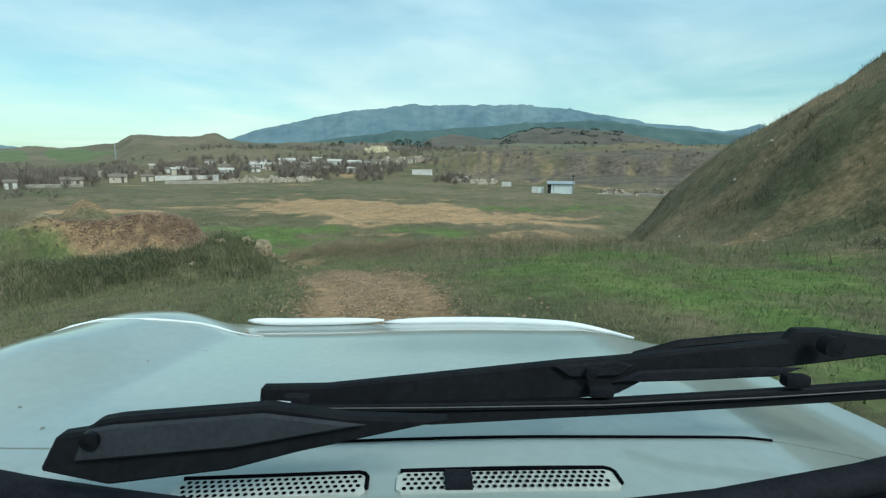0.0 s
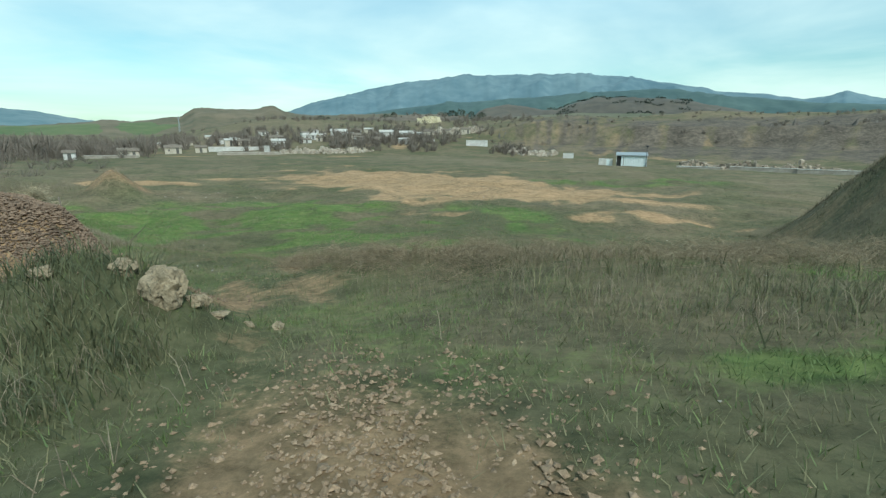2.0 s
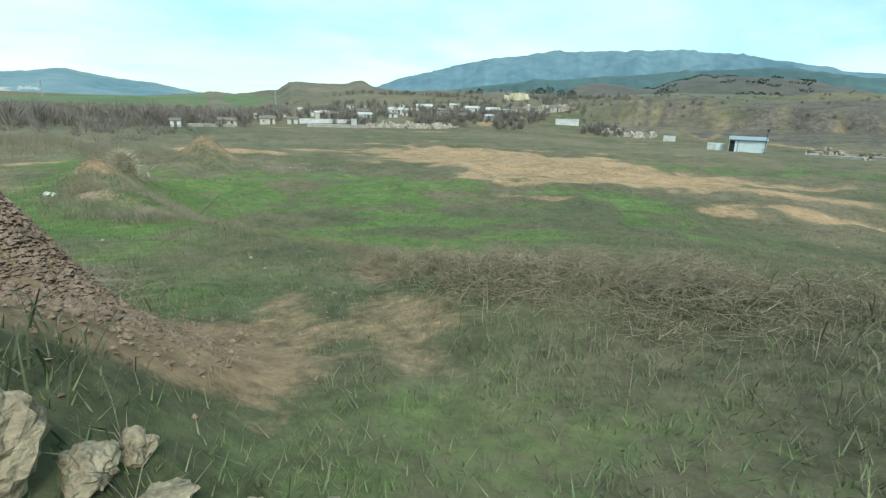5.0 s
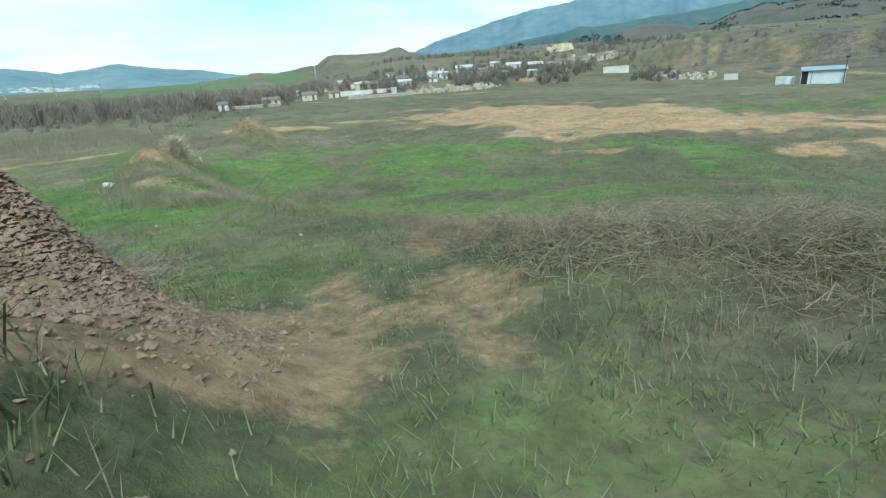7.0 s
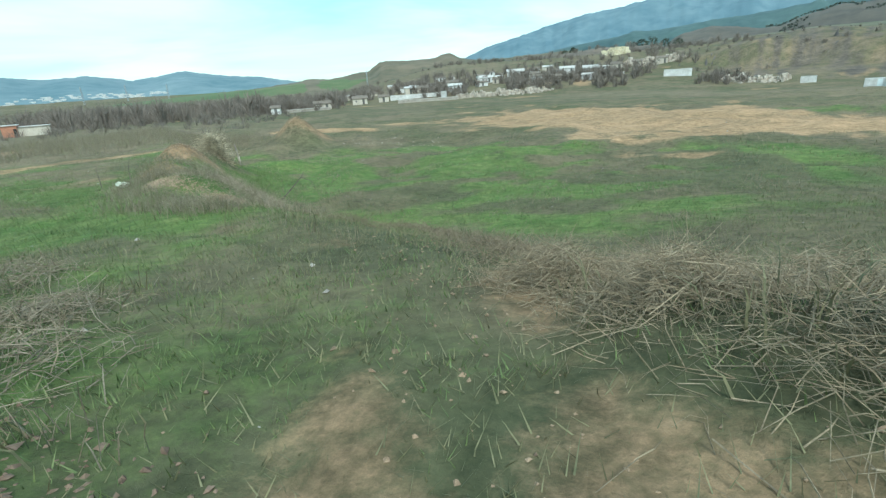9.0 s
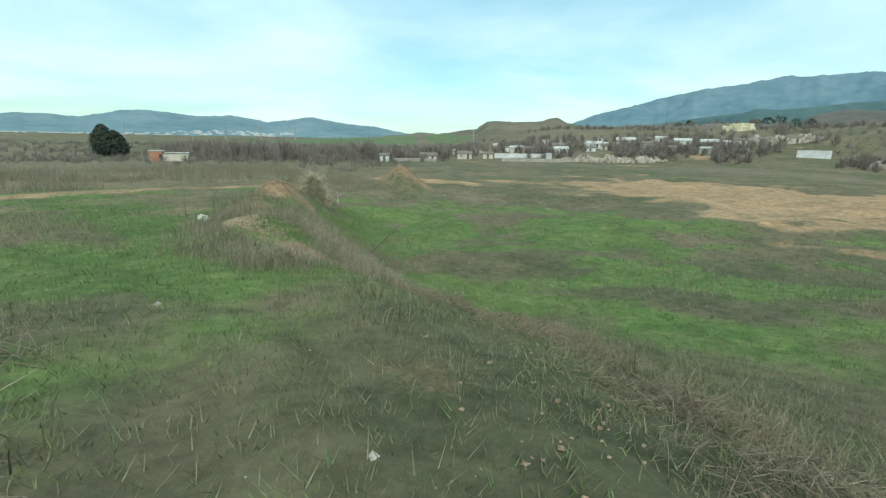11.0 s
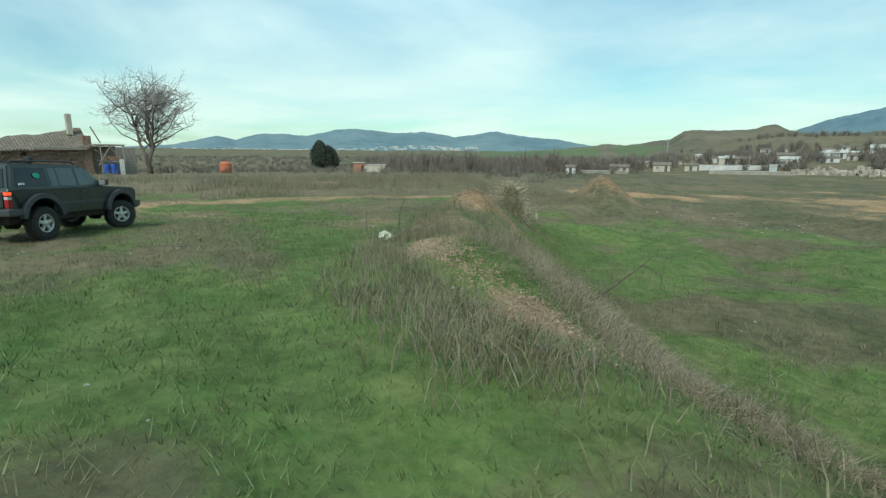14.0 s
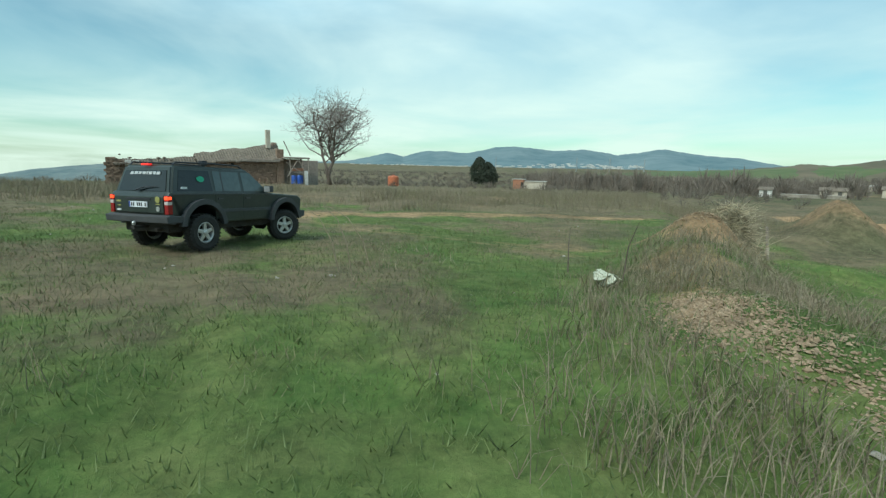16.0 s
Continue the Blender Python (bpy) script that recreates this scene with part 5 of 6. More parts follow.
bare_tree(-90.3, 23.1, 13.8, 23, "tall leafless tree with three stems beside the ruined farmhouse")


# ---------------------------------------------------------------- ruined farmhouse
def farmhouse(m):
    house = thing("ruined_farmhouse", m, "half-fallen rubble farmhouse with a sagging tiled roof", "house")
    rg = random.Random(5)
    # local axes: x along the front from south to north, y back from the front, z up
    def wall(x0, x1, y0, y1, tops, name, label=""):
        bm = bmesh.new()
        n = len(tops) - 1
        cols = []
        for k, h in enumerate(tops):
            x = x0 + (x1 - x0) * k / n
            j = rg.uniform(-0.04, 0.04)
            cols.append([bm.verts.new((x, y0 + j, -0.8)), bm.verts.new((x, y0 + j, h)), bm.verts.new((x, y1 + j, h)), bm.verts.new((x, y1 + j, -0.8))])
        for a, b in zip(cols, cols[1:]):
            for q in range(4):
                bm.faces.new((a[q], a[(q + 1) % 4], b[(q + 1) % 4], b[q]))
        bm.faces.new(cols[0][::-1])
        bm.faces.new(cols[-1])
        ob = part(name, bm, M_RUBBLE, house, label)
        # stones set proud in the face
        sb = bmesh.new()
        count = int((x1 - x0) * sum(tops) / len(tops) * 16)
        for k in range(count):
            u = rg.random()
            h = np.interp(u, np.linspace(0, 1, n + 1), tops)
            x, z = x0 + u * (x1 - x0), rg.uniform(-0.3, h)
            w, t = rg.uniform(0.09, 0.24), rg.uniform(0.06, 0.13)
            box(x - w, x + w, y0 - rg.uniform(0.05, 0.12), y0 + 0.1, z - t, z + t, 0.0, sb)
        for v in sb.verts:
            v.co += Vector((rg.uniform(-0.03, 0.03), rg.uniform(-0.02, 0.02), rg.uniform(-0.03, 0.03)))
        tagged(part("stonework", sb, M_RUBBLE, ob), kind="stuff")
        return ob

    wall(-8.2, 0.6, 0.0, 0.55, [2.55, 2.5, 2.1, 2.3, 1.75, 1.6, 1.9, 2.0, 2.1, 2.3], "low_wall", "broken rubble wall of reddish stone")
    wall(-8.2, -7.2, 0.0, 4.0, [2.6, 2.5], "end_wall")
    wall(0.6, 9.4, -0.1, 0.5, [2.5, 2.55, 2.6, 2.7, 2.75, 2.85], "front_wall", "rubble front wall of reddish stone")
    # gable at the north end
    g = bmesh.new()
    pts = [(-0.1, -0.8), (-0.1, 2.9), (2.6, 5.0), (5.3, 2.9), (5.3, -0.8)]
    prism(pts, 8.9, 9.4, g)
    part("gable_wall", g, M_RUBBLE, house)
    part("back_wall", box(0.6, 8.9, 4.8, 5.3, -0.8, 2.8), M_RUBBLE, house)
    part("corner_pier", box(8.75, 9.55, -0.3, 0.4, -0.8, 4.1, 0.06), M_RUBBLE, house, "ochre rubble corner pier")

    # roof: courses of round tiles on a sagging slope
    def roof(x0, x1, yl, zl, yh, zh, sag, name, label):
        nx, ny = int((x1 - x0) / 0.09), 14
        xs, us = np.linspace(x0, x1, nx), np.linspace(0, 1, ny)
        gx, gu = np.meshgrid(xs, us)
        wave = 0.045 * np.sin(gx * 2 * np.pi / 0.28) + 0.05 * (gu * 9 % 1.0)
        low = (gx - x0) / (x1 - x0)
        gz = zl + (zh - zl) * gu + wave + sag * (low - 1) * (0.4 + gu) + 0.45 * fbm(gx / 1.1, gu * 3, 4, 61)
        gy = yl + (yh - yl) * gu
        up = np.stack([gx, gy, gz], -1).reshape(-1, 3)
        i = np.arange(nx * ny).reshape(ny, nx)
        f = np.stack([i[:-1, :-1], i[:-1, 1:], i[1:, 1:], i[1:, :-1]], -1).reshape(-1, 4)
        rim = list(i[0, :]) + list(i[1:, -1]) + list(i[-1, -2::-1]) + list(i[-2:0:-1, 0])
        faces = [list(q) for q in f] + [list(q[::-1] + nx * ny) for q in f] + [[b, a, a + nx * ny, b + nx * ny] for a, b in zip(rim, rim[1:] + rim[:1])]
        me = mesh_of(name, np.concatenate([up, up - (0, 0, 0.14)]), faces, M_TILE)
        return part(name, me, M_TILE, house, label)

    main = roof(0.2, 9.5, -0.55, 2.85, 2.6, 5.0, 1.25, "roof", "sagging roof of old brown tiles")
    roof(0.2, 9.5, 5.7, 2.85, 2.6, 5.0, 1.25, "rear_roof", "")
    roof(-7.6, 0.4, -0.35, 2.15, 1.9, 2.9, 0.35, "low_roof", "collapsed strip of tiled roof")
    part("lintel_board", box(4.4, 9.0, -0.62, -0.5, 2.55, 2.82, 0.02), M_GREYWOOD, house, "grey eaves board")
    part("dark_opening", box(3.2, 3.9, -0.16, -0.05, 1.95, 2.5), M_DARK, house)
    part("chimney", box(8.0, 8.5, 1.4, 1.9, 4.2, 6.4, 0.04), M_CREAM, house, "tall pale chimney stack")
    for k in range(14):
        x = rg.uniform(-8, 0.4)
        part("loose_tile", stone_mesh("loose_tile", rg.uniform(0.14, 0.26), k, M_TILE, 0.6, 1), M_TILE, house).location = (x, rg.uniform(0.0, 1.2), 2.2 + rg.uniform(0.0, 0.5) + (0.35 if x < -6 else 0))
    for x in (-6.3, -5.6):
        part("white_slab", box(x - 0.28, x + 0.28, -0.12, 0.0, 1.75, 2.35, 0.05), M_WHITE, house, "pale slab leaning on the wall")
    # porch of poles
    porch = part("porch_roof", box(9.3, 12.3, -1.6, 1.4, 3.05, 3.2, 0.02), M_GREYWOOD, house, "sagging timber porch roof")
    for x, y in ((9.9, -1.5), (12.1, -1.5), (12.1, 1.2)):
        part("porch_post", tube([(x, y, -0.6), (x + 0.1, y, 1.4), (x, y, 3.1)], 0.08, 7), M_GREYWOOD, house)
    for x0, z0, x1, z1 in ((9.6, 0.9, 10.9, 3.0), (12.0, 1.2, 10.9, 2.9), (9.4, 2.6, 11.9, 0.9), (9.5, 1.5, 12.2, 1.2), (9.2, 5.0, 10.0, 3.3)):
        part("brace", tube([(x0, -1.55, z0), (x1, -1.5, z1)], 0.06, 6), M_GREYWOOD, house)
    part("red_sheet", box(10.2, 11.6, -1.2, -1.1, 1.55, 1.9, 0.01), M_BRICK, house, "faded red sheet")
    part("pale_panel", box(11.55, 12.0, -1.75, -1.68, -0.3, 1.6, 0.01), M_WHITE, house, "upright white board")
    part("porch_wall", box(9.4, 12.2, 1.0, 1.3, -0.6, 3.0), M_GREYWOOD, house)
    part("annexe", box(12.6, 14.6, 2.0, 5.0, -0.6, 2.9, 0.03), M_GREYWOOD, house, "grey boarded annexe")
    return house


HOUSE = Matrix.Translation((-75.3, 8.4, -4.95)) @ Matrix(((-0.35, -0.94, 0, 0), (0.94, -0.35, 0, 0), (0, 0, 1, 0), (0, 0, 0, 1)))
farmhouse(HOUSE)


def blue_barrel(m):
    b = thing("blue_barrel", m, "blue plastic barrel under the timber porch", "barrel", "barrels under the porch")
    part("drum", lathe([(0.0, 0.0), (0.30, 0.0), (0.32, 0.1), (0.30, 0.3), (0.33, 0.33), (0.30, 0.36), (0.31, 0.6), (0.34, 0.63), (0.31, 0.66), (0.31, 0.9), (0.25, 1.0), (0.0, 1.0)], 20, "z"), M_BLUE, b)
    part("lid", lathe([(0.0, 1.0), (0.24, 1.0), (0.24, 1.05), (0.0, 1.06)], 20, "z"), M_BLUE, b)
    return b


first = blue_barrel(HOUSE @ pose(10.3, -1.5, 0.0))
copy_thing(first, HOUSE @ pose(10.95, -1.55, 0.02, 0, 0, 40))
copy_thing(first, HOUSE @ pose(11.3, -1.0, 0.02, 0, 0, 80))

tank = thing("orange_tank", Matrix.Translation((-109.9, 35.2, top(-109.9, 35.2))), "faded orange plastic tank among dry weeds", "tank")
part("shell", lathe([(0.0, 0.0), (0.98, 0.0), (1.05, 0.2), (1.05, 1.75), (0.95, 1.95), (0.4, 2.08), (0.0, 2.1)], 24, "z"), M_ORANGE, tank)
part("cap", lathe([(0.0, 2.06), (0.3, 2.06), (0.3, 2.2), (0.0, 2.22)], 16, "z"), M_ORANGE, tank)

hut = thing("brick_hut", Matrix.Translation((-122.5, 69.0, top(-122.5, 69.0) - 0.1)) @ pose(0, 0, 0, 0, 0, 62), "small orange-red brick hut with a flat roof", "hut")
part("brick_wall", box(-3.6, -1.2, -2, 2, -0.5, 2.3, 0.03), M_BRICK, hut)
part("plaster_wall", box(-1.2, 3.8, -1.6, 2, -0.5, 1.9, 0.03), M_CREAM, hut, "pale rendered side wing")
part("doorway", box(-1.8, -1.28, -2.04, -1.9, 0, 1.7), M_DARK, hut)
part("roof_slab", box(-3.8, -1.0, -2.2, 2.2, 2.3, 2.45, 0.02), M_CONCRETE, hut)
part("wing_roof", box(-1.0, 4.0, -1.8, 2.2, 1.9, 2.02, 0.02), M_CONCRETE, hut)


# ---------------------------------------------------------------- village, shed and walls in the valley
def cottage(x, y, w, d, h, turn, wallm, roofm, label, pitch=0.28, group="village houses", z=None):
    base = rest(x, y) if z is None else z
    c = thing("village_house", Matrix.Translation((x, y, base)) @ pose(0, 0, 0, 0, 0, turn), label, "house", group)
    part("wall", box(-w / 2, w / 2, -d / 2, d / 2, -1.2, h, 0.02), wallm, c)
    e = 0.25
    r = pitch * d / 2
    roof_bm = bmesh.new()
    prism([(-d / 2 - e, h - 0.02), (0, h + r), (d / 2 + e, h - 0.02), (d / 2 + e, h + 0.10), (0, h + r + 0.14), (-d / 2 - e, h + 0.10)], -w / 2 - e, w / 2 + e, roof_bm)
    part("roof", roof_bm, roofm, c)
    n = max(1, int(w / 2.4))
    for k in range(n):
        xx = -w / 2 + (k + 0.5) * w / n
        if k == n // 2:
            part("door", box(xx - 0.4, xx + 0.4, -d / 2 - 0.03, -d / 2 + 0.05, 0, min(1.9, h - 0.15)), M_SHADE, c)
        else:
            win = part("window", box(xx - 0.28, xx + 0.28, -d / 2 - 0.03, -d / 2 + 0.05, h * 0.45, h * 0.75), M_SHADE, c)
            part("sill", box(xx - 0.34, xx + 0.34, -d / 2 - 0.08, -d / 2 + 0.02, h * 0.36, h * 0.40), M_CONCRETE, win)
    return c


WHITE_L, CREAM_L = "white low village house with a pale roof", "ochre plastered low house with a tiled roof"
for x, y, w, d, h, turn in ((-113.3, 127.4, 3.6, 4, 2.2, 40), (-85.9, 193.6, 7, 5, 2.4, 24), (-85.7, 226.2, 7.5, 6, 2.3, 20), (-79.8, 249.5, 11, 7, 2.3, 18), (-73.3, 262.0, 4, 4, 2.0, 16), (-68.0, 264.0, 5.8, 5, 2.3, 15), (-56.0, 250.8, 9.5, 6, 2.6, 12), (-45.4, 247.8, 9, 7, 2.6, 9)):
    cottage(x, y, w * 0.72, d * 0.8, h * 0.8, turn, M_WHITE, M_TILE if w < 6 else M_CONCRETE, WHITE_L, 0.4)
for x, y, w, d, h, turn in ((-111.7, 167.4, 6.4, 5, 2.3, 34), (-104.5, 172, 4.5, 4, 2.0, 32), (-112.7, 147.8, 6.8, 5, 2.0, 38), (-98, 190, 5, 5, 2.3, 26), (-92, 205, 6, 5, 2.4, 22), (-66, 232, 6, 5, 2.4, 15), (-28, 262, 5, 5, 2.8, 5), (-18, 268, 6, 5, 2.6, 3), (-36, 258, 6, 5, 2.4, 8)):
    cottage(x, y, w * 0.8, d * 0.8, h * 0.85, turn, M_CREAM, M_TILE, CREAM_L, 0.42)
rng = random.Random(77)
for k in range(30):
    b, d = rng.uniform(3, 36), rng.uniform(200, 258)
    x, y = polar(b, d)
    pale = rng.random() < 0.55
    cottage(x, y, rng.uniform(2.2, 4.8), rng.uniform(2.2, 3.8), rng.uniform(1.2, 2.2), b + rng.uniform(-25, 25), M_WHITE if pale else M_CREAM, M_TILE if rng.random() < 0.7 else M_CONCRETE, "small white village outbuilding with a low roof" if pale else "small ochre village outbuilding with a low roof", 0.35)


M_OLDWALL = mat("weathered_concrete", (0.25, 0.215, 0.17), (0.40, 0.36, 0.30), 1, 0.9, bump=0.2)


def yard_wall(x, y, w, h, turn, material, label, thick=0.4):
    t = thing("yard_wall", Matrix.Translation((x, y, top(x, y))) @ pose(0, 0, 0, 0, 0, turn), label, "wall", "yard walls")
    n = max(2, int(w / 3))
    for k in range(n):
        a, b = -w / 2 + k * w / n, -w / 2 + (k + 1) * w / n
        part("wall_panel", box(a + 0.01, b - 0.01, -thick / 2, thick / 2, -1.0, h - 0.12, 0.02), material, t)
        part("coping", box(a + 0.005, b - 0.005, -thick / 2 - 0.06, thick / 2 + 0.06, h - 0.12, h, 0.02), M_CONCRETE, t)
    return t


for x, y, w, h, turn in ((-109.6, 137.3, 13, 0.9, 38), (-94.3, 178.0, 19, 1.5, 27), (-83.8, 166.5, 20, 1.0, 27), (-33.3, 229.5, 8, 1.4, 9), (-10.0, 216.5, 9, 2.4, 3), (51.9, 151.3, 6, 1.5, -20), (53.5, 117.5, 12, 0.9, -24), (64.0, 112.0, 12, 0.9, -26), (44, 126, 9, 0.5, -18), (23.9, 189.7, 3.7, 1.8, -10)):
    yard_wall(x, y, w, h, turn, M_WHITE if h > 1 else M_OLDWALL, "pale rendered yard wall" if h > 1 else "low grey-brown concrete wall")
pil = thing("white_pillar", Matrix.Translation((-81.2, 173.7, top(-81.2, 173.7))), "square white gate pillar", "pillar")
part("shaft", box(-0.7, 0.7, -0.7, 0.7, -0.5, 2.3, 0.03), M_WHITE, pil)
part("capstone", box(-0.8, 0.8, -0.8, 0.8, 2.3, 2.5, 0.03), M_CONCRETE, pil)


def metal_shed(m):
    s = thing("metal_shed", m, "pale ribbed metal shed with a lean-to roof and open bay", "shed")
    part("side_wall", box(-3.8, -3.72, -2.5, 2.5, -0.6, 3.6), M_WHITE, s)
    part("back_wall", box(-3.8, 3.8, 2.42, 2.5, -0.6, 3.2), M_STEEL, s)
    part("end_wall", box(3.72, 3.8, -2.5, 2.5, -0.6, 3.2), M_STEEL, s)
    for k in range(14):
        x = -1.9 + k * 0.405
        part("wall_sheet", prism([(-2.5, -0.5), (-2.5, 2.95), (-2.44, 2.95), (-2.44, -0.5)], x, x + 0.37, bevel=0.01), M_PALESHEET, s)
    part("open_bay", box(-3.7, -2.6, -2.4, -2.3, -0.3, 2.9), M_DARK, s)
    part("front_panel", box(-2.6, -1.92, -2.5, -2.42, -0.3, 2.95), M_PALESHEET, s)
    r = bmesh.new()
    prism([(-2.9, 3.10), (2.7, 3.75), (2.7, 3.86), (-2.9, 3.22)], -4.0, 4.0, r)
    part("roof", r, M_STEEL, s)
    part("door_leaf", box(-2.05, -1.92, -2.56, -2.42, -0.3, 2.9), M_GREYWOOD, s)
    return s


M_PALESHEET = mat("pale_blue_sheet", (0.62, 0.68, 0.66), (0.74, 0.78, 0.76), 1, 0.6, 0.0, bump=0.05)
metal_shed(Matrix.Translation((34.6, 146.5, top(34.6, 146.5) - 0.15)) @ pose(0, 0, 0, 0, 0, -14))
box_ = thing("site_container", Matrix.Translation((28.2, 148.1, top(28.2, 148.1))) @ pose(0, 0, 0, 0, 0, -12), "white metal site container beside the shed", "container")
part("shell", box(-1.8, 1.8, -1.2, 1.2, 0.1, 1.9, 0.03), M_WHITE, box_)
part("door", box(0.2, 1.0, -1.24, -1.18, 0.15, 1.75, 0.01), M_PALESHEET, box_)
part("skid", box(-1.8, 1.8, -1.0, 1.0, -0.5, 0.1), M_STEEL, box_)
mast = thing("lamp_mast", Matrix.Translation((37.4, 143.0, top(37.4, 143.0))), "thin dark lamp mast before the metal shed", "mast")
part("pole", tube([(0, 0, -0.4), (0, 0, 5.2)], [0.09, 0.06], 8), M_INK, mast)
part("lamp_head", box(-0.35, 0.35, -0.2, 0.2, 5.1, 5.5, 0.04), M_INK, mast)


def lattice_mast(x, y, tall, label):
    t = thing("radio_mast", Matrix.Translation((x, y, rest(x, y))), label, "mast", "masts")
    w = tall * 0.035
    for sx in (-1, 1):
        for sy in (-1, 1):
            part("leg", tube([(sx * w, sy * w, -3), (sx * w * 0.4, sy * w * 0.4, tall)], tall * 0.008, 5), M_STEEL, t)
    for k in range(6):
        h = tall * (0.12 + 0.15 * k)
        v = w * (1 - 0.6 * h / tall)
        part("brace", tube([(-v, -v, h), (v, -v, h + tall * 0.1)], tall * 0.005, 4), M_STEEL, t)
    part("crossarm", box(-w * 2.4, w * 2.4, -0.2, 0.2, tall * 0.84, tall * 0.86), M_STEEL, t)
    return t


x, y = polar(33.9, 700)
lattice_mast(x, y, 20, "pale slender mast on the green rise")
for b, d, t in ((61, 1500, 42), (57.5, 1500, 40), (70, 1600, 42), (54, 1500, 38)):
    x, y = polar(b, d)
    lattice_mast(x, y, t, "far electricity pylon on the plain")


def rubble(name, label, x0, y0, x1, y1, count, size, material, seed, spread=2.0, pile=1.5):
    """A long heap of broken stone, one object."""
    rg = np.random.default_rng(seed)
    bm_v, bm_f, n = [], [], 0
    cube = np.array([(-1, -1, -1), (1, -1, -1), (1, 1, -1), (-1, 1, -1), (-1, -1, 1), (1, -1, 1), (1, 1, 1), (-1, 1, 1)], float)
    quads = np.array([(0, 3, 2, 1), (4, 5, 6, 7), (0, 1, 5, 4), (1, 2, 6, 5), (2, 3, 7, 6), (3, 0, 4, 7)])
    for k in range(count):
        u, off = rg.random(), rg.normal(0, spread)
        x = x0 + (x1 - x0) * u + off * 0.5
        y = y0 + (y1 - y0) * u + off
        hgt = pile * math.exp(-(off / spread) ** 2) * (0.4 + 0.6 * rg.random()) * (0.5 + 0.5 * math.sin(u * 9 + seed) ** 2)
        s = size * rg.uniform(0.4, 1.2)
        v = (cube * rg.uniform(0.5, 1.1, (8, 3))) * s * rg.uniform(0.6, 1.2, 3)
        a = rg.uniform(0, 6.28)
        r = np.array([[math.cos(a), -math.sin(a), 0], [math.sin(a), math.cos(a), 0], [0, 0, 1]])
        bm_v.append(v @ r.T + (x, y, top(x, y) + hgt * rg.random()))
        bm_f.append(quads + n)
        n += 8
    return stuff(name, label, "rubble", np.concatenate(bm_v), np.concatenate(bm_f), material)


M_PALEROCK = mat("pale_broken_stone", (0.33, 0.27, 0.20), (0.56, 0.49, 0.40), 0.6, 0.9, bump=0.3, rand=0.3)
M_BROWNROCK = mat("brown_broken_stone", (0.15, 0.115, 0.08), (0.40, 0.33, 0.25), 0.6, 0.9, bump=0.3, rand=0.45)
M_YELLOWROCK = mat("yellow_rock", (0.42, 0.36, 0.22), (0.62, 0.56, 0.40), 0.4, 0.9, bump=0.3, rand=0.25)
rubble("rubble_bank", "long bank of brown earth and broken stone beyond the shed", 45, 139, 72, 120, 900, 0.5, M_BROWNROCK, 1, 2.2, 2.6)
rubble("rubble_bank", "pale heap of broken stone and rubbish", 4, 205, 20, 198, 300, 0.6, M_PALEROCK, 2, 2.2, 2.4)
rubble("rubble_bank", "pale spoil bank below the village", -76, 176, -50, 186, 420, 0.6, M_PALEROCK, 3, 2.2, 2.6)
rubble("ruined_walls", "tumbled pale ruins at the village's edge", -34, 266, -10, 274, 420, 0.75, M_PALEROCK, 4, 3.0, 4.0)
rubble("rock_outcrop", "yellowish rock outcrop above the ruins", -52, 334, -42, 340, 160, 1.6, M_YELLOWROCK, 5, 2.0, 4.5)

# distant town below the haze-blue hills
rg = np.random.default_rng(15)
verts, faces, n = [], [], 0
cube = np.array([(-1, -1, 0), (1, -1, 0), (1, 1, 0), (-1, 1, 0), (-1, -1, 1), (1, -1, 1), (1, 1, 1), (-1, 1, 1)], float)
quads = np.array([(4, 5, 6, 7), (0, 1, 5, 4), (1, 2, 6, 5), (2, 3, 7, 6), (3, 0, 4, 7)])
for k in range(230):
    b = rg.choice([rg.normal(70, 5), rg.normal(78, 4), rg.normal(62, 4), rg.normal(58, 2), rg.normal(115, 2.5)])
    d = rg.uniform(2760, 2900) if b > 66 else rg.uniform(2900, 3050)
    x, y = polar(b, d)
    s = np.array([rg.uniform(3, 12), rg.uniform(4, 10), rg.uniform(4, 8)])
    verts.append(cube * s + (x, y, rest(x, y) - 2))
    faces.append(quads + n)
    n += 8
stuff("distant_town", "white blocks of a distant town below haze-blue hills", "town", np.concatenate(verts), np.concatenate(faces), M_WHITE)

# fallen masonry along the farmhouse front
rubble("fallen_masonry", "fallen reddish stone and tiles along the farmhouse front", -71.6, 1.5, -77.2, 16.5, 420, 0.2, M_RUBBLE, 8, 0.9, 1.3)

# ---------------------------------------------------------------- stones, weeds and litter near the walk
def heights(x, y):
    return height(np.asarray(x, float), np.asarray(y, float))


M_BOULDER = mat("weathered_limestone", (0.105, 0.082, 0.050), (0.40, 0.315, 0.20), 6, 0.95, bump=1.0, fine=6, dirt=(0.20, 0.16, 0.10))


def boulder(x, y, size, seed, label, sink=0.25, squash=0.8, material=None, turn=0.0):
    ob = new("boulder", stone_mesh("boulder", size, seed, material or M_BOULDER, squash, 4))
    ob.matrix_world = Matrix.Translation((x, y, top(x, y) + size * squash * (1 - 2 * sink) * 0.5)) @ pose(0, 0, 0, 0, 0, turn)
    return tagged(ob, label, "boulder", "boulders at the bank's end")


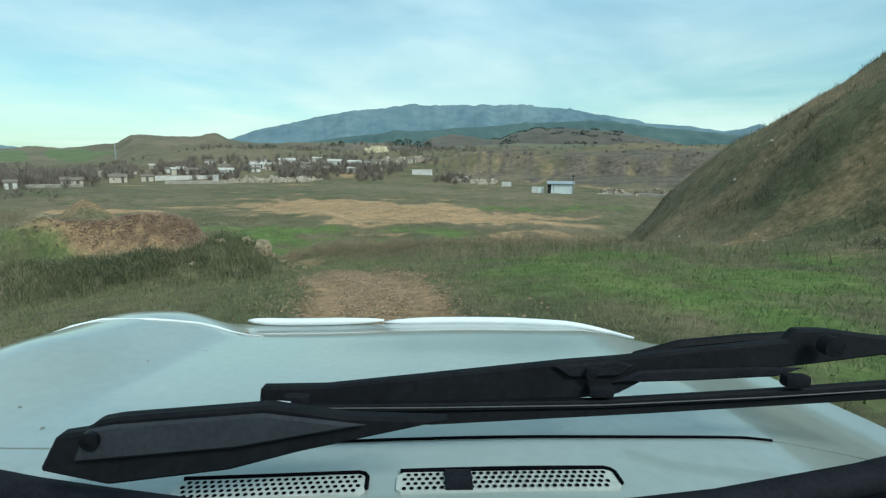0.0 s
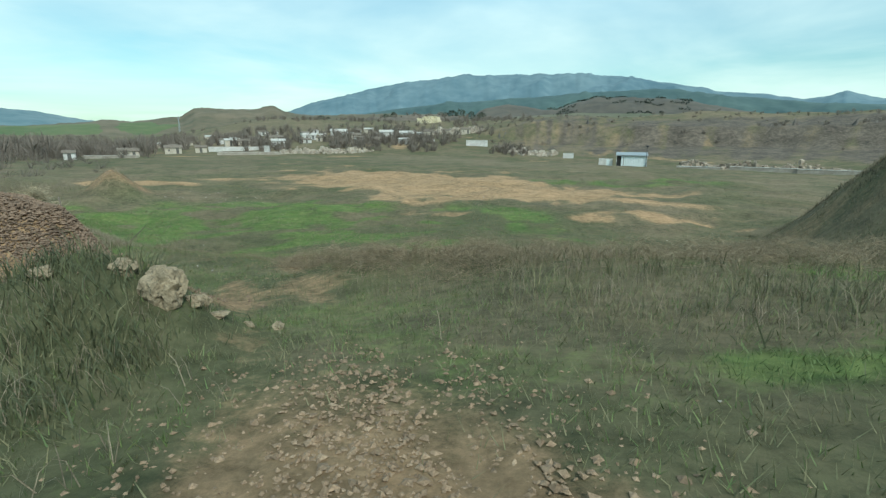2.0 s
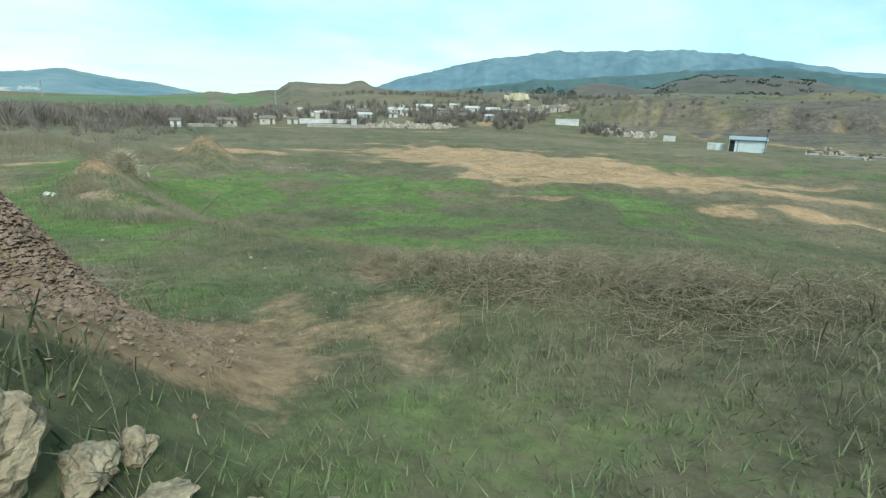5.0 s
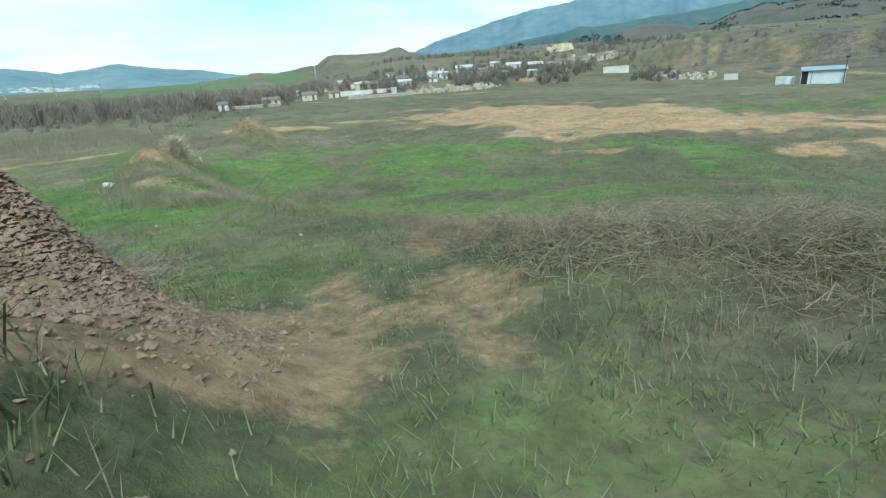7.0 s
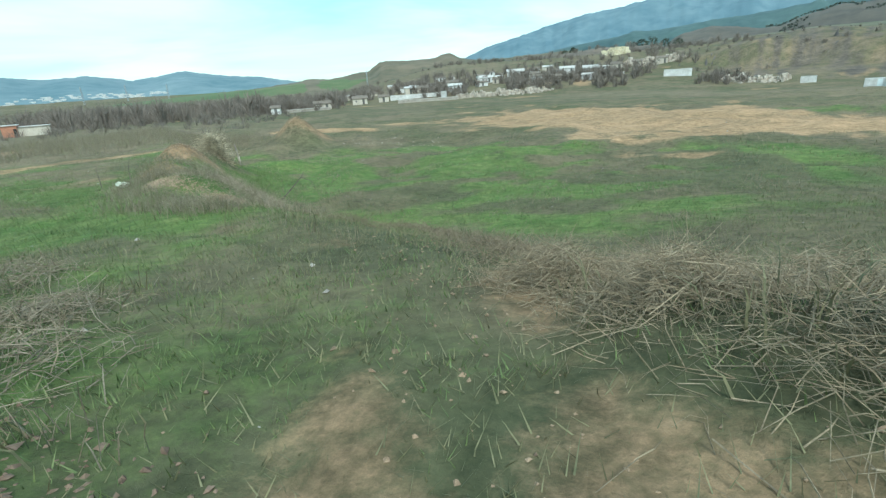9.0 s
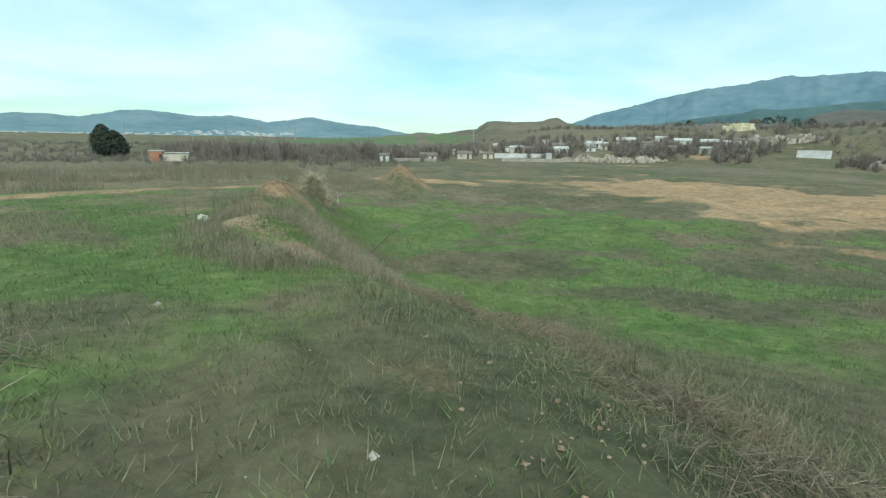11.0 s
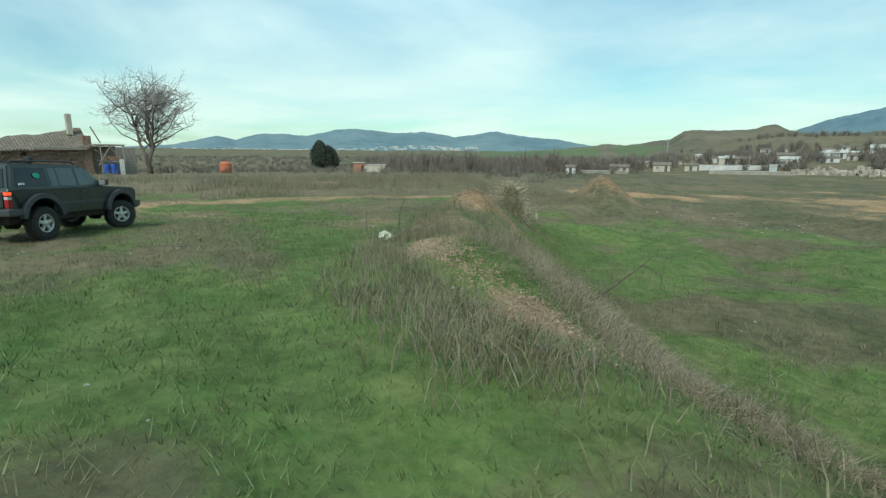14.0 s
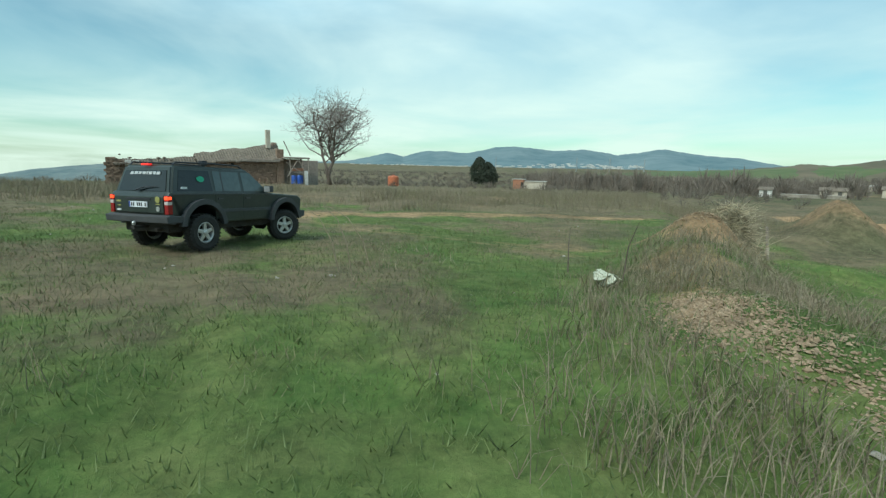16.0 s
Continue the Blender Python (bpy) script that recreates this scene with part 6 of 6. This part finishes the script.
for x, y, s, sq, k in ((-5.12, 13.52, 0.275, 0.95, 1), (-5.00, 13.82, 0.13, 0.6, 2), (-5.55, 13.50, 0.14, 0.7, 3), (-5.02, 14.05, 0.11, 0.8, 4), (-5.20, 13.62, 0.14, 0.3, 5), (-4.80, 13.95, 0.15, 0.28, 6), (-4.55, 14.2, 0.08, 0.7, 7), (-4.2, 14.3, 0.10, 0.6, 8), (-6.1, 13.05, 0.13, 0.6, 9), (-6.5, 12.3, 0.10, 0.6, 10)):
    boulder(x, y, s, k, "pale weathered limestone boulder in grass" if s > 0.16 else "small pale limestone block in grass", squash=sq, turn=k * 37)


def scatter_stones(name, label, xy, sizes, material, seed):
    """Loose stones as one object: squashed eight-sided lumps."""
    rg = np.random.default_rng(seed)
    n = len(xy)
    sizes = np.minimum(sizes, 2.6 * np.median(sizes))
    base = np.array([(1, 0, 0), (0, 1, 0), (-1, 0, 0), (0, -1, 0), (0, 0, 1), (0, 0, -1)], float)
    tri = np.array([(0, 1, 4), (1, 2, 4), (2, 3, 4), (3, 0, 4), (1, 0, 5), (2, 1, 5), (3, 2, 5), (0, 3, 5)])
    v = base[None] * rg.uniform(0.55, 1.25, (n, 6, 3)) + rg.normal(0, 0.18, (n, 6, 3))
    v *= sizes[:, None, None] * np.array([1, 1, 0.65])
    a = rg.uniform(0, 6.283, n)
    c, s = np.cos(a)[:, None], np.sin(a)[:, None]
    x, y = v[..., 0] * c - v[..., 1] * s, v[..., 0] * s + v[..., 1] * c
    z = v[..., 2] + (heights(xy[:, 0], xy[:, 1]) + sizes * 0.15)[:, None]
    verts = np.stack([x + xy[:, :1], y + xy[:, 1:], z], -1).reshape(-1, 3)
    faces = (tri[None] + (np.arange(n) * 6)[:, None, None]).reshape(-1, 3)
    return stuff(name, label, "stones", verts, faces, material)


def along(points, n, spread, seed):
    rg = np.random.default_rng(seed)
    p = np.array(points, float)
    seg = rg.integers(0, len(p) - 1, n)
    u = rg.random(n)[:, None]
    return p[seg] * (1 - u) + p[seg + 1] * u + rg.normal(0, 1, (n, 2)) * spread


rg = np.random.default_rng(3)
xy = along([(-0.2, -1), (-0.7, 5), (-1.4, 9), (-2.6, 12.5)], 13000, 0.75, 1)
scatter_stones("track_gravel", "loose brown gravel on the earth track", xy, rg.lognormal(-4.15, 0.5, len(xy)), M_GRAVEL, 2)
xy = along([(-5.5, 17.3), (-8.6, 22), (-12.4, 27.6)], 500, 0.6, 3)
scatter_stones("track_gravel", "loose pale gravel in the worn wheel marks", xy, rg.lognormal(-4.3, 0.5, len(xy)), M_GRAVEL, 4)
xy = along([(-7.3, 15.4), (-8.6, 15.2), (-10.8, 14.9)], 26000, 0.72, 5)
scatter_stones("spoil_clods", "reddish-brown clods and stones on the spoil heap", xy, rg.lognormal(-4.0, 0.55, len(xy)), M_SOIL, 6)
xy = along([(-15, 16.6), (-26, 14.4)], 3000, 0.9, 25)
scatter_stones("spoil_clods", "reddish-brown clods along the low bank", xy, rg.lognormal(-3.6, 0.5, len(xy)), M_SOIL, 26)
xy = np.concatenate([along([(-15.8, 25.5), (-19.4, 25.6), (-20.6, 26.2)], 6500, 0.28, 7), along([(-26.2, 31.1), (-27.2, 32.4)], 3600, 0.6, 8), along([(-39.6, 54.2), (-42.0, 56.6)], 3600, 1.2, 9), along([(-30.8, 36.8), (-32, 38)], 500, 0.6, 10)])
scatter_stones("mound_stones", "ochre stones and clods on the earth mounds", xy, rg.lognormal(-4.35, 0.55, len(xy)), mat("ochre_clods", (0.20, 0.14, 0.085), (0.42, 0.31, 0.20), 5, 0.95, bump=0.4, rand=0.3), 11)
xy = np.stack([rg.uniform(-48, 18, 260), rg.uniform(8, 66, 260)], -1)
scatter_stones("field_stones", "pale stones scattered over the fields", xy, rg.lognormal(-3.5, 0.45, len(xy)), mat("pale_stones", (0.26, 0.23, 0.19), (0.46, 0.42, 0.36), 6, 0.9, bump=0.2, rand=0.3), 12)
xy = np.stack([rg.uniform(9, 40, 260), rg.uniform(0, 44, 260)], -1)
scatter_stones("hill_stones", "pale stones on the steep hillside", xy, rg.lognormal(-2.9, 0.5, len(xy)), M_STONE, 13)
xy = along([(-36.5, 58), (-30, 56), (-25, 55)], 60, 1.6, 14)
scatter_stones("tipped_stones", "row of tipped pale stones at the yard's edge", xy, rg.lognormal(-2.6, 0.4, len(xy)), M_STONE, 15)


def blades(xy, tall, lean, width, seed, curl=True):
    """Grass blades: one or two slivers each."""
    rg = np.random.default_rng(seed)
    n = len(xy)
    z = heights(xy[:, 0], xy[:, 1]) - 0.015
    a, b = rg.uniform(0, 6.283, n), rg.uniform(0, 6.283, n)
    h = tall * rg.uniform(0.45, 1.25, n)
    l = lean * h * rg.uniform(0.2, 1.4, n)
    foot = np.stack([xy[:, 0], xy[:, 1], z], -1)
    way = np.stack([np.cos(a) * l, np.sin(a) * l, h], -1)
    s = np.stack([np.cos(b), np.sin(b), 0 * b], -1) * (width * rg.uniform(0.6, 1.3, n))[:, None]
    if not curl:
        return np.stack([foot - s, foot + s, foot + way], 1).reshape(-1, 3), np.arange(3 * n).reshape(-1, 3)
    mid = foot + way * (0.42, 0.42, 0.66)
    v = np.stack([foot - s, foot + s, mid + s * 0.7, mid - s * 0.7, foot + way * (1.25, 1.25, 0.97)], 1).reshape(-1, 3)
    i = np.arange(n) * 5
    f = np.concatenate([np.stack([i, i + 1, i + 2], -1), np.stack([i, i + 2, i + 3], -1), np.stack([i + 3, i + 2, i + 4], -1)])
    return v, f


def tufts(n_tufts, per, reach, region, seed, keep):
    """Spots of blades gathered in tufts over a region x0, x1, y0, y1; keep: share kept at each place."""
    rg = np.random.default_rng(seed)
    x0, x1, y0, y1 = region
    c = np.stack([rg.uniform(x0, x1, n_tufts), rg.uniform(y0, y1, n_tufts)], -1)
    c = c[rg.random(n_tufts) < keep(c[:, 0], c[:, 1])]
    spread = rg.normal(0, reach, (len(c), per, 2))
    return (c[:, None] + spread).reshape(-1, 2)


def nearness(x, y):
    d = near_line(x, y, [(0, 0), (-2, 10), (-5, 16), (-9, 20), (-16, 22)])
    return np.clip(1.25 - d / 26, 0.12, 1)


def green_keep(x, y):
    s, g, b = zones(x, y)
    return np.clip(0.25 + 1.1 * g - 1.2 * s - 1.1 * b, 0, 1) * nearness(x, y)


def dry_keep(x, y):
    s, g, b = zones(x, y)
    return np.clip(0.85 - 0.95 * g - 0.9 * s - 0.75 * b + 1.1 * fbm(x / 4, y / 4, 3, 71), 0, 1) * nearness(x, y)


REGION = (-46, 26, -2, 52)
v, f = blades(tufts(190000, 5, 0.075, REGION, 1, green_keep), 0.10, 0.8, 0.006, 2, False)
stuff("green_grass", "short fresh green grass", "grass", v, f, M_GRASS)
v, f = blades(tufts(170000, 5, 0.09, REGION, 3, dry_keep), 0.13, 0.9, 0.005, 4, False)
stuff("tired_grass", "short olive and straw-coloured winter grass", "grass", v, f, M_OLIVE)


def brink(x, y):
    """How thickly dead weeds stand: along the brink, the bank, the berm and the hill's foot."""
    e = 0.55 * (x + 4) + 0.83 * (y - 21)
    a = np.exp(-((e + 0.9) / (1.9 + 0.7 * smooth(-8, -13, x))) ** 2) * smooth(12, 4, x) * smooth(-32, -18, x) * (1 - 0.5 * smooth(-8, -13, x))
    a = np.maximum(a, 0.6 * np.exp(-(near_line(x, y, [(-8.4, 16.9), (-10.5, 18.0), (-14, 18.8), (-22, 17.2)]) / 0.8) ** 2))
    a = np.maximum(a, 0.40 * np.exp(-(near_line(x, y, [(3.5, 15.5), (8, 16.5), (14, 21)]) / 2.2) ** 2))
    a = np.maximum(a, 0.45 * np.exp(-(near_line(x, y, [(-17.0, 26.2), (-24.5, 30.6), (-29, 34.2)]) / 1.9) ** 2))
    a = np.maximum(a, 1.1 * np.exp(-(near_line(x, y, [(-15.5, 24.2), (-18.6, 24.7), (-21.0, 26.0), (-23.5, 28.4)]) / 0.9) ** 2))
    a = np.maximum(a, 0.75 * np.exp(-(near_line(x, y, [(-5.0, 12.7), (-9.5, 12.2), (-14, 12.5)]) / 1.3) ** 2))
    a = np.maximum(a, 0.16 * smooth(31, 26, np.hypot(x - 38, y - 22)))
    a = a * smooth(0.35, 0.75, near_line(x, y, [(-15.6, 25.4), (-19.4, 25.6), (-20.6, 26.2)]))
    a = a * smooth(1.1, 2.3, np.hypot(x + 26.6, y - 31.5))
    return np.clip(a * (0.75 + 1.7 * fbm(x / 2.2, y / 2.2, 3, 73)), 0, 1) * (near_line(x, y, TRACK) > 1.0) * (near_line(x, y, TURN) > 1.1)


pts_ = tufts(26000, 9, 0.10, (-34, 24, 2, 44), 5, brink)
v, f = blades(pts_, 0.30, 0.7, 0.0040, 6)
stuff("dry_weeds", "standing dead grass and weeds, straw-coloured", "weeds", v, f, M_STRAW)
pts_ = tufts(2800, 8, 0.12, (-24, -14.5, 23.2, 29.5), 45, brink)
v, f = blades(pts_, 0.33, 0.75, 0.0042, 46)
stuff("dry_weeds", "grey-brown dead weeds on the low berm", "weeds", v, f, M_BRUSH)
pts_ = tufts(9000, 8, 0.13, (-34, 24, 2, 44), 7, brink)
v, f = blades(pts_, 0.36, 0.6, 0.008, 8)
stuff("rank_grass", "rank dull green grass among dead weeds", "grass", v, f, M_OLIVE)


def west_strip(x, y):
    """Tall pale weeds in front of the farmhouse and along the meadow's far side."""
    d = near_line(x, y, [(-66, -6), (-55, 14), (-51, 28), (-52, 40), (-58, 56)])
    a = np.exp(-(d / 9.0) ** 2) * smooth(0.9, 2.2, near_line(x, y, FARM_TRACK) / 1.2)
    return np.clip(a * (0.5 + 2.6 * fbm(x / 4, y / 4, 4, 75)), 0, 1)


pts_ = tufts(24000, 8, 0.22, (-82, -41, -14, 62), 9, west_strip)
v, f = blades(pts_, 0.72 * (1 + 1.7 * fbm(pts_[:, 0] / 2.4, pts_[:, 1] / 2.4, 3, 77)), 0.5, 0.013, 10, False)
stuff("tall_weeds", "tall grey-brown dead weeds before the farmhouse", "weeds", v, f, M_BRUSH)
pts_ = tufts(5000, 8, 0.25, (-82, -41, -14, 62), 19, west_strip)
v, f = blades(pts_, 0.6, 0.4, 0.016, 20, False)
stuff("tall_grass", "dull green grass among the tall weeds", "grass", v, f, M_OLIVE)
pts_ = tufts(12000, 5, 0.35, (-50, 34, 40, 120), 11, lambda x, y: np.clip(0.7 - zones(x, y)[0] * 1.3, 0, 1))
v, f = blades(pts_, 0.20, 0.6, 0.016, 12, False)
stuff("far_field_grass", "winter grass over the lower field", "grass", v, f, M_OLIVE)


def hollow_weeds(x, y):
    """Clumps of weeds scattered over the hollow field and the meadow."""
    s, g, b = zones(x, y)
    return np.clip(2.6 * fbm(x / 2.6, y / 2.6, 4, 79) + 1.2 * fbm(x / 9, y / 9, 2, 80) - 0.12 - s, 0, 1)


pts_ = tufts(30000, 7, 0.16, (-46, 14, 22, 62), 29, hollow_weeds)
v, f = blades(pts_, 0.17, 0.8, 0.010, 30, False)
stuff("field_weeds", "low brown weeds in clumps over the fields", "weeds", v, f, M_BRUSH)
pts_ = tufts(12000, 7, 0.14, (-46, 14, 16, 62), 33, lambda x, y: hollow_weeds(x + 31, y - 17) * zones(x, y)[1])
v, f = blades(pts_, 0.16, 0.7, 0.009, 34, False)
stuff("field_tufts", "dark green tufts of grass over the fields", "grass", v, f, mat("tuft_grass", (0.040, 0.066, 0.020), (0.10, 0.13, 0.045), 3, 0.75, bump=0, rand=0.3))


def rushes(x, y):
    """Dark green growth at the foot of the berm."""
    d = near_line(x, y, [(-21.0, 30.6), (-24.0, 33.0), (-26.5, 35.6), (-29.0, 38.4)])
    return np.clip(np.exp(-(d / 0.8) ** 2) * (0.5 + 2.4 * fbm(x / 1.6, y / 1.6, 3, 83)), 0, 1)


pts_ = tufts(5200, 9, 0.12, (-32, -18, 28, 42), 51, rushes)
v, f = blades(pts_, 0.34, 0.5, 0.008, 52, False)
stuff("rush_tufts", "rank dark green grass at the foot of the berm", "grass", v, f, M_GRASS)


M_STALKDARK = mat("dark_scrub", (0.070, 0.062, 0.040), (0.17, 0.145, 0.092), 6, 0.85, bump=0, rand=0.4)


def bank_growth(x, y):
    """Dark rank growth on the bank between the track and the spoil heap."""
    d = near_line(x, y, [(-5.9, 12.5), (-7.6, 12.2), (-10.5, 11.8), (-14.0, 11.6)])
    return np.clip(np.exp(-(d / 1.0) ** 2) * (0.7 + 2.0 * fbm(x / 1.5, y / 1.5, 3, 85)), 0, 1)


M_DARKGRASS = mat("dark_grass", (0.046, 0.058, 0.025), (0.110, 0.115, 0.052), 3, 0.75, bump=0, rand=0.3)
pts_ = tufts(6500, 9, 0.12, (-16, -4.5, 9.5, 14.5), 53, bank_growth)
v, f = blades(pts_, 0.27, 0.7, 0.007, 54)
stuff("rank_grass", "rank dark green growth on the bank before the spoil heap", "grass", v, f, M_DARKGRASS)


def hill_keep(x, y):
    return smooth(32, 28, np.hypot(x - 38, y - 22)) * np.clip(0.35 + 2.2 * fbm(x / 2.4, y / 2.4, 4, 81), 0, 1)


pts_ = tufts(30000, 7, 0.20, (6, 44, -6, 48), 43, hill_keep)
v, f = blades(pts_, 0.13, 0.9, 0.012, 44, False)
spots_ = tufts(900, 90, 0.28, (6, 44, -6, 48), 55, lambda x, y: hill_keep(x, y) * 0.8)
v2, f2 = blades(spots_, 0.30, 0.8, 0.012, 56, False)
stuff("hill_bushes", "dark brown clumps of scrub on the steep hillside", "scrub", v2, f2, M_STALKDARK)
stuff("hill_scrub", "low dark brown growth over the steep hillside", "scrub", v, f, M_BRUSH)


# felled dry stalks in tangles at the brink
def stalk_tangle(name, label, spots, per, long, thick, seed, lift, material):
    rg = np.random.default_rng(seed)
    n = len(spots) * per
    c = np.repeat(np.array(spots, float), per, 0)
    x = c[:, 0] + rg.normal(0, 1, n) * c[:, 2]
    y = c[:, 1] + rg.normal(0, 1, n) * c[:, 2] * 0.8
    fall = np.exp(-((x - c[:, 0]) ** 2 + (y - c[:, 1]) ** 2) / (1.6 * c[:, 2] ** 2))
    z = heights(x, y) + lift * fall * rg.random(n) + 0.02
    a = rg.uniform(0, 6.283, n)
    up = np.clip(rg.normal(0.22, 0.34, n), -0.12, 1.2)
    l = long * rg.uniform(0.35, 1.3, n)
    d = np.stack([np.cos(a) * np.cos(up), np.sin(a) * np.cos(up), np.sin(up)], -1) * l[:, None]
    p0 = np.stack([x, y, z], -1) - d * 0.35
    p0[:, 2] = np.maximum(p0[:, 2], heights(p0[:, 0], p0[:, 1]) - 0.02)
    p1 = p0 + d * 0.55 + rg.normal(0, 0.04, (n, 3)) * long
    p2 = p0 + d + rg.normal(0, 0.10, (n, 3)) * long - (0, 0, 0.05 * long)
    side = np.cross(d, (0.2, 0.1, 1.0))
    side /= np.linalg.norm(side, axis=1)[:, None] + 1e-9
    other = np.cross(d, side)
    other /= np.linalg.norm(other, axis=1)[:, None] + 1e-9
    t = (thick * rg.uniform(0.5, 1.4, n))[:, None]
    rings = []
    for p, k in ((p0, 1.0), (p1, 0.8), (p2, 0.35)):
        rings += [p + side * t * k, p - side * t * k * 0.5 + other * t * k * 0.87, p - side * t * k * 0.5 - other * t * k * 0.87]
    v = np.stack(rings, 1).reshape(-1, 3)
    i = (np.arange(n) * 9)[:, None]
    q = np.array([(0, 1, 4, 3), (1, 2, 5, 4), (2, 0, 3, 5), (3, 4, 7, 6), (4, 5, 8, 7), (5, 3, 6, 8)])
    f = (q[None] + i[:, :, None]).reshape(-1, 4)
    return stuff(name, label, "brushwood", v, f, material)


M_STALK = mat("dead_stalks", (0.125, 0.098, 0.060), (0.30, 0.235, 0.145), 9, 0.85, bump=0, rand=0.45)
stalk_tangle("fallen_stalks", "dense tangle of fallen dry stalks at the brink", [(-6.4, 20.8, 0.4), (-5.4, 21.4, 0.55), (-4.2, 20.8, 0.6), (-3.2, 21.2, 0.6), (-5.4, 19.9, 0.45), (-4.1, 18.8, 0.5), (-3.0, 19.5, 0.6), (-1.9, 19.4, 0.6), (-1.7, 18.4, 0.6), (-0.2, 18.6, 0.6), (1.1, 18.2, 0.7), (2.4, 17.9, 0.7), (3.8, 17.8, 0.8), (5.4, 18.2, 0.8)], 1150, 0.42, 0.0031, 21, 0.45, M_STALK)
stalk_tangle("fallen_stalks", "low dry stalks along the brink", [(-7.3, 22.4, 0.5), (-8.3, 23.7, 0.5), (-10.2, 25.2, 0.6), (-12.6, 25.9, 0.7), (-11.5, 27.0, 0.7), (-14.5, 26.4, 0.7)], 620, 0.38, 0.0031, 31, 0.22, M_STALK)
stalk_tangle("fallen_stalks", "grey-brown fallen stalks on the berm", [(-17.6, 27.4, 0.9), (-19.0, 28.2, 0.9), (-20.6, 29.4, 1.0), (-22.2, 30.8, 1.0), (-16.2, 27.0, 0.8), (-14.8, 26.8, 0.8), (-23.9, 32.2, 0.9), (-16.8, 28.6, 0.8), (-18.6, 29.6, 0.8), (-20.4, 27.6, 0.6)], 900, 0.34, 0.0034, 22, 0.08, M_STRAW)
stalk_tangle("fallen_stalks", "dry stalks beside the spoil heap", [(-9.8, 17.6, 0.5), (-11.2, 18.6, 0.4), (-13.6, 19.3, 0.5), (-16.2, 18.6, 0.6), (-18.6, 18.0, 0.7)], 300, 0.42, 0.0045, 23, 0.25, M_STRAW)
M_REED = mat("cut_reeds", (0.22, 0.175, 0.11), (0.54, 0.46, 0.30), 3, 0.85, bump=0, rand=0.45)
stalk_tangle("reed_heap", "heap of cut reeds and branches on the far mound", [(-31.0, 36.9, 0.42), (-31.7, 37.3, 0.5), (-30.5, 36.6, 0.30)], 420, 1.15, 0.016, 24, 1.25, M_REED)

# single things
post = thing("wooden_post", Matrix.Translation((-31.0, 38.8, top(-31.0, 38.8))) @ pose(0, 0, 0, 4, -5, 20), "short pale wooden post leaning in grass", "post")
part("stake", tube([(0, 0, -0.3), (0.01, 0, 0.5), (0, 0.01, 1.35)], [0.055, 0.05, 0.045], 7), M_GREYWOOD, post)
part("sleeve", tube([(0.0, 0.0, 0.25), (0.01, 0.0, 0.55)], 0.075, 8), M_PALEROCK, post)

stick = thing("dead_branch", Matrix.Translation((-20.4, 31.0, top(-20.4, 31.0))), "thin dark dead branch leaning out of the berm", "branch")
part("stem", tube([(0, 0, -0.1), (0.5, 0.3, 0.45), (0.95, 0.55, 0.95), (1.1, 0.6, 1.15)], [0.03, 0.025, 0.016, 0.006], 6), M_BARK, stick)
part("side_twig", tube([(0.95, 0.55, 0.95), (1.25, 0.8, 0.75), (1.4, 0.95, 0.2)], [0.014, 0.010, 0.005], 5), M_BARK, stick)
for x, y, h, l in ((-22.6, 26.6, 1.0, 0.25), (-24.0, 26.4, 0.85, -0.1)):
    s = thing("dry_stem", Matrix.Translation((x, y, top(x, y))), "thin dark dry stem standing alone", "stem")
    part("stem", tube([(0, 0, -0.1), (l * 0.4, 0, h * 0.6), (l, 0.05, h)], [0.014, 0.010, 0.004], 5), M_BARK, s)
for x, y, l in ((-24.4, 22.2, 0.42), (-24.2, 22.75, 0.5), (-24.0, 22.4, 0.3)):
    s = thing("straw_stalk", Matrix.Translation((x, y, top(x, y))), "tall pale straw stalk bending over", "stalk", "tall stalks")
    part("stalk", tube([(0, 0, -0.05), (-l * 0.15, -l * 0.3, 0.55), (-l * 0.4, -l * 0.8, 0.95), (-l * 0.8, -l * 1.5, 1.15)], [0.011, 0.009, 0.007, 0.004], 5), M_STRAW, s)

# crumpled white sack on the berm
bm = bmesh.new()
bmesh.ops.create_icosphere(bm, subdivisions=4, radius=1.0)
for vv in bm.verts:
    d = 1 + 0.55 * noise.noise(vv.co * 1.7 + Vector((3, 8, 1))) + 0.25 * noise.noise(vv.co * 4.5)
    vv.co = Vector((vv.co.x * d * 0.33, vv.co.y * d * 0.15, vv.co.z * d * 0.085 + 0.16 * max(0.0, vv.co.x) ** 2 - 0.03 * vv.co.x))
sack = new("white_sack", finish(bm, "white_sack", mat("dirty_white_sacking", (0.44, 0.45, 0.33), (0.66, 0.66, 0.52), 4, 0.85, bump=0.3)))
sack.matrix_world = Matrix.Translation((-22.6, 26.3, top(-22.6, 26.3) + 0.12)) @ pose(0, 0, 0, 0, 0, -10)
tagged(sack, "crumpled dirty white sack on the weedy berm", "sack")
for x, y, k in ((-44.5, 12.8, 3), (-47.5, 15.5, 5)):
    lit = new("litter_sheet", stone_mesh("litter_sheet", 0.26, 40 + k, M_WHITE, 0.9, 3))
    lit.matrix_world = Matrix.Translation((x, y, top(x, y) + 0.2))
    tagged(lit, "torn white plastic sheet caught in weeds", "litter")
